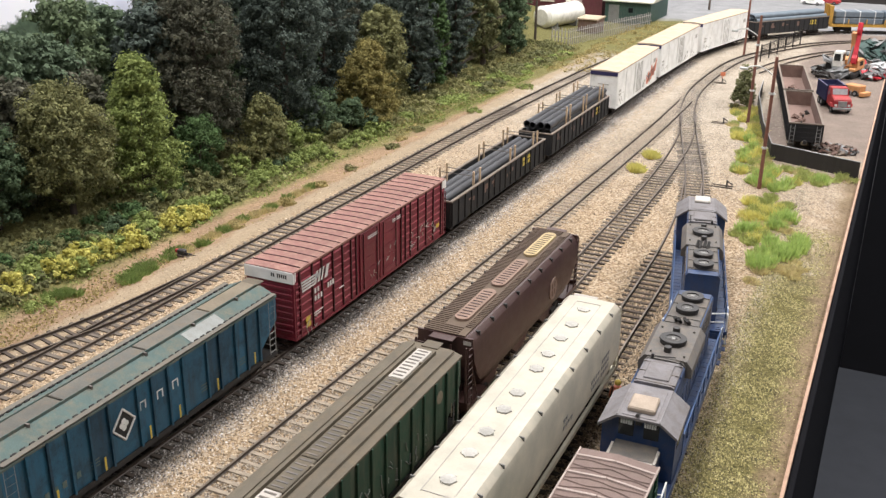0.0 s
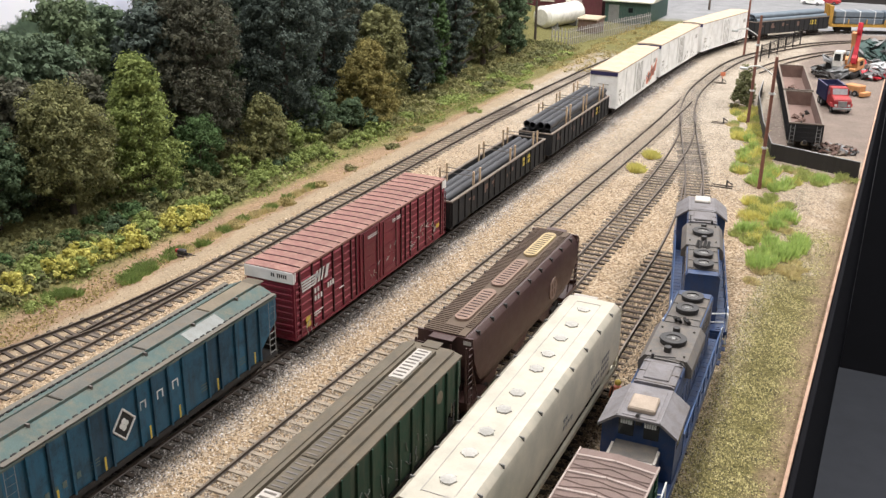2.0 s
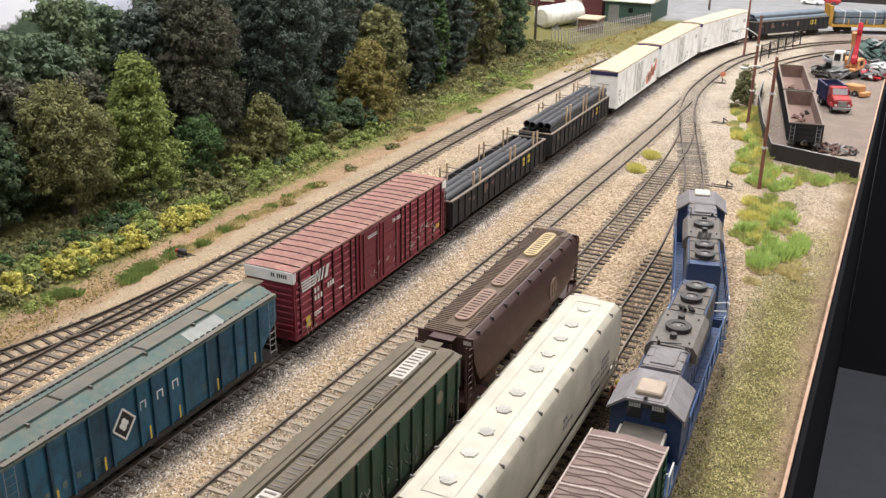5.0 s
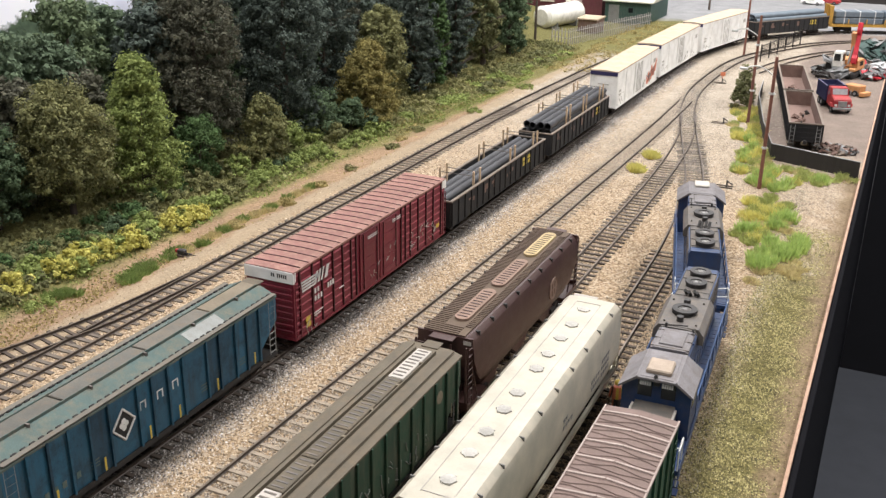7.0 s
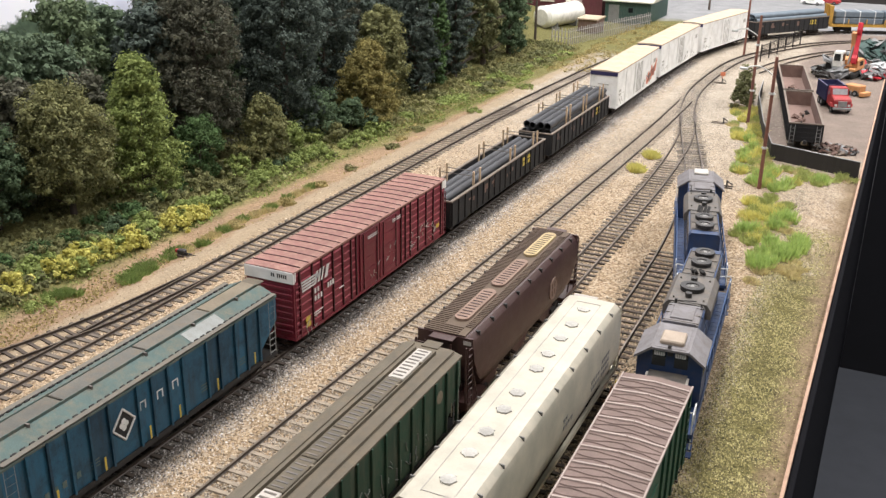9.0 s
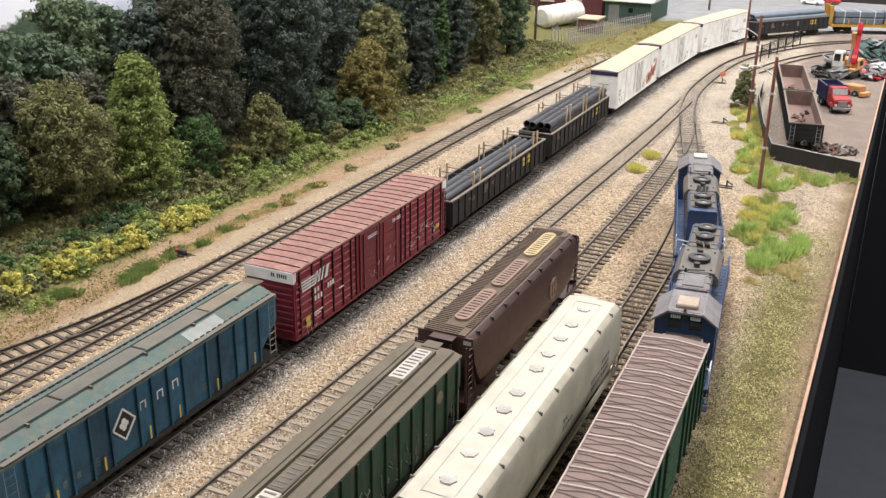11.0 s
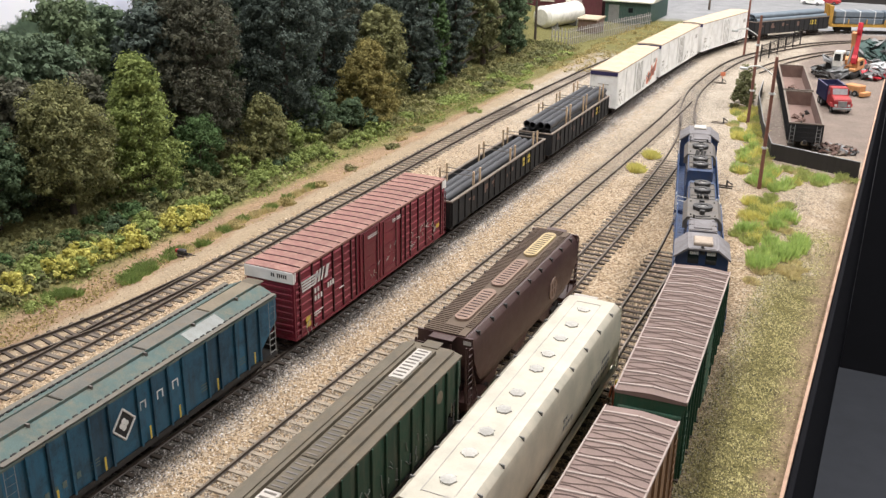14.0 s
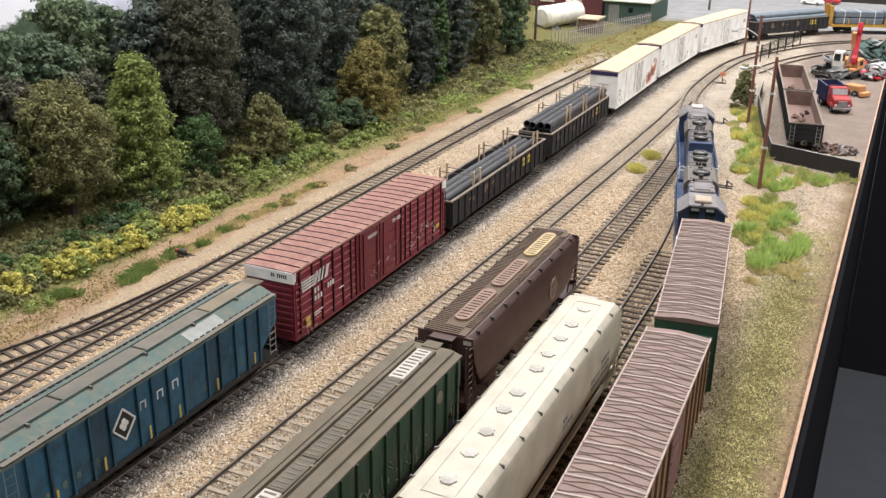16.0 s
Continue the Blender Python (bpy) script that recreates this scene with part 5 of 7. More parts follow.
def locomotive(label, bright):
    """A four-axle road switcher; its rear coupler is at y = -9.8, its cab towards +y."""
    c = thing("locomotive", label, "locomotive", "moving train")
    Z = 9.8
    def u(v):
        return v - Z
    bm = B()
    block(bm, -1.55, 1.55, u(0.45), u(17.1), 1.45, 1.66)
    block(bm, -1.15, 1.15, u(0.4), u(0.6), 0.6, 1.5)
    block(bm, -1.15, 1.15, u(16.95), u(17.15), 0.6, 1.5)
    block(bm, -1.2, 1.2, u(7.0), u(11.6), 0.4, 1.4, 0.15)
    part("underframe", bm, M_BLUEDARK, c)
    # long hood
    zh = 4.55
    prof = [(-0.92, 1.66), (0.92, 1.66), (0.92, zh - 0.22), (0.78, zh - 0.06), (0.4, zh), (-0.4, zh), (-0.78, zh - 0.06), (-0.92, zh - 0.22)]
    bm = B()
    extrude(bm, [(x, z) for x, z in prof[:3]] + [(0.8, zh - 0.1), (-0.8, zh - 0.1), (-0.92, zh - 0.22)], u(1.3), u(12.2))
    hood = part("long_hood", bm, M_BLUE, c)
    bm = B()
    extrude(bm, [(0.93, zh - 0.22), (0.8, zh - 0.03), (0.4, zh + 0.02), (-0.4, zh + 0.02), (-0.8, zh - 0.03), (-0.93, zh - 0.22)], u(1.9), u(9.55))
    part("hood_roof", bm, M_SOOT, c, "sooty dark hood roof")
    bm = B()
    extrude(bm, [(0.93, zh - 0.22), (0.8, zh - 0.03), (-0.8, zh - 0.03), (-0.93, zh - 0.22)], u(1.28), u(1.88))
    part("hood_end", bm, M_BLUE, c)
    # dynamic brake blister
    bm = B()
    extrude(bm, [(1.2, zh - 0.75), (1.2, zh - 0.3), (0.95, zh + 0.03), (-0.95, zh + 0.03), (-1.2, zh - 0.3), (-1.2, zh - 0.75)], u(5.6), u(9.4))
    part("brake_housing", bm, M_SOOT, c)
    bm = B()
    extrude(bm, [(0.85, zh - 0.25), (0.85, zh - 0.02), (0.7, zh + 0.05), (-0.7, zh + 0.05), (-0.85, zh - 0.02), (-0.85, zh - 0.25)], u(9.75), u(11.95))
    block(bm, -0.55, 0.55, u(10.1), u(11.6), zh + 0.04, zh + 0.12, 0.03)
    part("blower_duct", bm, M_CABROOF, c)
    for y, r in ((2.4, 0.50), (3.95, 0.50), (7.65, 0.56)):
        bm = B()
        rod(bm, (0, u(y), zh), (0, u(y), zh + 0.13), r + 0.04, 28)
        for k in range(28):
            t = k * math.tau / 28
            rod(bm, (r * math.cos(t), u(y) + r * math.sin(t), zh + 0.1), (r * math.cos(t), u(y) + r * math.sin(t), zh + 0.22), 0.045, 4)
        f = part("roof_fan", bm, M_FAN, c, "dark round roof fan")
        bm = B()
        segs = 28
        ra = []
        for rr, zz in ((r * 0.6, zh + 0.20), (r + 0.07, zh + 0.20), (r + 0.05, zh + 0.27), (r * 0.6, zh + 0.27)):
            ra.append([bm.verts.new((rr * math.cos(k * math.tau / segs), u(y) + rr * math.sin(k * math.tau / segs), zz)) for k in range(segs)])
        for a in range(4):
            for k in range(segs):
                bm.faces.new((ra[a][k], ra[a][(k + 1) % segs], ra[(a + 1) % 4][(k + 1) % segs], ra[(a + 1) % 4][k]))
        bmesh.ops.recalc_face_normals(bm, faces=bm.faces)
        part("fan_ring", bm, M_FAN, f)
        bm = B()
        rod(bm, (0, u(y), zh + 0.1), (0, u(y), zh + 0.2), r * 0.6, 20)
        for q in range(-3, 4):
            w = math.sqrt(max(0.0, (r * 0.58) ** 2 - (q * 0.08) ** 2))
            rod(bm, (-w, u(y) + q * 0.08, zh + 0.215), (w, u(y) + q * 0.08, zh + 0.215), 0.014, 4)
        rod(bm, (0, u(y), zh + 0.2), (0, u(y), zh + 0.235), 0.09, 10)
        part("fan_grille", bm, M_GRILLE, f)
    bm = B()
    for y in (6.55, 8.7):
        rod(bm, (0.05, u(y), zh), (0.05, u(y), zh + 0.28), 0.17, 12)
    for x, y in ((0.25, 5.2), (0.05, 5.3), (-0.2, 5.15), (-0.35, 5.3)):
        rod(bm, (x, u(y), zh), (x + 0.08, u(y) + 0.35, zh + 0.32), 0.09, 8)
    pieces("exhaust_pipe", bm, M_FAN, c)
    bm = B()
    for s in (-1, 1):
        for k in range(9):
            y = 2.0 + k * 0.42
            block(bm, s * 0.93 - 0.02, s * 0.93 + 0.02, u(y), u(y + 0.3), zh - 1.2, zh - 0.35)
    pieces("radiator_grille", bm, M_SOOT, c)
    for s in (-1, 1):
        for k in range(9):
            bm = B()
            y = 2.0 + k * 1.1
            block(bm, s * 0.94 - 0.02, s * 0.94 + 0.02, u(y), u(y + 0.95), 1.85, 3.1, 0.01)
            part("hood_door", bm, M_BLUE, hood)
    # cab
    zc = 4.45
    bm = B()
    extrude(bm, [(-1.5, 1.66), (1.5, 1.66), (1.5, zc - 0.5), (0.85, zc), (-0.85, zc), (-1.5, zc - 0.5)], u(12.3), u(14.6))
    cab = part("cab", bm, M_BLUEDARK, c)
    bm = B()
    extrude(bm, [(1.62, zc - 0.58), (1.62, zc - 0.46), (0.88, zc + 0.1), (-0.88, zc + 0.1), (-1.62, zc - 0.46), (-1.62, zc - 0.58), (-0.85, zc - 0.01), (0.85, zc - 0.01)], u(12.15), u(14.98))
    part("cab_roof", bm, M_CABROOF, c, "grey faceted cab roof")
    bm = B()
    if bright:
        block(bm, -0.55, 0.55, u(13.35), u(14.55), zc + 0.1, zc + 0.34, 0.06)
    else:
        block(bm, -0.5, 0.5, u(13.6), u(14.7), zc + 0.1, zc + 0.3, 0.06)
    part("roof_unit", bm, M_TANBOX if bright else M_PALE, c, "tan boxed roof cooler" if bright else "pale boxed roof cooler")
    bm = B()
    block(bm, -0.7, 0.7, u(12.3), u(14.85), zc + 0.095, zc + 0.13, 0.015)
    for q in (-0.85, 0.85):
        block(bm, q - 0.03, q + 0.03, u(12.2), u(14.95), zc + 0.06, zc + 0.13)
    part("roof_seam", bm, M_CABROOF, c)
    bm = B()
    rod(bm, (0.05, u(14.65), zc + 0.1), (0.05, u(14.95), zc + 0.22), 0.08, 8)
    part("roof_horn", bm, M_FAN, c)
    for s in (-1, 1):
        bm = B()
        block(bm, min(s * 0.2, s * 0.82), max(s * 0.2, s * 0.82), u(14.59), u(14.63), zc - 0.95, zc - 0.25)
        part("windscreen", bm, M_GLASS, cab)
        bm = B()
        block(bm, s * 1.5 - 0.015, s * 1.5 + 0.015, u(12.7), u(14.2), zc - 1.35, zc - 0.65)
        part("side_window", bm, M_GLASS, cab)
        bm = B()
        block(bm, min(s * 0.22, s * 0.8), max(s * 0.22, s * 0.8), u(14.62), u(14.8), zc - 0.33, zc - 0.12, 0.02)
        board = part("number_board", bm, M_FAN, cab, "black board with white marks")
        bm = B()
        for k in range(5):
            a = s * 0.28 + s * k * 0.1
            block(bm, a - 0.04, a + 0.04, u(14.795), u(14.82), zc - 0.33, zc - 0.13)
        pieces("board_mark", bm, M_LETTER, board)
    bm = B()
    block(bm, -0.13, 0.13, u(14.6), u(14.8), zc - 0.32, zc - 0.1, 0.03)
    part("headlight", bm, M_FAN, cab)
    # short hood
    bm = B()
    extrude(bm, [(-0.95, 1.66), (0.95, 1.66), (0.95, 3.05), (0.7, 3.22), (-0.7, 3.22), (-0.95, 3.05)], u(14.6), u(15.95))
    part("short_hood", bm, M_BLUEDARK, c)
    bm = B()
    block(bm, -0.88, 0.88, u(14.65), u(15.9), 3.205, 3.26, 0.02)
    part("nose_roof", bm, M_SOOT, c)
    bm = B()
    for s in (-1, 1):
        block(bm, s * 0.93 - 0.05, s * 0.93 + 0.05, u(14.95), u(15.97), 3.08, 3.27)
    block(bm, -0.9, 0.9, u(15.9), u(16.0), 3.0, 3.25)
    part("nose_trim", bm, M_PALE, c, "pale worn nose edge")
    # walkway handrails
    bm = B()
    for s in (-1, 1):
        x = s * 1.5
        ys = [0.7 + k * 1.45 for k in range(9)]
        for y in ys:
            rod(bm, (x, u(y), 1.4), (x, u(y), 2.72), 0.04, 5)
        rod(bm, (x, u(ys[0]), 2.7), (x, u(ys[-1]), 2.7), 0.042, 5)
        rod(bm, (x, u(12.3), 2.7), (x, u(12.3), 1.66), 0.04, 5)
    pieces("side_handrail", bm, M_RAILBLUE, c, "worn light blue handrail")
    for s in (-1, 1):
        bm = B()
        block(bm, min(s * 0.95, s * 1.53), max(s * 0.95, s * 1.53), u(0.6), u(12.2), 1.662, 1.70)
        for k in range(22):
            y = 0.8 + k * 0.52
            block(bm, min(s * 1.0, s * 1.46), max(s * 1.0, s * 1.46), u(y), u(y + 0.06), 1.70, 1.715)
        part("walkway", bm, M_BLUE, c, "dusty blue tread plate walkway")
        bm = B()
        block(bm, s * 1.56 - 0.02, s * 1.56 + 0.02, u(0.6), u(17.0), 1.3, 1.74)
        part("side_sill", bm, M_BLUE, c)
        bm = B()
        for y in (1.6, 3.1, 4.6, 6.1, 7.6, 9.1):
            block(bm, s * 0.955 - 0.02, s * 0.955 + 0.02, u(y), u(y + 0.07), 2.3, 2.55)
            block(bm, s * 0.955 - 0.02, s * 0.955 + 0.02, u(y + 0.5), u(y + 0.57), 2.3, 2.55)
        pieces("door_latch", bm, M_SOOT, hood)
        bm = B()
        for y in (1.5, 10.6):
            rod(bm, (s * 0.9, u(y), zh - 0.25), (s * 0.9, u(y), zh - 0.1), 0.03, 5)
        rod(bm, (s * 0.88, u(1.5), zh - 0.05), (s * 0.88, u(5.4), zh - 0.05), 0.025, 5)
        pieces("roof_grab_rail", bm, M_RAILBLUE, c)
        bm = B()
        rod(bm, (s * 1.15, u(6.2), 1.25), (s * 1.15, u(8.4), 1.25), 0.18, 10)
        part("air_reservoir", bm, M_SOOT, c)
    bm = B()
    for y in (10.0, 10.9, 11.8):
        block(bm, -0.86, 0.86, u(y), u(y) + 0.04, zh + 0.03, zh + 0.07)
    for y in (2.0, 3.15, 4.8, 5.5, 9.35):
        block(bm, -0.8, 0.8, u(y), u(y) + 0.04, zh + 0.01, zh + 0.045)
    for y in (6.3, 9.0):
        for q in (-0.75, 0.75):
            rod(bm, (q, u(y), zh + 0.02), (q, u(y), zh + 0.12), 0.05, 6)
    pieces("hood_seam", bm, M_SOOT, c)
    bm = B()
    rod(bm, (-0.75, u(9.65), zh + 0.05), (-0.75, u(10.1), zh + 0.28), 0.05, 6)
    rod(bm, (-0.45, u(9.5), zh + 0.2), (0.45, u(9.7), zh + 0.2), 0.035, 6)
    rod(bm, (0.55, u(9.6), zh + 0.02), (0.55, u(9.6), zh + 0.25), 0.07, 8)
    pieces("roof_fitting", bm, M_FAN, c)
    bm = B()
    for y, q in ((0.5, 1), (17.05, -1)):
        for s in (-1, 1):
            for x in (0.55, 1.5):
                rod(bm, (s * x, u(y), 0.9), (s * x, u(y), 2.6), 0.035, 5)
            rod(bm, (s * 0.55, u(y), 2.6), (s * 1.5, u(y), 2.75), 0.035, 5)
            rod(bm, (s * 1.5, u(y), 2.6), (s * 1.52, u(y) + q * 0.9, 2.75), 0.035, 5)
            rod(bm, (s * 1.52, u(y) + q * 0.9, 2.75), (s * 1.52, u(y) + q * 0.9, 1.0), 0.035, 5)
    pieces("end_handrail", bm, M_LETTER, c, "white end handrails")
    bm = B()
    for y in (0.75, 16.85):
        for s in (-1, 1):
            for k in range(3):
                block(bm, s * 1.35 - 0.25, s * 1.35 + 0.25, u(y) - 0.25, u(y) + 0.25, 0.45 + k * 0.4, 0.5 + k * 0.4)
    pieces("step_well", bm, M_BLUEDARK, c)
    if bright:
        bm = B()
        for k in range(7):
            slab = -0.6 + k * 0.19
            block(bm, slab, slab + 0.11, u(1.25), u(1.27), zh - 0.55, zh - 0.4)
        part("hood_lettering", bm, M_LETTER, c)
    for y in (3.7, 13.7):
        t = again("truck", TRUCK_LOCO, c, 0, u(y), 0)
        for q in (-1.37, 1.37):
            again("wheelset", WHEELSET, t, 0, q, 0)
    again("coupler", COUPLER, c, 0, u(17.1), 0)
    again("coupler", COUPLER, c, 0, u(0.45), 0, 180)
    return c


# ---- the standing trains ----
def on(path, y, half=6.5):
    return path.chord(path.find(y), half)


red_boxcar(on(PATH_B, 9.45))
teal_hopper(on(PATH_B, -10.35))
gondola(on(PATH_B, 29.7), 9.75, "black ribbed gondola loaded with long pipes", 3)
pipe_bundle(on(PATH_B, 29.5), 9.2, (4, 4, 3), 1.2, 0.31)
stakes(on(PATH_B, 29.7), (-5.5, -4.3, 1.9, 2.9, 7.2, 8.2), 3.9)
gondola(on(PATH_B, 50.2), 8.95, "black ribbed gondola piled high with pipes", 3)
pipe_bundle(on(PATH_B, 50.2), 8.7, (4, 4, 4), 1.9, 0.33)
stakes(on(PATH_B, 50.2), (-4.5, -3.4, 0.6, 1.6, 6.0, 7.2), 4.4)
white_boxcar(on(PATH_B, 71.3), 9.0, "white insulated boxcar with tan roof and orange graffiti", M_NAVY, True)
white_boxcar(on(PATH_B, 91.9), 9.9, "white insulated boxcar with tan roof and dark doors", M_NAVY, False)
white_boxcar(on(PATH_B, 112.3), 9.2, "clean white insulated boxcar with pale roof", M_NAVY, False)
brown_hopper(on(PATH_D, 5.7))
green_hopper(on(PATH_D, -11.6))
white_hopper(on(PATH_E, -5.0))
gondola(PATH_B.chord(PATH_B.find(112.3) + 20.2, 6.5), 8.6, "black gondola with grey pipes on the far curve", 3)
pipe_bundle(PATH_B.chord(PATH_B.find(112.3) + 20.2, 6.5), 8.0, (4, 4, 3), 2.0, 0.34, M_BUNDLE)

# ---- the moving train ----
near_loco = locomotive("weathered blue locomotive with grey cab roof and tan cooler", True)
far_loco = locomotive("weathered blue locomotive with sooty roof and round fans", False)
green_boxcar = wood_boxcar("dark green boxcar with dusty mauve ribbed roof", M_SIDEGREEN)
tan_boxcar = wood_boxcar("tan brown boxcar with dusty mauve ribbed roof", M_TAN)

# seconds and the way gone since the start
TRAVEL = [(0.0, 0.0), (3.0, 0.0), (3.25, 0.02), (3.5, 0.19), (4.0, 0.58), (4.5, 1.02), (5.0, 1.47), (5.5, 1.93), (6.0, 2.4), (6.5, 2.9), (7.0, 3.48), (7.5, 4.1), (8.0, 4.82), (8.5, 5.62), (9.0, 6.52),
          (9.5, 7.5), (10.0, 8.55), (10.5, 9.67), (11.0, 10.85), (11.5, 12.12), (12.0, 13.52), (12.5, 15.05), (13.0, 16.62), (13.5, 18.3), (14.0, 20.06), (14.5, 21.88), (15.0, 23.82), (15.5, 25.9), (16.0, 28.05)]


def motions():
    """The train starts from rest and rolls off along the lead track; s is the way it has gone."""
    start = PATH_F.find(-0.5)
    for car, offset, half, flip in ((near_loco, 0.0, 5.6, True), (far_loco, 19.6, 5.6, False), (green_boxcar, -15.75, 5.3, False), (tan_boxcar, -32.35, 5.3, False)):
        rows = []
        for t, s in TRAVEL:
            m = PATH_F.chord(start + offset + s, half)
            rows.append((t, m @ pose(0, 0, 0, 0, 0, 180) if flip else m))
        walk(car, rows)


# ---- plants ----
LEAF_OLIVE = leafy("olive_leaves", (0.06, 0.061, 0.028), (0.39, 0.39, 0.185))
LEAF_BRIGHT = leafy("fresh_green_leaves", (0.07, 0.10, 0.026), (0.46, 0.53, 0.19))
LEAF_DARK = leafy("dark_green_leaves", (0.028, 0.046, 0.024), (0.20, 0.28, 0.165))
LEAF_BLUE = leafy("blue_green_leaves", (0.024, 0.033, 0.029), (0.175, 0.215, 0.19))
LEAF_UMBER = leafy("brownish_leaves", (0.040, 0.041, 0.028), (0.205, 0.20, 0.155))
# Far leaves, paled so that haze is part of their colour.
LEAF_PALE_HAZE = leafy("hazed_far_leaves", (0.09, 0.12, 0.068), (0.215, 0.275, 0.16))
LEAF_GOLDEN = leafy("golden_olive_leaves", (0.085, 0.07, 0.022), (0.46, 0.40, 0.16))
LEAF_OLIVEDARK = leafy("muted_olive_leaves", (0.06, 0.065, 0.03), (0.31, 0.31, 0.16))
LEAF_IVY = leafy("ivy_green_leaves", (0.028, 0.052, 0.022), (0.17, 0.27, 0.11))
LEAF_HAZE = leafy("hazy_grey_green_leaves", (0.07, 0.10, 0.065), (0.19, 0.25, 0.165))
LEAF_TURF = leafy("olive_turf", (0.15, 0.14, 0.06), (0.42, 0.40, 0.2))
LEAF_YELLOW = leafy("yellow_flowering_leaves", (0.36, 0.33, 0.07), (0.78, 0.72, 0.25))
LEAF_LIME = leafy("lime_green_leaves", (0.12, 0.16, 0.04), (0.46, 0.53, 0.20))
LEAF_STRAW = leafy("straw_leaves", (0.2, 0.16, 0.06), (0.6, 0.49, 0.24))


def quads(name, centres, size, rng, material, flat=0.0, out=None):
    """Many small leaves, each a small pointed blade; with out, each faces roughly away from its clump."""
    n = len(centres)
    if out is None:
        a = rng.normal(size=(n, 3))
        a[:, 2] *= 1 - flat
    else:
        a = np.cross(out + rng.normal(size=(n, 3)) * 0.28, rng.normal(size=(n, 3)))
    a /= np.linalg.norm(a, axis=1)[:, None]
    b = np.cross(a, rng.normal(size=(n, 3)) if out is None else out)
    b /= np.linalg.norm(b, axis=1)[:, None]
    s = size * rng.uniform(0.6, 1.4, (n, 1))
    c = np.cross(a, b)
    v = np.stack([centres - a * s + c * s * 0.2, centres - b * s * 0.75 + a * s * 0.5, centres + b * s * 0.75 + a * s * rng.uniform(0.2, 1.0, (n, 1))], 1).reshape(-1, 3) * K
    me = bpy.data.meshes.new(name)
    me.vertices.add(len(v))
    me.vertices.foreach_set("co", v.ravel())
    me.loops.add(n * 3)
    me.loops.foreach_set("vertex_index", np.arange(n * 3, dtype=np.int32))
    me.polygons.add(n)
    me.polygons.foreach_set("loop_start", np.arange(0, n * 3, 3, dtype=np.int32))
    me.update(calc_edges=True)
    me.materials.append(material)
    return me


EGG = ((0.06, 0.28), (0.16, 0.35), (0.25, 0.40), (0.35, 0.42), (0.45, 0.42), (0.54, 0.40), (0.63, 0.39), (0.72, 0.36), (0.81, 0.31), (0.89, 0.23))
CONE = ((0.04, 0.36), (0.12, 0.42), (0.22, 0.44), (0.32, 0.42), (0.42, 0.38), (0.53, 0.33), (0.63, 0.28), (0.73, 0.235), (0.83, 0.19), (0.92, 0.12))


def puffs(rng, where, per, spread):
    """Leaf places and facings on many small rounded sprays of foliage, full above and thin below."""
    pts, out = [], []
    for c in where:
        d = rng.normal(size=(per, 3))
        d /= np.linalg.norm(d, axis=1)[:, None]
        r = spread * rng.uniform(0.55, 1.45)
        squash = np.array((rng.uniform(0.8, 1.4), rng.uniform(0.8, 1.4), 0.85))
        pts.append(c + d * r * rng.uniform(0.45, 1.12, (per, 1)) * squash)
        out.append(d + np.array((0, 0, 0.35)))
    return np.concatenate(pts), np.concatenate(out)


def crown_points(rng, width, height, low, clumps, per, shape):
    """Sprays of leaves over an uneven body of lobes, with gaps between them."""
    where = []
    lobes = [(rng.uniform(-0.16, 0.16) * width * (1.1 - f), rng.uniform(-0.16, 0.16) * width * (1.1 - f), low + (height - low - width * 0.1) * f, width * w) for f, w in shape]
    for k in range(clumps):
        x, y, z, r = lobes[k % len(lobes)]
        d = rng.normal(size=3)
        d /= np.linalg.norm(d)
        if d[2] < -0.5:
            d[2] *= -0.5
        c = np.array((x, y, z)) + d * r * rng.uniform(0.72, 1.1) * np.array((1, 1, 0.95))
        c[2] = max(c[2], low * rng.uniform(0.7, 1.3))
        where.append(c)
    return puffs(rng, where, per, 0.30 + 0.03 * width)


def trunk_bm(rng, height, r, limbs):
    bm = B()
    p = Vector((0, 0, -0.6))
    n = 6
    bends = [Vector((rng.uniform(-0.12, 0.12), rng.uniform(-0.12, 0.12), 0)) for _ in range(n)]
    pts = [p]
    for i in range(n):
        pts.append(pts[-1] + Vector((0, 0, height / n)) + bends[i])
    for i in range(n):
        rod(bm, pts[i], pts[i + 1], r * (1 - i / n * 0.75), 7, r * (1 - (i + 1) / n * 0.75))
    for k in range(limbs):
        i = 1 + k % (n - 2)
        a = rng.uniform(0, math.tau)
        ln = height * rng.uniform(0.12, 0.22)
        q = pts[i] + Vector((math.cos(a) * ln, math.sin(a) * ln, ln * 0.6))
        rod(bm, pts[i], q, r * 0.4, 5, r * 0.12)
        for w in range(3):
            b = a + rng.uniform(-0.9, 0.9)
            rod(bm, pts[i].lerp(q, 0.55), q + Vector((math.cos(b), math.sin(b), rng.uniform(0, 0.8))) * ln * 0.3, r * 0.16, 4, r * 0.05)
    return bm


def tree(label, x, y, width, height, material, seed, clumps=400, per=46, leaf=0.15, low=0.5, shape=EGG, group="woodland trees"):
    rng = np.random.default_rng(seed)
    t = thing("tree", label, "tree", group, at(x, y, ground_height(x, y)))
    part("trunk", trunk_bm(random.Random(seed), height * 0.8, 0.03 * height, 9), M_TRUNK, t, "thin grey-brown trunk with bare limbs")
    pts, out = crown_points(rng, width, height, low, clumps, per, shape)
    again("crown", quads("crown", pts, leaf, rng, material, out=out), t, 0, 0, 0)
    return t


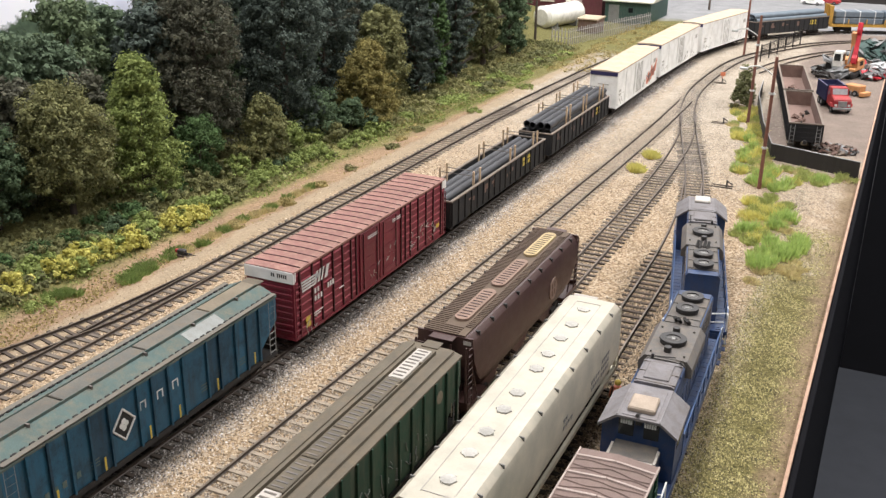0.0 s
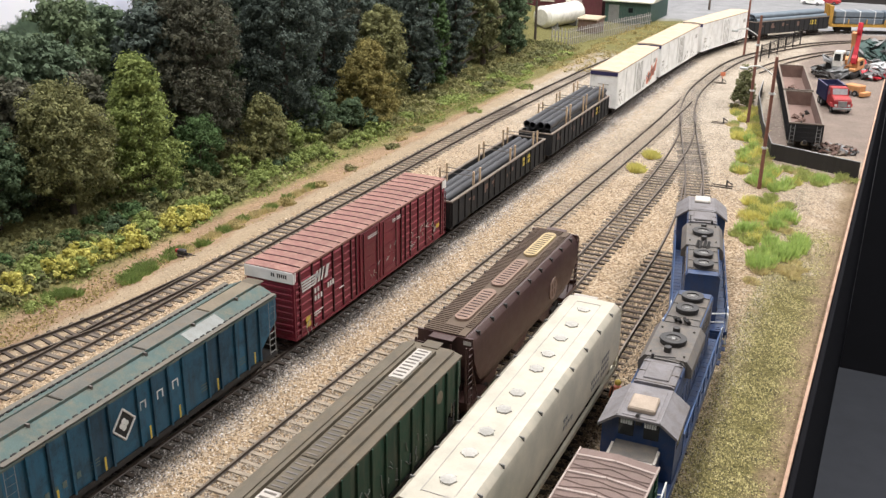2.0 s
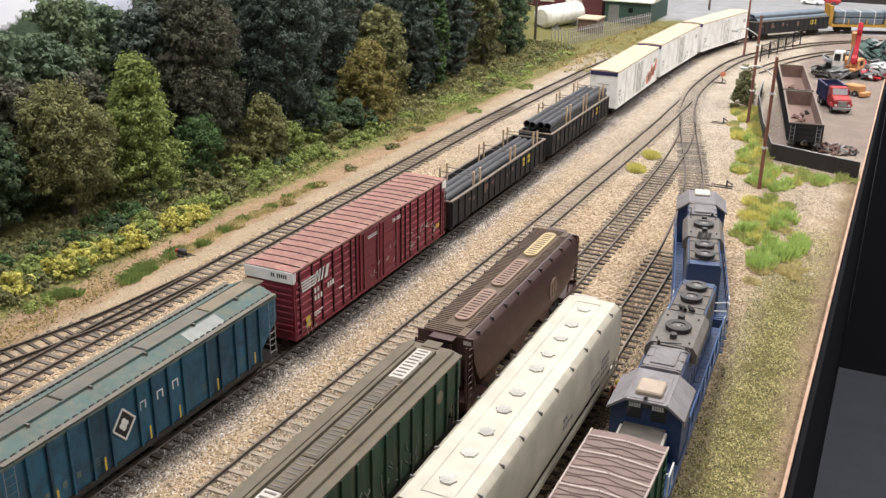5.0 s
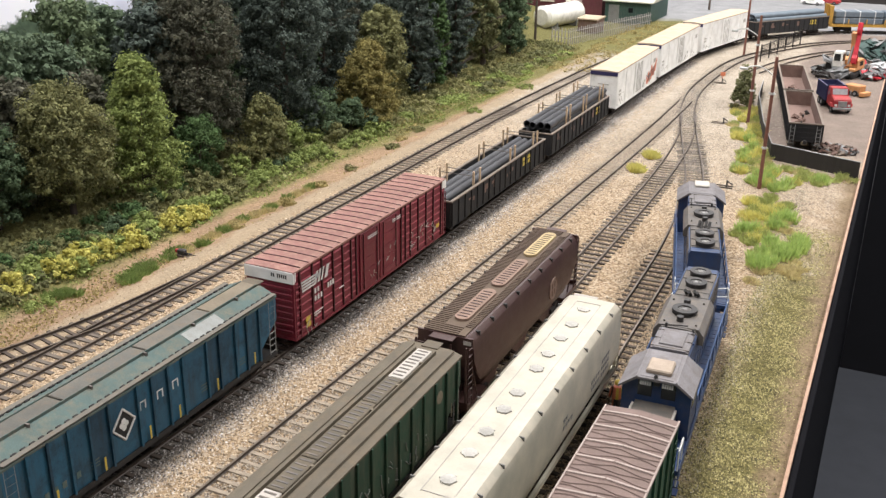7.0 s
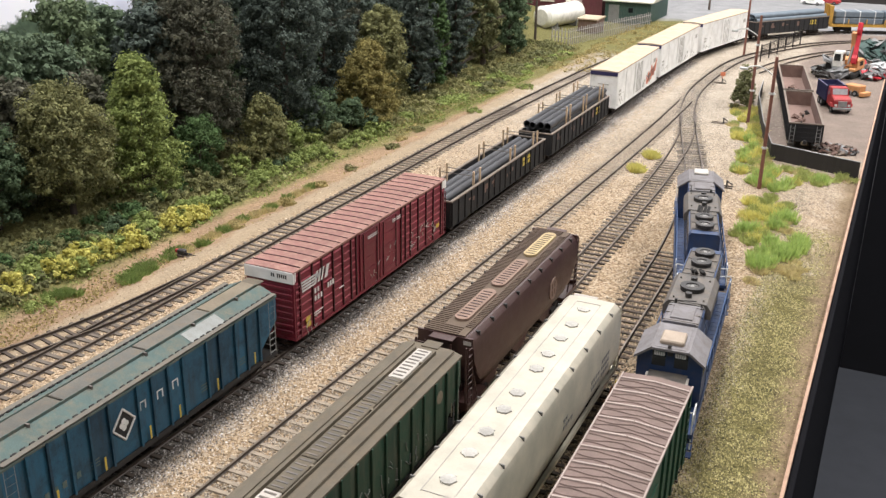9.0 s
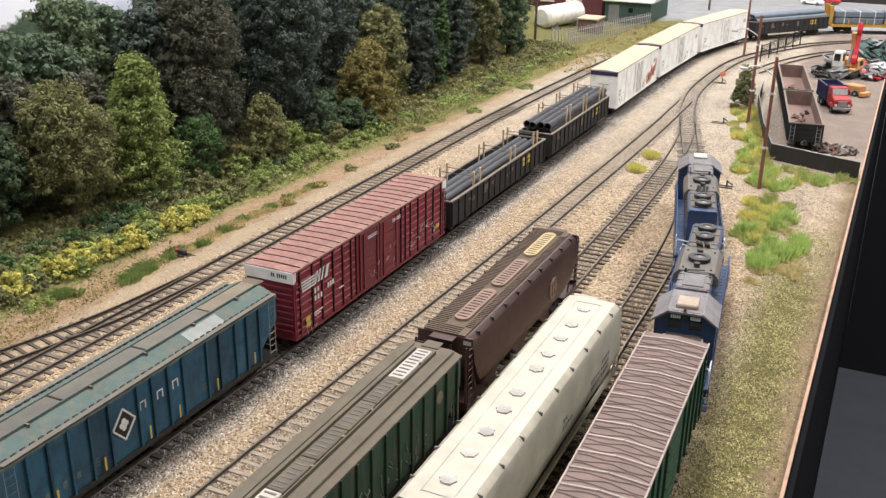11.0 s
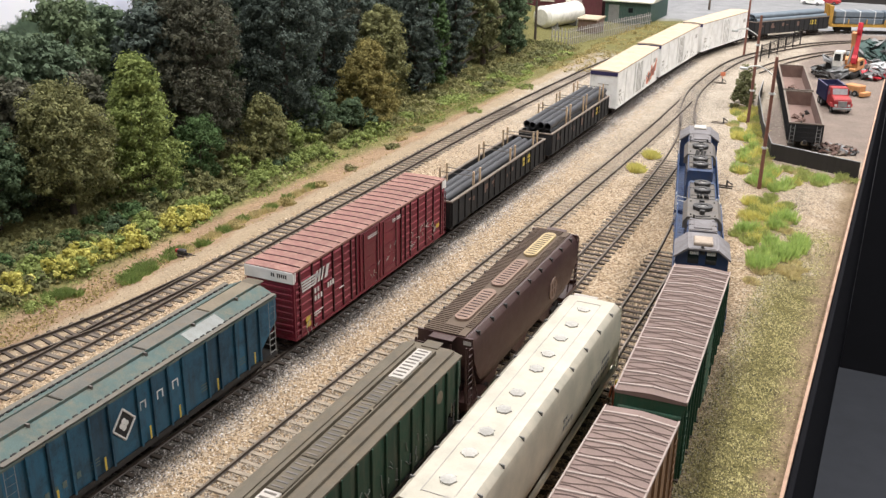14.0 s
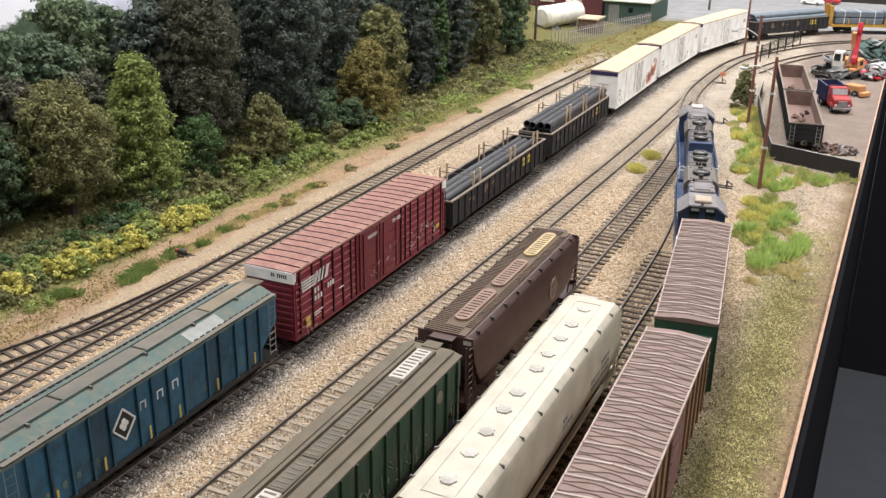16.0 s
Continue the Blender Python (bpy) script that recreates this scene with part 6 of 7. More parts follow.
FRONT = [
    ("olive-brown broadleaf tree with dense crown", -27.0, 11.0, 8.0, 9.9, LEAF_OLIVE, 1, 520, 58, 0.115, 1.4),
    ("bright green broadleaf tree with pointed crown", -26.6, 18.3, 7.0, 11.6, LEAF_BRIGHT, 2, 520, 58, 0.115, 0.6, CONE),
    ("tall dark brownish broadleaf tree", -28.5, 28.2, 8.8, 15.6, LEAF_UMBER, 3, 680, 52, 0.13, 0.6),
    ("small olive tree at the edge of the wood", -23.6, 30.7, 4.2, 6.2, LEAF_OLIVE, 4, 190, 56, 0.11, 0.4),
    ("tall dark blue-green broadleaf tree", -27.2, 39.2, 10.0, 17.0, LEAF_BLUE, 5, 800, 52, 0.14, 0.6),
    ("golden olive broadleaf tree at the wood's edge", -23.4, 49.2, 7.0, 8.7, LEAF_GOLDEN, 7, 460, 56, 0.12, 0.6, CONE),
    ("olive tree with a rounded crown", -25.8, 57.0, 7.2, 10.8, LEAF_OLIVE, 8),
    ("dark blue-green tree beside the line", -24.6, 63.2, 5.2, 14.5, LEAF_BLUE, 9),
    ("ivy-green slender tree beside the line", -23.6, 66.6, 2.6, 13.5, LEAF_IVY, 10, 260),
    ("dark blue-green tree with hanging foliage", -24.2, 73.0, 4.8, 14.4, LEAF_BLUE, 11),
    ("muted olive tree near the buildings", -24.5, 83.0, 4.8, 14.4, LEAF_OLIVEDARK, 12),
    ("deep green tree near the buildings", -24.5, 92.5, 5.2, 14.4, LEAF_DARK, 13),
    ("dark green tree with low branches", -29.0, 6.0, 5.0, 8.0, LEAF_DARK, 14, 200, 80, 0.115, 1.0),
    ("dark green shrubby tree", -25.5, 23.9, 4.4, 5.4, LEAF_IVY, 15, 150, 80, 0.1, 0.4),
    ("dark shrubby tree under tall trees", -24.5, 41.0, 5.0, 4.4, LEAF_DARK, 16, 130, 70, 0.12, 0.4),
    ("dark green shrubby tree", -28.0, 1.5, 5.5, 6.5, LEAF_DARK, 17, 150),
    ("green young tree under tall trees", -23.4, 34.2, 3.2, 2.8, LEAF_BRIGHT, 18, 80, 70, 0.12, 0.3),
    ("dark shrubby tree under tall trees", -22.8, 44.5, 3.4, 3.2, LEAF_DARK, 19, 90, 70, 0.12, 0.3),
    ("dark tree behind the end of the wood", -28.0, 101.0, 7.0, 13.5, LEAF_DARK, 23),
    ("dark tree beside the buildings", -31.5, 109.0, 7.0, 12.5, LEAF_DARK, 24),
    ("dark tree inside the wood's end", -28.5, 88.0, 7.0, 14.5, LEAF_DARK, 25),
    ("dark tree inside the wood", -28.5, 69.0, 7.0, 14.5, LEAF_BLUE, 26),
    ("dark tree inside the wood", -28.5, 78.5, 7.0, 14.5, LEAF_DARK, 27),
    ("dark tree inside the wood", -29.0, 50.0, 7.5, 15.0, LEAF_BLUE, 28),
]
for row in FRONT:
    tree(*row)

BACK = [LEAF_DARK, LEAF_BLUE, LEAF_DARK, LEAF_UMBER, LEAF_BLUE]
for i in range(24):
    y = -8 + i * 5.0
    # Below y = 28 the back row takes leaf colours with haze mixed in.
    far = (LEAF_HAZE if i % 3 else LEAF_PALE_HAZE) if y < 28 else BACK[i % 5]
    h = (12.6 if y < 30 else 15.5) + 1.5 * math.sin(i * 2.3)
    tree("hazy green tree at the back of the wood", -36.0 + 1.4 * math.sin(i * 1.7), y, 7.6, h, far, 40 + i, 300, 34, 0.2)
for i in range(9):
    y = 0 + i * 7.5
    tree("dark tree in the depth of the wood", -31.8 + 0.8 * math.sin(i * 2.1), y + 3, 6.6, (9.5 if y < 22 else 13.5) + math.sin(i * 3.0), LEAF_UMBER if y < 10 else BACK[(i + 1) % 5], 80 + i, 260, 36, 0.19)


def bush(label, x, y, r, h, material, seed, leaf=0.14, group="wayside bushes"):
    rng = np.random.default_rng(seed)
    where = []
    for k in range(int(12 + 15 * r * max(1, h))):
        a, q = rng.uniform(0, math.tau), r * math.sqrt(rng.uniform(0, 1))
        where.append(np.array((q * math.cos(a), q * math.sin(a), h * rng.uniform(0.1, 1.0) * (1 - 0.55 * (q / r) ** 2))))
    p, out = puffs(rng, where, 40, 0.27)
    p[:, 2] = np.maximum(p[:, 2], -0.05)
    t = tagged(new("bush", quads("bush", p, leaf * 0.8, rng, material, out=out)), label, "bush", group)
    t.matrix_basis = at(x, y, ground_height(x, y))


rng = random.Random(21)
for i, (x, y, r) in enumerate(((-21.6, 1.5, 0.8), (-21.4, 4.6, 0.7), (-21.3, 6.0, 1.1), (-21.6, 7.4, 1.0), (-20.6, 5.2, 0.6), (-21.2, 10.4, 0.8), (-20.9, 11.6, 1.0), (-20.4, 14.4, 1.1), (-20.7, 15.6, 0.9), (-22.2, 13.2, 0.7), (-21.2, 0.2, 0.9), (-20.9, 3.4, 1.0), (-20.3, 4.4, 0.8), (-20.6, 7.6, 0.8), (-20.2, 9.6, 0.8), (-22.4, 2.6, 0.8), (-20.0, 16.8, 0.7))):
    bush("yellow flowering bush beside the dirt path" if i % 3 else "lime green bush beside the dirt path", x, y, r * 1.2, 1.25, LEAF_YELLOW if i % 3 else LEAF_LIME, 200 + i)
for i in range(58):
    y = -1 + i * 1.75 + rng.uniform(-0.8, 0.8)
    x = -21.4 + 2.4 * min(1, max(0, (y - 40) / 50)) + rng.uniform(-0.7, 0.9)
    m = rng.choice((LEAF_LIME, LEAF_LIME, LEAF_BRIGHT, LEAF_BRIGHT, LEAF_OLIVE) if y > 17 else (LEAF_BRIGHT, LEAF_OLIVEDARK, LEAF_OLIVE, LEAF_LIME))
    bush("leafy green bush at the foot of the wood", x, y, rng.uniform(0.6, 1.2), rng.uniform(0.7, 1.3) * (1 if y < 48 else 0.5), m if y < 48 else rng.choice((LEAF_OLIVE, LEAF_TURF, LEAF_LIME)), 230 + i)
for i in range(40):
    y = -2 + i * 2.7 + rng.uniform(-1, 1)
    x = -23.2 + rng.uniform(-1.5, 0.8) + 1.6 * min(1, max(0, (y - 40) / 50))
    bush("olive undergrowth bush below the trees" if y < 20 else "deep green undergrowth bush below the trees", x, y, rng.uniform(0.9, 1.6), rng.uniform(1.0, 2.0) * (0.6 if y < 20 else 1 if y < 48 else 0.6), rng.choice((LEAF_DARK, LEAF_OLIVEDARK, LEAF_IVY, LEAF_OLIVE)) if y < 20 else rng.choice((LEAF_DARK, LEAF_OLIVE, LEAF_OLIVE, LEAF_BRIGHT)) if y < 50 else rng.choice((LEAF_OLIVE, LEAF_TURF)), 300 + i, 0.16)
for i in range(16):
    bush("green bush on the bank near the buildings", -18.6 + rng.uniform(-3, 1.2), 70 + i * 2.3, rng.uniform(0.7, 1.4), rng.uniform(0.35, 0.8), rng.choice((LEAF_LIME, LEAF_OLIVEDARK, LEAF_OLIVE)), 360 + i, 0.18)
for i, (x, y, r, m) in enumerate(((-16.4, 4.9, 0.7, LEAF_LIME), (-17.0, 7.4, 0.7, LEAF_OLIVE), (-18.4, -0.6, 0.9, LEAF_LIME), (-14.7, 57.9, 0.9, LEAF_BRIGHT), (-14.2, 72.4, 1.1, LEAF_BRIGHT), (-17.4, 49.0, 0.9, LEAF_OLIVE), (-16.2, 41.5, 0.7, LEAF_OLIVE),
                                  (-15.6, 27.5, 0.5, LEAF_STRAW), (-15.3, 22, 0.5, LEAF_STRAW), (-16, 33, 0.5, LEAF_OLIVE), (-15.8, 16, 0.5, LEAF_STRAW), (-17.2, 45, 0.5, LEAF_STRAW))):
    bush("low scrub tuft on the bare earth", x, y, r, 0.45, m, 400 + i, 0.09)
WEED_SPOTS = []
for x, y in ((7.2, 44.0), (7.3, 49.0)):
    for k in range(7):
        WEED_SPOTS.append((x + 0.45 * math.cos(k * 2.4) * (k % 3) / 2, y + 0.5 * math.sin(k * 2.4) * (k % 3) / 2, k))
bush("tall ivy-green bush beside the light pole", 11.5, 73.6, 1.1, 5.0, LEAF_OLIVEDARK, 500, 0.14)
bush("tall ivy-green bush beside the light pole", 11.3, 77.0, 1.1, 4.4, LEAF_OLIVEDARK, 501, 0.14)


def weeds(name, label, count, region, size, material, seed, power=1.0):
    """Low growth, too thick to count."""
    g = np.random.default_rng(seed)
    x0, x1, y0, y1 = region
    p = np.stack([g.uniform(x0, x1, count), y0 + (y1 - y0) * g.uniform(0, 1, count) ** power, np.zeros(count)], 1)
    keep = np.array([noise.noise(Vector((a * 0.5, b * 0.35, seed))) > -0.12 for a, b, _ in p])
    p = p[keep]
    p[:, 2] = [ground_height(a, b) + abs(z) for (a, b, _), z in zip(p, g.normal(0, 0.14, len(p)))]
    tagged(new(name, quads(name, p, size, g, material)), label, "undergrowth", kind="stuff")


weeds("undergrowth", "low olive undergrowth under the trees", 30000, (-34, -19.6, -6, 105), 0.2, LEAF_OLIVE, 3)
weeds("weeds", "lime green weeds along the wood's edge", 9000, (-22.5, -18.8, -4, 100), 0.13, LEAF_LIME, 4)
weeds("dry_grass", "thin straw coloured grass on the earth bank", 2200, (-19.5, -14.6, -6, 90), 0.07, LEAF_STRAW, 5, 1.4)
weeds("meadow", "olive-brown low growth at the edge of the wood", 22000, (-27, -20.6, -3, 22), 0.13, LEAF_TURF, 12)
weeds("bank_grass", "olive and straw coloured grass on the near bank", 2600, (-20.5, -15.6, -9, 9), 0.09, LEAF_STRAW, 15)
weeds("bank_weeds", "thin green weeds on the near bank", 700, (-19.5, -15.8, -9, 12), 0.09, LEAF_OLIVE, 17)
for i in range(16):
    y = -3 + i * 1.5 + rng.uniform(-0.6, 0.6)
    bush("dark green bush in the shade of the wood", -24.2 + rng.uniform(-0.7, 0.6), y, rng.uniform(0.7, 1.1), rng.uniform(0.6, 1.2), LEAF_IVY if i % 2 else LEAF_OLIVEDARK, 700 + i, 0.13)
weeds("line_weeds", "lime and olive weeds on the bank by the line", 6000, (-20.0, -16.6, 52, 100), 0.1, LEAF_LIME, 8)
weeds("bank_turf", "rough olive turf on the bank below the trees", 26000, (-25, -18.0, 46, 108), 0.1, LEAF_TURF, 9)
weeds("bank_turf", "rough straw coloured turf on the bank below the trees", 8000, (-24, -17.6, 46, 108), 0.09, LEAF_STRAW, 11)
weeds("bank_grass", "olive rough grass on the bank by the fence", 9000, (-17, -8.5, 84, 135), 0.11, LEAF_STRAW, 6)


def blades(name, n, r, h, seed, material):
    g = random.Random(seed)
    v, f = [], []
    for i in range(n):
        a, q = g.uniform(0, math.tau), r * math.sqrt(g.random())
        x, y = q * math.cos(a), q * math.sin(a)
        hh = h * g.uniform(0.5, 1.1) * (1 - 0.4 * q / r)
        d, w = g.uniform(0, math.tau), 0.03
        lx, ly = g.gauss(0, 0.16) + x * 0.2, g.gauss(0, 0.16) + y * 0.2
        k = len(v)
        v += [(x - w * math.cos(d), y - w * math.sin(d), -0.1), (x + w * math.cos(d), y + w * math.sin(d), -0.1), (x + lx * 0.4, y + ly * 0.4, hh * 0.6), (x + lx, y + ly, hh)]
        f += [(k, k + 1, k + 2), (k + 1, k + 3, k + 2)]
    me = bpy.data.meshes.new(name)
    me.from_pydata([(a * K, b * K, c * K) for a, b, c in v], [], f)
    me.materials.append(material)
    return me


TUFT_GREEN = leafy("grass_green", (0.36, 0.47, 0.13), (0.64, 0.80, 0.32), 0.5, 0.6)
TUFT_GOLD = leafy("grass_golden", (0.64, 0.60, 0.16), (0.86, 0.80, 0.38), 0.5, 0.5)
TUFT_STRAW = leafy("grass_straw", (0.52, 0.43, 0.22), (0.8, 0.7, 0.42), 0.5, 0.5)
TUFT_LIGHT = leafy("grass_pale_green", (0.34, 0.38, 0.12), (0.56, 0.60, 0.27), 0.5, 0.45)
TUFT_DEEP = leafy("grass_deep_green", (0.15, 0.21, 0.06), (0.38, 0.48, 0.18), 0.5, 0.55)
KINDS = {"d": ([blades("grass_tuft", 190, 0.5, 0.7, 640 + k, TUFT_DEEP) for k in range(2)], "deep green grass tuft on the bare earth"),
         "g": ([blades("grass_tuft", 130, 0.5, 1.3, 600 + k, TUFT_GREEN) for k in range(3)], "bright green grass tuft by the lead track"),
         "y": ([blades("grass_tuft", 190, 0.5, 0.95, 610 + k, TUFT_GOLD) for k in range(3)], "golden yellow grass tuft by the light pole"),
         "l": ([blades("grass_tuft", 170, 0.5, 0.7, 630 + k, TUFT_LIGHT) for k in range(2)], "pale green grass tuft along the yard wall"),
         "s": ([blades("grass_tuft", 160, 0.5, 0.5, 620 + k, TUFT_STRAW) for k in range(2)], "dry straw coloured grass tuft")}


def tuft(kind, x, y, turn):
    meshes, label = KINDS[kind]
    o = tagged(new("grass_tuft", meshes[int(turn) % len(meshes)]), label, "grass", "grass tufts")
    o.matrix_basis = at(x, y, ground_height(x, y), 0, 0, turn)


for x, y in ((18.3, 31.3), (19.3, 32.0), (20.7, 35.6), (21.2, 36.3), (22.7, 30.1), (22.2, 28.6), (21.6, 28.1), (20.6, 24.9), (20.2, 25.9), (21.0, 25.7), (22.5, 31.7), (20.5, 33.8), (18.7, 32.0), (21.1, 29.7), (20.3, 27.7)):
    for k in range(3):
        tuft(rng.choice("gggsl"), x + rng.uniform(-0.35, 0.35), y + rng.uniform(-0.5, 0.5), rng.uniform(0, 360))
for x, y in ((18.6, 37.2), (19.5, 36.6), (18.5, 35.4), (18.2, 39.3), (20.0, 31.7), (19.3, 29.8), (19.3, 35.1), (20.0, 36.9)):
    for k in range(3):
        tuft(rng.choice("yyyl"), x + rng.uniform(-0.35, 0.35), y + rng.uniform(-0.5, 0.5), rng.uniform(0, 360))
for x, y in ((21.3, 33.1), (21.4, 30.5), (22.4, 26.0), (22.9, 26.6), (19.6, 33.8), (21.8, 25.5), (17.9, 35.3)):
    for k in range(2):
        tuft("s", x + rng.uniform(-0.35, 0.35), y + rng.uniform(-0.5, 0.5), rng.uniform(0, 360))
for x, y in ((19.5, 41.1), (20.6, 39.0), (19.0, 43.7), (19.6, 44.6), (20.1, 45.4), (19.3, 39.6), (20.2, 38.0), (20.6, 46.3), (21.2, 47.8), (21.9, 48.2), (22.4, 47.9)):
    for k in range(2):
        tuft(rng.choice("lllgy"), x + rng.uniform(-0.35, 0.35), y + rng.uniform(-0.5, 0.5), rng.uniform(0, 360))
for x, y in ((15.5, 48.0), (16.3, 48.8), (17.5, 44.9), (18.6, 45.5), (15.4, 52.0), (16.6, 51.3), (18.5, 48.3), (14.9, 54.0), (15.5, 56.6), (14.5, 59.6), (14.7, 62.2), (18.1, 44.7), (17.6, 47.5)):
    for k in range(3):
        tuft(rng.choice("ylslg"), x + rng.uniform(-0.35, 0.35), y + rng.uniform(-0.5, 0.5), rng.uniform(0, 360))
for i in range(14):
    tuft("l" if i % 3 else "s", 18.6 + i * 0.5, 50.0 + rng.uniform(-0.5, 0.5), rng.uniform(0, 360))
for x, y in ((11.6, 70.3), (11.1, 74.7), (12.3, 64.9), (13.2, 61.4), (12.7, 68.0), (13.7, 59.3), (12.2, 72.0), (12.9, 63.4)):
    for k in range(2):
        tuft(rng.choice("ysl"), x + rng.uniform(-0.4, 0.4), y + rng.uniform(-0.8, 0.8), rng.uniform(0, 360))
for x, y in ((-16.1, 5.4), (-16.4, 6.2), (-16.9, 7.2), (-16.0, 4.6), (-18.8, 1.0), (-18.4, 1.8), (-16.9, 10.2)):
    for k in range(3):
        tuft("d", x + rng.uniform(-0.4, 0.4), y + rng.uniform(-0.4, 0.4), rng.uniform(0, 360))
for i in range(26):
    tuft("s" if i % 4 else "d", -16.3 + rng.uniform(-0.5, 0.5), 9.0 + i * 0.75, rng.uniform(0, 360))
for x, y, k in WEED_SPOTS:
    tuft("y" if k % 3 else "s", x, y, k * 51.0)
for i in range(64):
    f = rng.random()
    tuft(rng.choice("slyss"), 12.7 + 4.7 * f + rng.gauss(0, 0.45) + (0.3 if f > 0.7 else 0), 73.5 - 25.5 * f, rng.uniform(0, 360))
for x, y in ((21.0, 24.4), (21.8, 25.6), (22.6, 27.6), (20.6, 22.4), (22.9, 25.0)):
    tuft("s", x, y, rng.uniform(0, 360))


# ---- scrap yard and roadside things ----
def open_gondola(m, label):
    c = thing("gondola", label, "freight car", "open gondolas in the yard", m)
    L, hw, h = 7.7, 1.5, 2.5
    bm = B()
    block(bm, -hw, hw, -L, L, 0.9, 1.05)
    for s in (-1, 1):
        block(bm, s * hw - 0.05, s * hw + 0.05, -L, L, 0.8, h)
        block(bm, -hw, hw, s * L - 0.06, s * L + 0.06, 0.8, h)
    part("body", bm, M_GONDOLA, c)
    bm = B()
    block(bm, -hw + 0.06, hw - 0.06, -L + 0.07, L - 0.07, 1.05, 1.08)
    for s in (-1, 1):
        block(bm, s * (hw - 0.07) - 0.015, s * (hw - 0.07) + 0.015, -L + 0.07, L - 0.07, 1.08, h - 0.02)
        block(bm, -hw + 0.09, hw - 0.09, s * (L - 0.08) - 0.015, s * (L - 0.08) + 0.015, 1.08, h - 0.02)
    part("lining", bm, M_RUST, c, "rusty brown inside")
    bm = B()
    for s in (-1, 1):
        block(bm, s * hw - 0.09, s * hw + 0.1, -L - 0.06, L + 0.06, h, h + 0.11)
        block(bm, -hw + 0.1, hw - 0.1, s * L - 0.08, s * L + 0.08, h, h + 0.11)
    pieces("top_rail", bm, M_GONRIM, c)
    bm = B()
    block(bm, -0.05, 0.05, -0.09, 0.09, 0.85, h)
    rib = mesh_of("side_rib", bm, M_GONDOLA)
    for s in (-1, 1):
        for i in range(14):
            again("side_rib", rib, c, s * (hw + 0.08), -L + 0.2 + i * (2 * L - 0.4) / 13, 0)
    bm = B()
    for k in range(5):
        block(bm, -0.9 + k * 0.28, -0.75 + k * 0.28, -L - 0.075, -L - 0.062, 1.35, 1.5)
    block(bm, 0.55, 1.2, -L - 0.075, -L - 0.062, 2.0, 2.12)
    part("lettering", bm, M_STEEL, c)
    for s in (-1, 1):
        bm = B()
        for z in (1.15, 1.62, 2.1):
            block(bm, -hw + 0.05, hw - 0.05, min(s * L, s * (L + 0.1)), max(s * L, s * (L + 0.1)), z, z + 0.09)
        pieces("end_ridge", bm, M_GONDOLA, c)
        for x in (-hw + 0.3, hw - 0.3):
            bm = B()
            ladder_bm(bm, x, s * (L + 0.13), 0.5, h - 0.1, 0.4, "x")
            part("ladder", bm, M_STEEL, c)
        bm = B()
        block(bm, -0.28, 0.28, min(s * L, s * (L + 0.5)), max(s * L, s * (L + 0.5)), 0.55, 0.85, 0.05)
        part("draft_gear", bm, M_HATCH, c, "tan dusty coupler pocket")
    running_gear(c, 5.2, L)
    return c


open_gondola(PATH_Y.chord(PATH_Y.length - 9.4, 5.2), "open black gondola with rusty inside behind the fence")
open_gondola(PATH_Y.chord(PATH_Y.length - 25.6, 5.2), "second open gondola with scrap on its rusty floor")


def scrap_pile(label, x, y, rx, ry, h, n, mats, seed, size=0.6, z=None):
    t = thing("scrap_pile", label, "scrap", "scrap heaps", at(x, y, ground_height(x, y) if z is None else z))
    g = random.Random(seed)
    for i in range(n):
        a, q = g.uniform(0, math.tau), math.sqrt(g.random())
        bm = B()
        s = size * g.uniform(0.5, 1.5)
        block(bm, -s, s, -s * g.uniform(0.2, 0.8), s * 0.5, -0.06, g.uniform(0.04, 0.3), 0.02)
        for v in bm.verts:
            v.co += Vector((g.uniform(-0.1, 0.1), g.uniform(-0.1, 0.1), g.uniform(-0.1, 0.1))) * s
        bmesh.ops.rotate(bm, verts=bm.verts, cent=(0, 0, 0), matrix=Euler((g.uniform(-0.7, 0.7), g.uniform(-0.7, 0.7), g.uniform(0, 6))).to_matrix())
        bmesh.ops.translate(bm, verts=bm.verts, vec=(rx * q * math.cos(a), ry * q * math.sin(a), h * (1 - q * q) * g.uniform(0.4, 1) + 0.12))
        part("scrap_piece", bm, g.choice(mats), t)


scrap_pile("heap of grey and rusty scrap beside the fence", 22.6, 59.4, 2.3, 1.5, 0.4, 110, (M_SCRAP, M_RUST, M_RUST, M_GONRIM, M_FENCE), 1, 0.25)
scrap_pile("big heap of grey sheet scrap", 19.0, 99.5, 2.0, 3.0, 2.2, 46, (M_SCRAP, M_SCRAP, M_FENCE), 2, 0.9)
scrap_pile("heap of pale sheet metal scrap", 24.0, 103.0, 1.6, 4.5, 1.5, 60, (M_SCRAPPALE, M_SCRAPPALE, M_SCRAP, M_CRANERED), 3, 0.8)
scrap_pile("pile of dark green steel beams", 24.0, 116.0, 3.0, 5.0, 2.2, 60, (M_SCRAPDARK, M_SCRAPDARK, M_SCRAP), 4, 1.3)
scrap_pile("scrap lying on the floor of the gondola", 16.1, 80.0, 0.7, 2.0, 0.1, 14, (M_FENCE, M_RUST), 5, 0.3, 1.02)
scrap_pile("few rusty scraps on the floor of the gondola", 18.7, 65.5, 0.7, 3.5, 0.05, 14, (M_FENCE, M_RUST), 6, 0.25, 1.02)


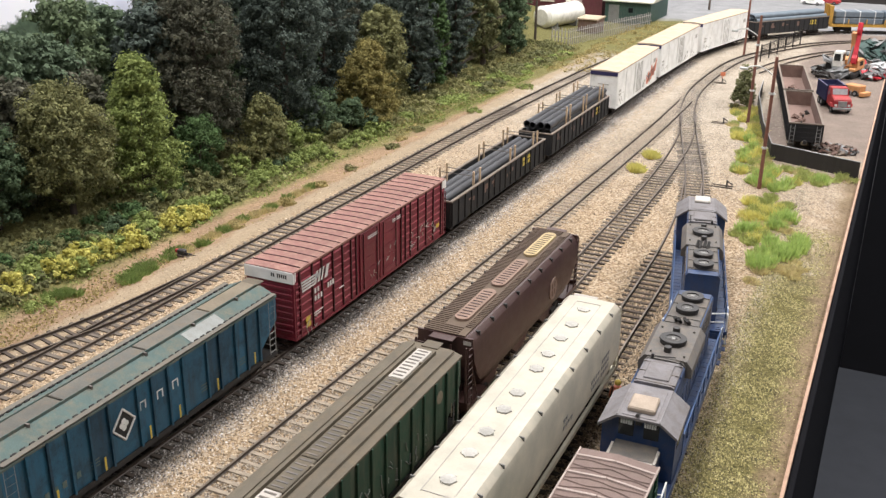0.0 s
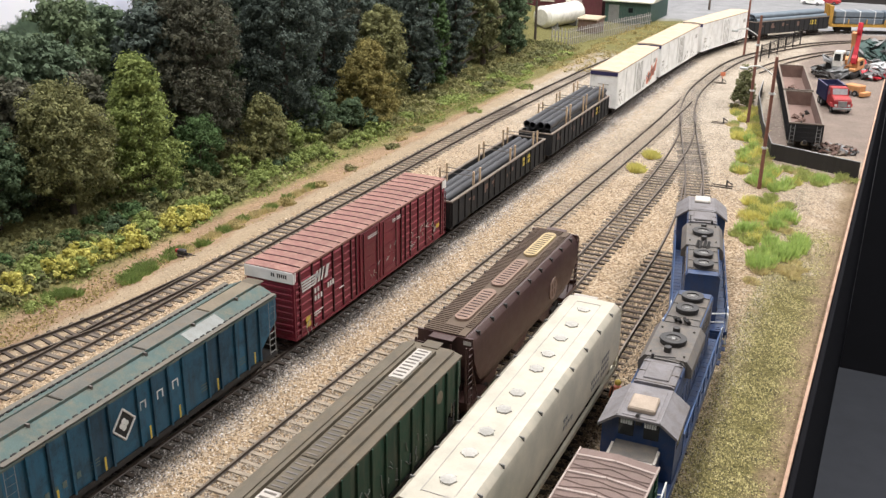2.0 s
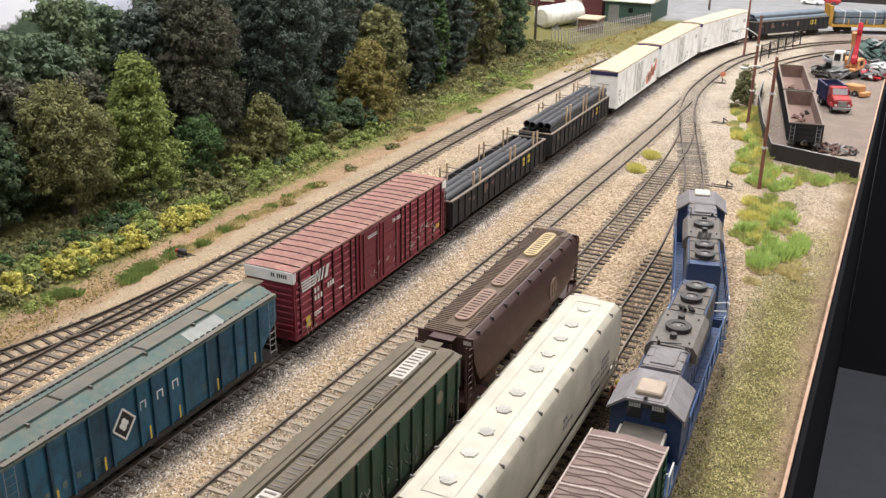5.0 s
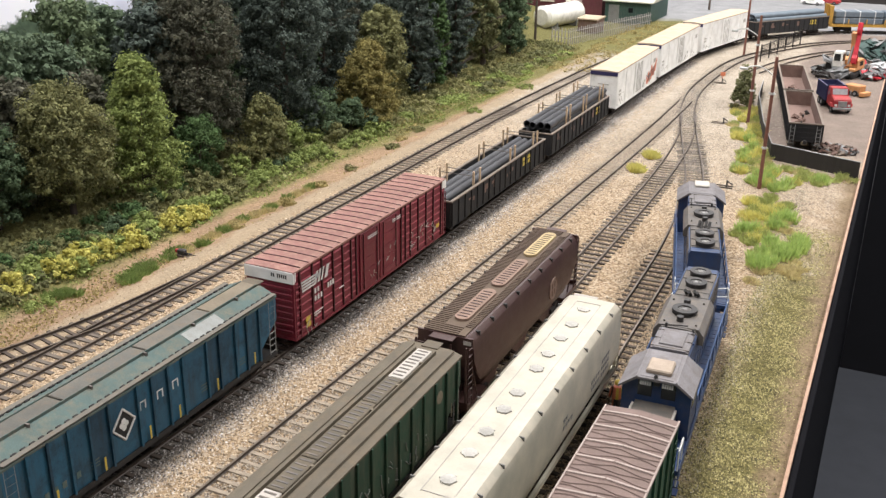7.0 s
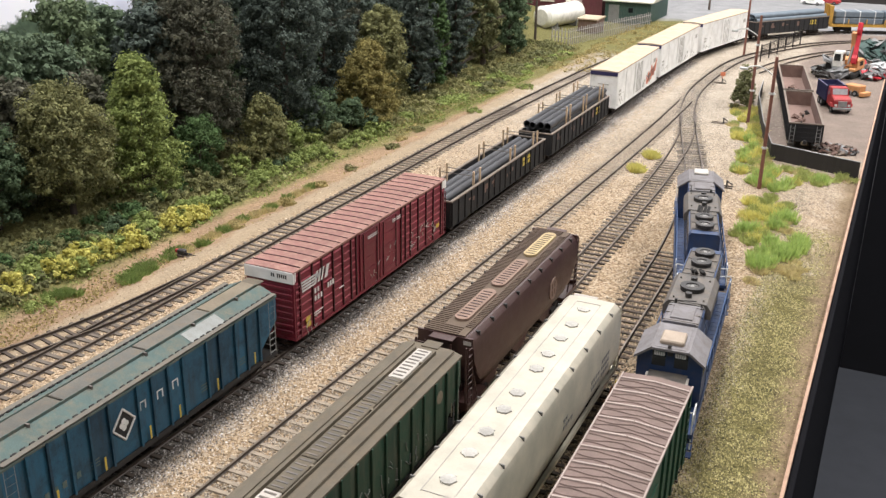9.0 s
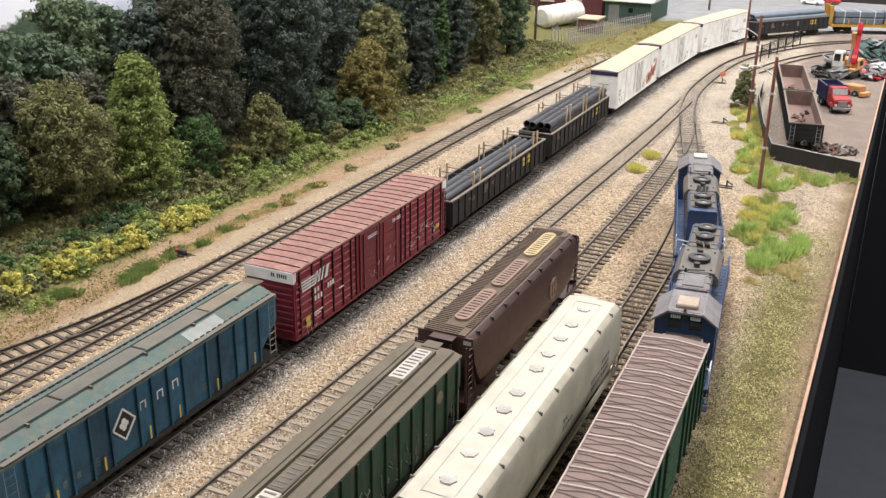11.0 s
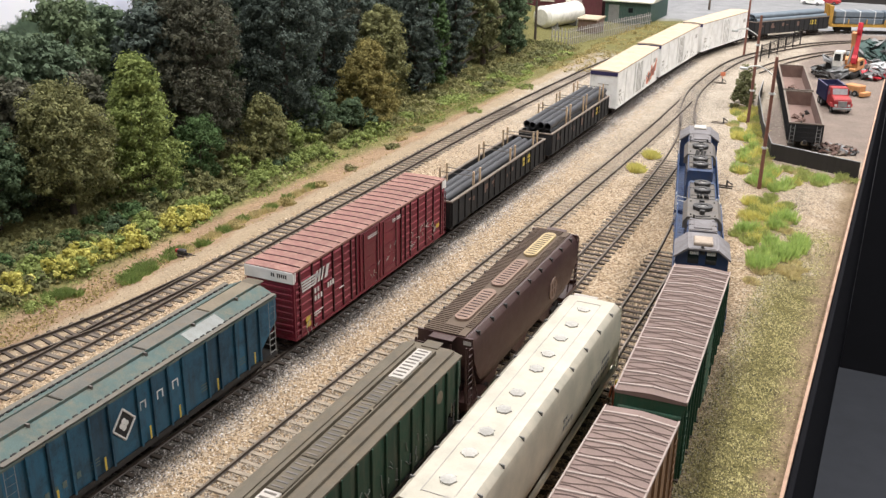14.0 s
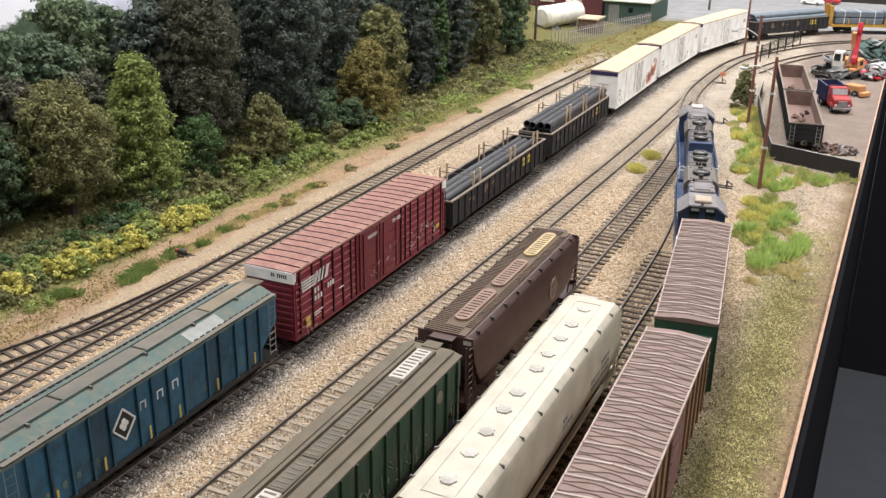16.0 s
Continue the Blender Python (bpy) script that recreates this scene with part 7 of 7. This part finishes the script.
def board_fence(label, pts, h, board=0.3):
    f = thing("board_fence", label, "fence", "scrap yard fences")
    bm = B()
    block(bm, -0.04, 0.04, -board / 2 - 0.004, board / 2 + 0.004, -0.4, h)
    me = mesh_of("board", bm, M_FENCE)
    for (x0, y0), (x1, y1) in zip(pts, pts[1:]):
        ln = math.hypot(x1 - x0, y1 - y0)
        a = math.degrees(math.atan2(-(x1 - x0), y1 - y0))
        n = int(ln / board)
        for i in range(n):
            t = (i + 0.5) / n
            again("board", me, f, x0 + (x1 - x0) * t, y0 + (y1 - y0) * t, random.uniform(-0.03, 0.03) - 0.3, a + random.uniform(-1.5, 1.5))
        bm = B()
        rod(bm, (x0, y0, h - 0.28), (x1, y1, h - 0.28), 0.05, 6)
        part("top_rail", bm, M_STEEL, f)


board_fence("dark weathered board fence round the scrap yard", [(25.35, 50.7), (17.45, 53.6), (15.5, 62.0), (13.0, 75.7), (12.3, 84)], 1.55)


def light_pole(x, y, h, arm_z, bands):
    p = thing("light_pole", "reddish wooden pole with a pale curved lamp arm", "street lamp", "light poles", at(x, y, ground_height(x, y)))
    bm = B()
    rod(bm, (0, 0, -0.5), (0, 0, h), 0.17, 10, 0.13)
    part("pole", bm, M_POLE, p)
    bm = B()
    prev = Vector((0, 0, arm_z))
    for k in range(1, 9):
        t = k / 8
        q = Vector((-2.3 * t, -0.15 * t, arm_z + 0.75 * math.sin(t * 2.4)))
        rod(bm, prev, q, 0.05, 6)
        prev = q
    arm = part("lamp_arm", bm, M_LAMPARM, p)
    bm = B()
    block(bm, prev.x - 0.5, prev.x + 0.15, prev.y - 0.15, prev.y + 0.15, prev.z - 0.14, prev.z + 0.06, 0.04)
    part("lamp_head", bm, M_LAMPARM, arm)
    for z in bands:
        bm = B()
        rod(bm, (-0.28, 0, z), (0.28, 0, z), 0.06, 6)
        rod(bm, (0, 0, z - 0.1), (0, 0, z + 0.1), 0.19, 10)
        part("insulator_band", bm, M_LAMPARM, p)


light_pole(17.94, 43.69, 11.2, 9.6, (3.6, 8.2))
light_pole(13.33, 66.86, 11.4, 9.2, (3.6, 8.4))
light_pole(6.06, 109.07, 11.5, 8.8, (4.0,))


def iron_railing():
    f = thing("iron_railing", "dark iron railing on posts beside the curve", "fence")
    a, b = Vector((8.9, 105.5, 0)), Vector((12.2, 124.5, 0))
    n = 40
    bm = B()
    rod(bm, (0, 0, 0.5), (0, 0, 2.0), 0.04, 5)
    bar = mesh_of("bar", bm, M_FENCE)
    bm = B()
    rod(bm, (0, 0, -0.5), (0, 0, 2.2), 0.1, 6)
    post = mesh_of("post", bm, M_FENCE)
    for i in range(n + 1):
        p = a.lerp(b, i / n)
        again("post" if i % 8 == 0 else "bar", post if i % 8 == 0 else bar, f, p.x, p.y, 0)
    for z in (0.55, 1.95):
        bm = B()
        rod(bm, a + Vector((0, 0, z)), b + Vector((0, 0, z)), 0.06, 5)
        part("rail", bm, M_FENCE, f)


iron_railing()


def tyre_part(parent, x, y, z, r, w):
    bm = B()
    rod(bm, (x - w / 2, y, z), (x + w / 2, y, z), r, 18)
    t = part("wheel", bm, M_TYRE, parent)
    bm = B()
    rod(bm, (x - w / 2 - 0.02, y, z), (x + w / 2 + 0.02, y, z), r * 0.5, 12)
    part("rim", bm, M_STEEL, t)


def dump_truck(m):
    t = thing("dump_truck", "red dump truck with a dark navy tipping body", "truck", "", m)
    bm = B()
    block(bm, -0.45, 0.45, -3.6, 3.6, 0.7, 0.95)
    part("chassis", bm, M_BLACK, t)
    bm = B()
    extrude_x(bm, [(-3.6, 0.75), (-3.6, 1.75), (-3.3, 1.95), (-2.0, 2.1), (-1.7, 2.95), (-0.4, 3.0), (-0.4, 0.75)], -1.1, 1.1)
    bmesh.ops.bevel(bm, geom=list(bm.edges), offset=0.09, segments=2, affect="EDGES")
    cab = part("cab", bm, M_TRUCKRED, t)
    bm = B()
    extrude_x(bm, [(-2.02, 2.14), (-1.75, 2.88), (-1.79, 2.9), (-2.06, 2.15)], -0.92, 0.92)
    part("windscreen", bm, M_GLASSPALE, cab)
    bm = B()
    block(bm, -0.55, 0.55, -3.66, -3.6, 0.95, 1.65, 0.02)
    g = part("grille", bm, M_STEEL, cab, "chrome grille")
    bm = B()
    block(bm, -1.15, 1.15, -3.85, -3.62, 0.55, 0.85, 0.04)
    part("bumper", bm, M_STEEL, t, "chrome bumper")
    for s in (-1, 1):
        bm = B()
        block(bm, s * 0.82 - 0.14, s * 0.82 + 0.14, -3.68, -3.6, 1.0, 1.25, 0.03)
        part("headlight", bm, M_LETTER, cab)
        bm = B()
        extrude_x(bm, [(-3.4, 0.9), (-3.2, 1.3), (-2.3, 1.3), (-2.0, 0.9)], s * 1.2 - 0.15, s * 1.2 + 0.15)
        part("wing", bm, M_TRUCKRED, cab)
        bm = B()
        block(bm, s * 1.35 - 0.06, s * 1.35 + 0.06, -1.9, -1.75, 2.1, 2.7, 0.02)
        part("mirror", bm, M_STEEL, cab)
        tyre_part(t, s * 1.0, -2.75, 0.52, 0.52, 0.32)
        for y in (1.4, 2.6):
            tyre_part(t, s * 0.95, y, 0.52, 0.52, 0.6)
    bm = B()
    for s in (-1, 1):
        block(bm, s * 1.2 - 0.06, s * 1.2 + 0.06, -0.25, 4.1, 1.0, 2.9)
    block(bm, -1.2, 1.2, -0.3, -0.18, 1.0, 3.1)
    block(bm, -1.2, 1.2, 4.0, 4.12, 1.0, 2.9)
    block(bm, -1.2, 1.2, -0.3, 4.1, 1.0, 1.12)
    part("tipping_body", bm, M_TRUCKNAVY, t)
    bm = B()
    for s in (-1, 1):
        block(bm, s * 1.2 - 0.1, s * 1.2 + 0.1, -0.35, 4.15, 2.88, 2.98)
    part("body_rim", bm, M_NAVYPALE, t)


M_GLASSPALE = plain("pale_windscreen", (0.35, 0.36, 0.36), 0.15)
M_NAVYPALE = paint("worn_navy_rim", (0.08, 0.08, 0.16), 0.5)
dump_truck(at(20.9, 79.4, -0.24, 0, 0, 20) @ Matrix.Diagonal((0.88, 0.88, 0.88, 1)))


def excavator(m):
    t = thing("scrap_handler", "orange material handler with red stick and white cab", "excavator", "", m)
    bm = B()
    for s in (-1, 1):
        block(bm, s * 1.1 - 0.35, s * 1.1 + 0.35, -2.0, 2.0, 0.0, 0.9, 0.25)
    pieces("crawler", bm, M_BLACK, t)
    bm = B()
    block(bm, -1.4, 1.4, -1.6, 2.2, 1.0, 1.35, 0.05)
    extrude_x(bm, [(-0.7, 1.35), (-0.7, 2.3), (1.6, 2.4), (2.2, 1.9), (2.2, 1.35)], -1.35, 1.35)
    part("house", bm, M_CRANE, t)
    bm = B()
    for k in range(6):
        block(bm, 1.35, 1.39, 0.2 + k * 0.22, 0.3 + k * 0.22, 1.5, 2.1)
    pieces("engine_vent", bm, M_FAN, t)
    bm = B()
    extrude_x(bm, [(-2.3, 1.5), (-2.4, 2.4), (-2.1, 3.5), (-0.9, 3.5), (-0.8, 1.5)], -1.4, -0.25)
    bmesh.ops.bevel(bm, geom=list(bm.edges), offset=0.07, segments=1, affect="EDGES")
    cab = part("cab", bm, M_TANK, t, "cream white cab")
    for dims in ((-1.22, -0.42, -2.43, -2.37, 2.3, 3.2), (-0.26, -0.2, -2.0, -1.1, 2.3, 3.2), (-1.44, -1.38, -2.0, -1.1, 2.3, 3.2)):
        bm = B()
        block(bm, *dims)
        part("window", bm, M_GLASS, cab)
    bm = B()
    extrude_x(bm, [(-1.0, 1.6), (-0.2, 1.6), (0.35, 3.2), (0.3, 4.6), (-0.5, 6.0), (-0.9, 5.8), (-0.35, 4.4), (-0.35, 3.2)], 0.0, 0.6)
    part("boom", bm, M_CRANE, t, "orange bent boom")
    bm = B()
    rod(bm, (0.3, -1.3, 1.9), (0.3, -0.2, 4.2), 0.12, 8)
    part("hydraulic_ram", bm, M_STEEL, t)
    bm = B()
    extrude_x(bm, [(-0.5, 5.6), (-0.95, 6.3), (-0.75, 7.2), (-0.35, 7.2), (-0.3, 6.2), (-0.7, 3.2), (-1.1, 3.2)], 0.65, 1.15)
    part("stick", bm, M_CRANERED, t, "bright red stick")
    bm = B()
    for q in (-0.45, 0.45):
        extrude_x(bm, [(-0.9 + q * 0.3, 3.2), (-0.9 + q, 2.7), (-0.9 + q * 0.9, 2.1), (-0.9 + q * 0.2, 1.9), (-0.9 + q * 0.5, 2.6)], 0.6, 1.2)
    pieces("grab", bm, M_CRANERED, t)


excavator(at(20.9, 100.0, -0.24, 0, 0, -15))


def loader(m):
    t = thing("skid_loader", "small orange skid loader by the scrap heap", "loader", "", m)
    bm = B()
    block(bm, -0.7, 0.7, -1.0, 1.0, 0.4, 1.3, 0.1)
    part("body", bm, M_CRANE, t)
    bm = B()
    block(bm, -0.8, 0.8, -1.7, -1.1, 0.1, 0.6, 0.05)
    part("bucket", bm, M_CRANE, t)
    for s in (-1, 1):
        for y in (-0.55, 0.55):
            tyre_part(t, s * 0.75, y, 0.36, 0.36, 0.25)


loader(at(22.6, 88.0, -0.24, 0, 0, 60))


def bulkhead_flat(m):
    c = thing("bulkhead_flatcar", "amber bulkhead flatcar loaded with blue-grey bundles", "freight car", "standing freight train", m)
    L = 9.0
    bm = B()
    block(bm, -1.5, 1.5, -L, L, 0.95, 1.35)
    part("deck", bm, M_YARDYELLOW, c)
    for s in (-1, 1):
        bm = B()
        for x in (-1.4, -0.5, 0.5, 1.4):
            block(bm, x - 0.08, x + 0.08, s * L - 0.3, s * L + 0.3, 1.35, 4.4)
        block(bm, -1.5, 1.5, s * L - 0.12, s * L + 0.12, 1.35, 4.4)
        part("bulkhead", bm, M_YARDYELLOW, c)
        bm = B()
        for i in range(5):
            y = -L + 3 + i * 3
            block(bm, s * 1.5 - 0.06, s * 1.5 + 0.06, y - 0.08, y + 0.08, 1.3, 2.2)
        pieces("stake", bm, M_YARDYELLOW, c)
    running_gear(c, L - 2.6, L)
    for k in range(2):
        for i in range(2):
            for j in range(2):
                t = thing("pipe_bundle", "strapped blue-grey pipe bundle on the flatcar", "pipes", "flatcar bundles", m)
                bm = B()
                y0 = -L + 0.8 + i * 8.3
                block(bm, -1.35 + j * 1.4, -0.05 + j * 1.4, y0, y0 + 7.9, 1.4 + k * 1.1, 2.4 + k * 1.1, 0.12)
                part("pipe_pack", bm, M_BUNDLE, t)
                bm = B()
                for y in (1.5, 4, 6.5):
                    block(bm, -1.38 + j * 1.4, -0.02 + j * 1.4, y0 + y - 0.06, y0 + y + 0.06, 1.38 + k * 1.1, 2.42 + k * 1.1)
                pieces("band", bm, M_LETTER, t)


bulkhead_flat(PATH_B.chord(PATH_B.find(112.3) + 39.5, 5.5))


# ---- buildings and roadside at the far end ----
def maroon_building():
    b = thing("factory_building", "maroon factory building with a pale pink window", "building")
    bm = B()
    block(bm, -41, -23.4, 135, 146, -0.6, 9)
    part("wall", bm, M_MAROON, b)
    bm = B()
    block(bm, -41.3, -23.1, 134.7, 146.3, 9, 9.4)
    part("roof", bm, M_SOOT, b)
    for x, w in ((-29.6, 2.4), (-35, 2.4)):
        bm = B()
        block(bm, x, x + w, 134.9, 135.05, 2.4, 6.4)
        win = part("window", bm, M_PINK, b)
        bm = B()
        block(bm, x - 0.15, x + w + 0.15, 134.8, 135.0, 2.2, 2.4)
        part("window_sill", bm, M_SHEDROOF, win)
    bm = B()
    for x in (-23.5, -40):
        block(bm, x - 0.2, x + 0.2, 134.7, 135, -0.6, 9)
    pieces("corner_trim", bm, M_MAROON, b)


M_PINK = paint("pale_pink_glass", (0.55, 0.42, 0.43), 0.4, amount=0.1, streak=0.1)
maroon_building()


def storage_tank():
    t = thing("storage_tank", "white horizontal storage tank on saddles", "tank")
    bm = B()
    a, b = Vector((-28.0, 116.5, 2.0)), Vector((-25.4, 126.0, 2.0))
    d = (b - a).normalized()
    rod(bm, a, b, 1.8, 28)
    rod(bm, a - d * 0.5, a, 1.3, 28, 1.9)
    rod(bm, b, b + d * 0.5, 1.9, 28, 1.3)
    part("shell", bm, M_TANK, t, smooth=True)
    for f in (0.2, 0.8):
        p = a.lerp(b, f)
        bm = B()
        block(bm, p.x - 1.5, p.x + 1.5, p.y - 0.3, p.y + 0.3, -0.6, 1.0)
        part("saddle", bm, M_STEEL, t)
    bm = B()
    p = a.lerp(b, 0.75)
    rod(bm, p + Vector((0, 0, 1.8)), p + Vector((0, 0, 2.6)), 0.5, 12)
    part("dome", bm, M_TANK, t)


storage_tank()


def green_shed():
    s = thing("shed", "dark green metal shed with a pale flat-pitched roof", "building")
    bm = B()
    block(bm, -22.5, -14.2, 134, 147, -0.5, 3.3)
    part("wall", bm, M_SHED, s)
    bm = B()
    extrude_x(bm, [(133.4, 3.2), (133.4, 3.4), (140.5, 4.3), (147.6, 3.4), (147.6, 3.2)], -22.9, -13.8)
    part("roof", bm, M_SHEDROOF, s, "pale dusty roof")
    bm = B()
    block(bm, -21.8, -19.9, 133.9, 134.0, -0.3, 2.6)
    part("door", bm, M_STEEL, s)
    bm = B()
    block(bm, -18.2, -17.4, 133.9, 134.0, 1.4, 2.2)
    part("window", bm, M_GLASS, s)
    bm = B()
    for i in range(20):
        block(bm, -22.4 + i * 0.42, -22.34 + i * 0.42, 133.95, 134.0, -0.4, 3.2)
    pieces("wall_rib", bm, M_SHED, s)


green_shed()


def hut():
    s = thing("hut", "small brown hut with a flat tan roof", "building")
    bm = B()
    block(bm, -22.8, -19.6, 119.5, 124, -0.5, 1.7)
    part("wall", bm, M_RUST, s)
    bm = B()
    block(bm, -23.0, -19.4, 119.2, 124.2, 1.7, 1.9)
    part("roof", bm, M_BAYROOF, s)


hut()


def picket_fence():
    f = thing("picket_fence", "grey picket fence below the buildings", "fence")
    bm = B()
    block(bm, -0.07, 0.07, -0.05, 0.05, -0.6, 1.9)
    me = mesh_of("picket", bm, M_PICKET)
    pts = [(-23.5, 108.5), (-20.3, 107), (-14.4, 130.5), (-13.8, 133.5)]
    for (x0, y0), (x1, y1) in zip(pts, pts[1:]):
        n = int(math.hypot(x1 - x0, y1 - y0) / 0.62)
        for i in range(n):
            again("picket", me, f, x0 + (x1 - x0) * i / n, y0 + (y1 - y0) * i / n, random.uniform(-0.1, 0.05), random.uniform(-4, 4))
        for z in (0.4, 1.4):
            bm = B()
            rod(bm, (x0, y0, z), (x1, y1, z), 0.05, 5)
            part("rail", bm, M_PICKET, f)


picket_fence()


def far_pole(x, y, h):
    p = thing("utility_pole", "dark wooden utility pole near the buildings", "pole", "utility poles", at(x, y, -0.5))
    bm = B()
    rod(bm, (0, 0, 0), (0, 0, h), 0.22, 8, 0.16)
    part("pole", bm, M_TRUNK, p)
    bm = B()
    block(bm, -1.2, 1.2, -0.08, 0.08, h - 0.9, h - 0.7)
    part("crossarm", bm, M_TRUNK, p)


far_pole(-25.6, 106.5, 10)
far_pole(-8.5, 158, 10)


def motor_car(label, m, paint_mat):
    c = thing("car", label, "car", "parked vehicles", m)
    bm = B()
    extrude_x(bm, [(-2.2, 0.35), (-2.2, 0.8), (-1.9, 0.95), (-1.0, 1.0), (-0.5, 1.5), (1.0, 1.5), (1.6, 1.0), (2.2, 0.9), (2.2, 0.35)], -0.88, 0.88)
    bmesh.ops.bevel(bm, geom=list(bm.edges), offset=0.07, segments=2, affect="EDGES")
    body = part("body", bm, paint_mat, c)
    bm = B()
    extrude_x(bm, [(-0.82, 1.05), (-0.45, 1.42), (0.95, 1.42), (1.35, 1.05)], -0.9, 0.9)
    part("window", bm, M_GLASS, body)
    for s in (-1, 1):
        for y in (-1.35, 1.35):
            tyre_part(c, s * 0.8, y, 0.34, 0.34, 0.22)


motor_car("parked white car on the far road", at(8.6, 178, -0.3, 0, 0, 75), M_WHITE)
motor_car("parked red car on the far road", at(11.6, 181, -0.3, 0, 0, 75), M_TRUCKRED)


def far_wall():
    bm = B()
    block(bm, -6, 25.4, 186, 189, -0.5, 3.2)
    b = thing("retaining_wall", "dark retaining wall behind the far road", "wall")
    part("wall", bm, M_FENCE, b)
    bm = B()
    block(bm, -6.2, 25.4, 185.8, 189, 3.2, 3.5)
    part("coping", bm, M_SCRAPDARK, b)


far_wall()


def switch_stand(x, y, target=False):
    t = thing("switch_stand", "small dark ground throw beside the turnout", "switch stand", "switch stands", at(x, y, -0.3))
    bm = B()
    block(bm, -1.3, 0.5, -0.12, 0.12, 0, 0.12)
    block(bm, -1.3, 0.5, 0.5, 0.66, 0, 0.12)
    part("base", bm, M_TIE, t)
    bm = B()
    rod(bm, (0, 0.2, 0.1), (0, 0.2, 0.7), 0.08, 6)
    rod(bm, (0, 0.2, 0.6), (0.5, 0.2, 0.35), 0.05, 6)
    part("lever", bm, M_FAN, t)
    if target:
        bm = B()
        rod(bm, (0, 0.2, 0.6), (0, 0.2, 1.5), 0.05, 6)
        block(bm, -0.3, 0.3, 0.16, 0.24, 1.0, 1.5, 0.03)
        part("target", bm, M_ORANGE, t, "orange target plate")


def bank_throw(x, y):
    t = thing("switch_stand", "black ground throw with a red lamp beside the main line", "switch stand", "switch stands", at(x, y, ground_height(x, y) + 0.06))
    bm = B()
    for q in (-0.18, 0.18):
        block(bm, -0.3, 2.9, q - 0.09, q + 0.09, 0.0, 0.14, 0.02)
    pieces("base", bm, M_TIE, t)
    bm = B()
    block(bm, -0.25, 0.35, -0.2, 0.2, 0.14, 0.5, 0.05)
    rod(bm, (0.3, 0, 0.3), (0.9, 0, 0.24), 0.05, 6)
    part("machine", bm, M_FAN, t)
    bm = B()
    block(bm, -0.5, -0.25, -0.12, 0.12, 0.2, 0.45, 0.04)
    part("lamp", bm, M_TRUCKRED, t, "red lamp box")
    bm = B()
    rod(bm, (0.35, 0.05, 0.2), (3.2, 0.05, 0.2), 0.035, 6)
    part("throw_rod", bm, M_FAN, t)


for x, y in ((15.4, 42.5), (11.0, 65.4), (6.9, 87.0)):
    switch_stand(x, y, x == 6.9)
bank_throw(-15.9, 9.7)


def figurine(x, y):
    """A miniature yard worker figure, as one plain shape."""
    bm = B()
    for s in (-1, 1):
        rod(bm, (s * 0.12, 0, 0), (s * 0.11, 0, 0.85), 0.11, 8)
    n = len(bm.faces)
    rod(bm, (0, 0, 0.82), (0, 0, 1.45), 0.24, 10, 0.2)
    for s in (-1, 1):
        rod(bm, (s * 0.26, 0, 1.4), (s * 0.33, -0.08, 0.85), 0.08, 6)
    k = len(bm.faces)
    bmesh.ops.create_icosphere(bm, subdivisions=2, radius=0.17, matrix=Matrix.Translation((0, 0, 1.66)))
    bm.faces.ensure_lookup_table()
    for i, f in enumerate(bm.faces):
        f.material_index = 0 if i < n else 1 if i < k else 2
    ob = part("figurine", bm, M_FAN)
    ob.data.materials.append(M_ORANGE)
    ob.data.materials.append(M_YELLOW)
    ob.matrix_basis = at(x, y, -0.34)
    tagged(ob, "tiny worker figurine in orange vest and yellow helmet", "figurine")


figurine(17.1, 2.6)


motions()
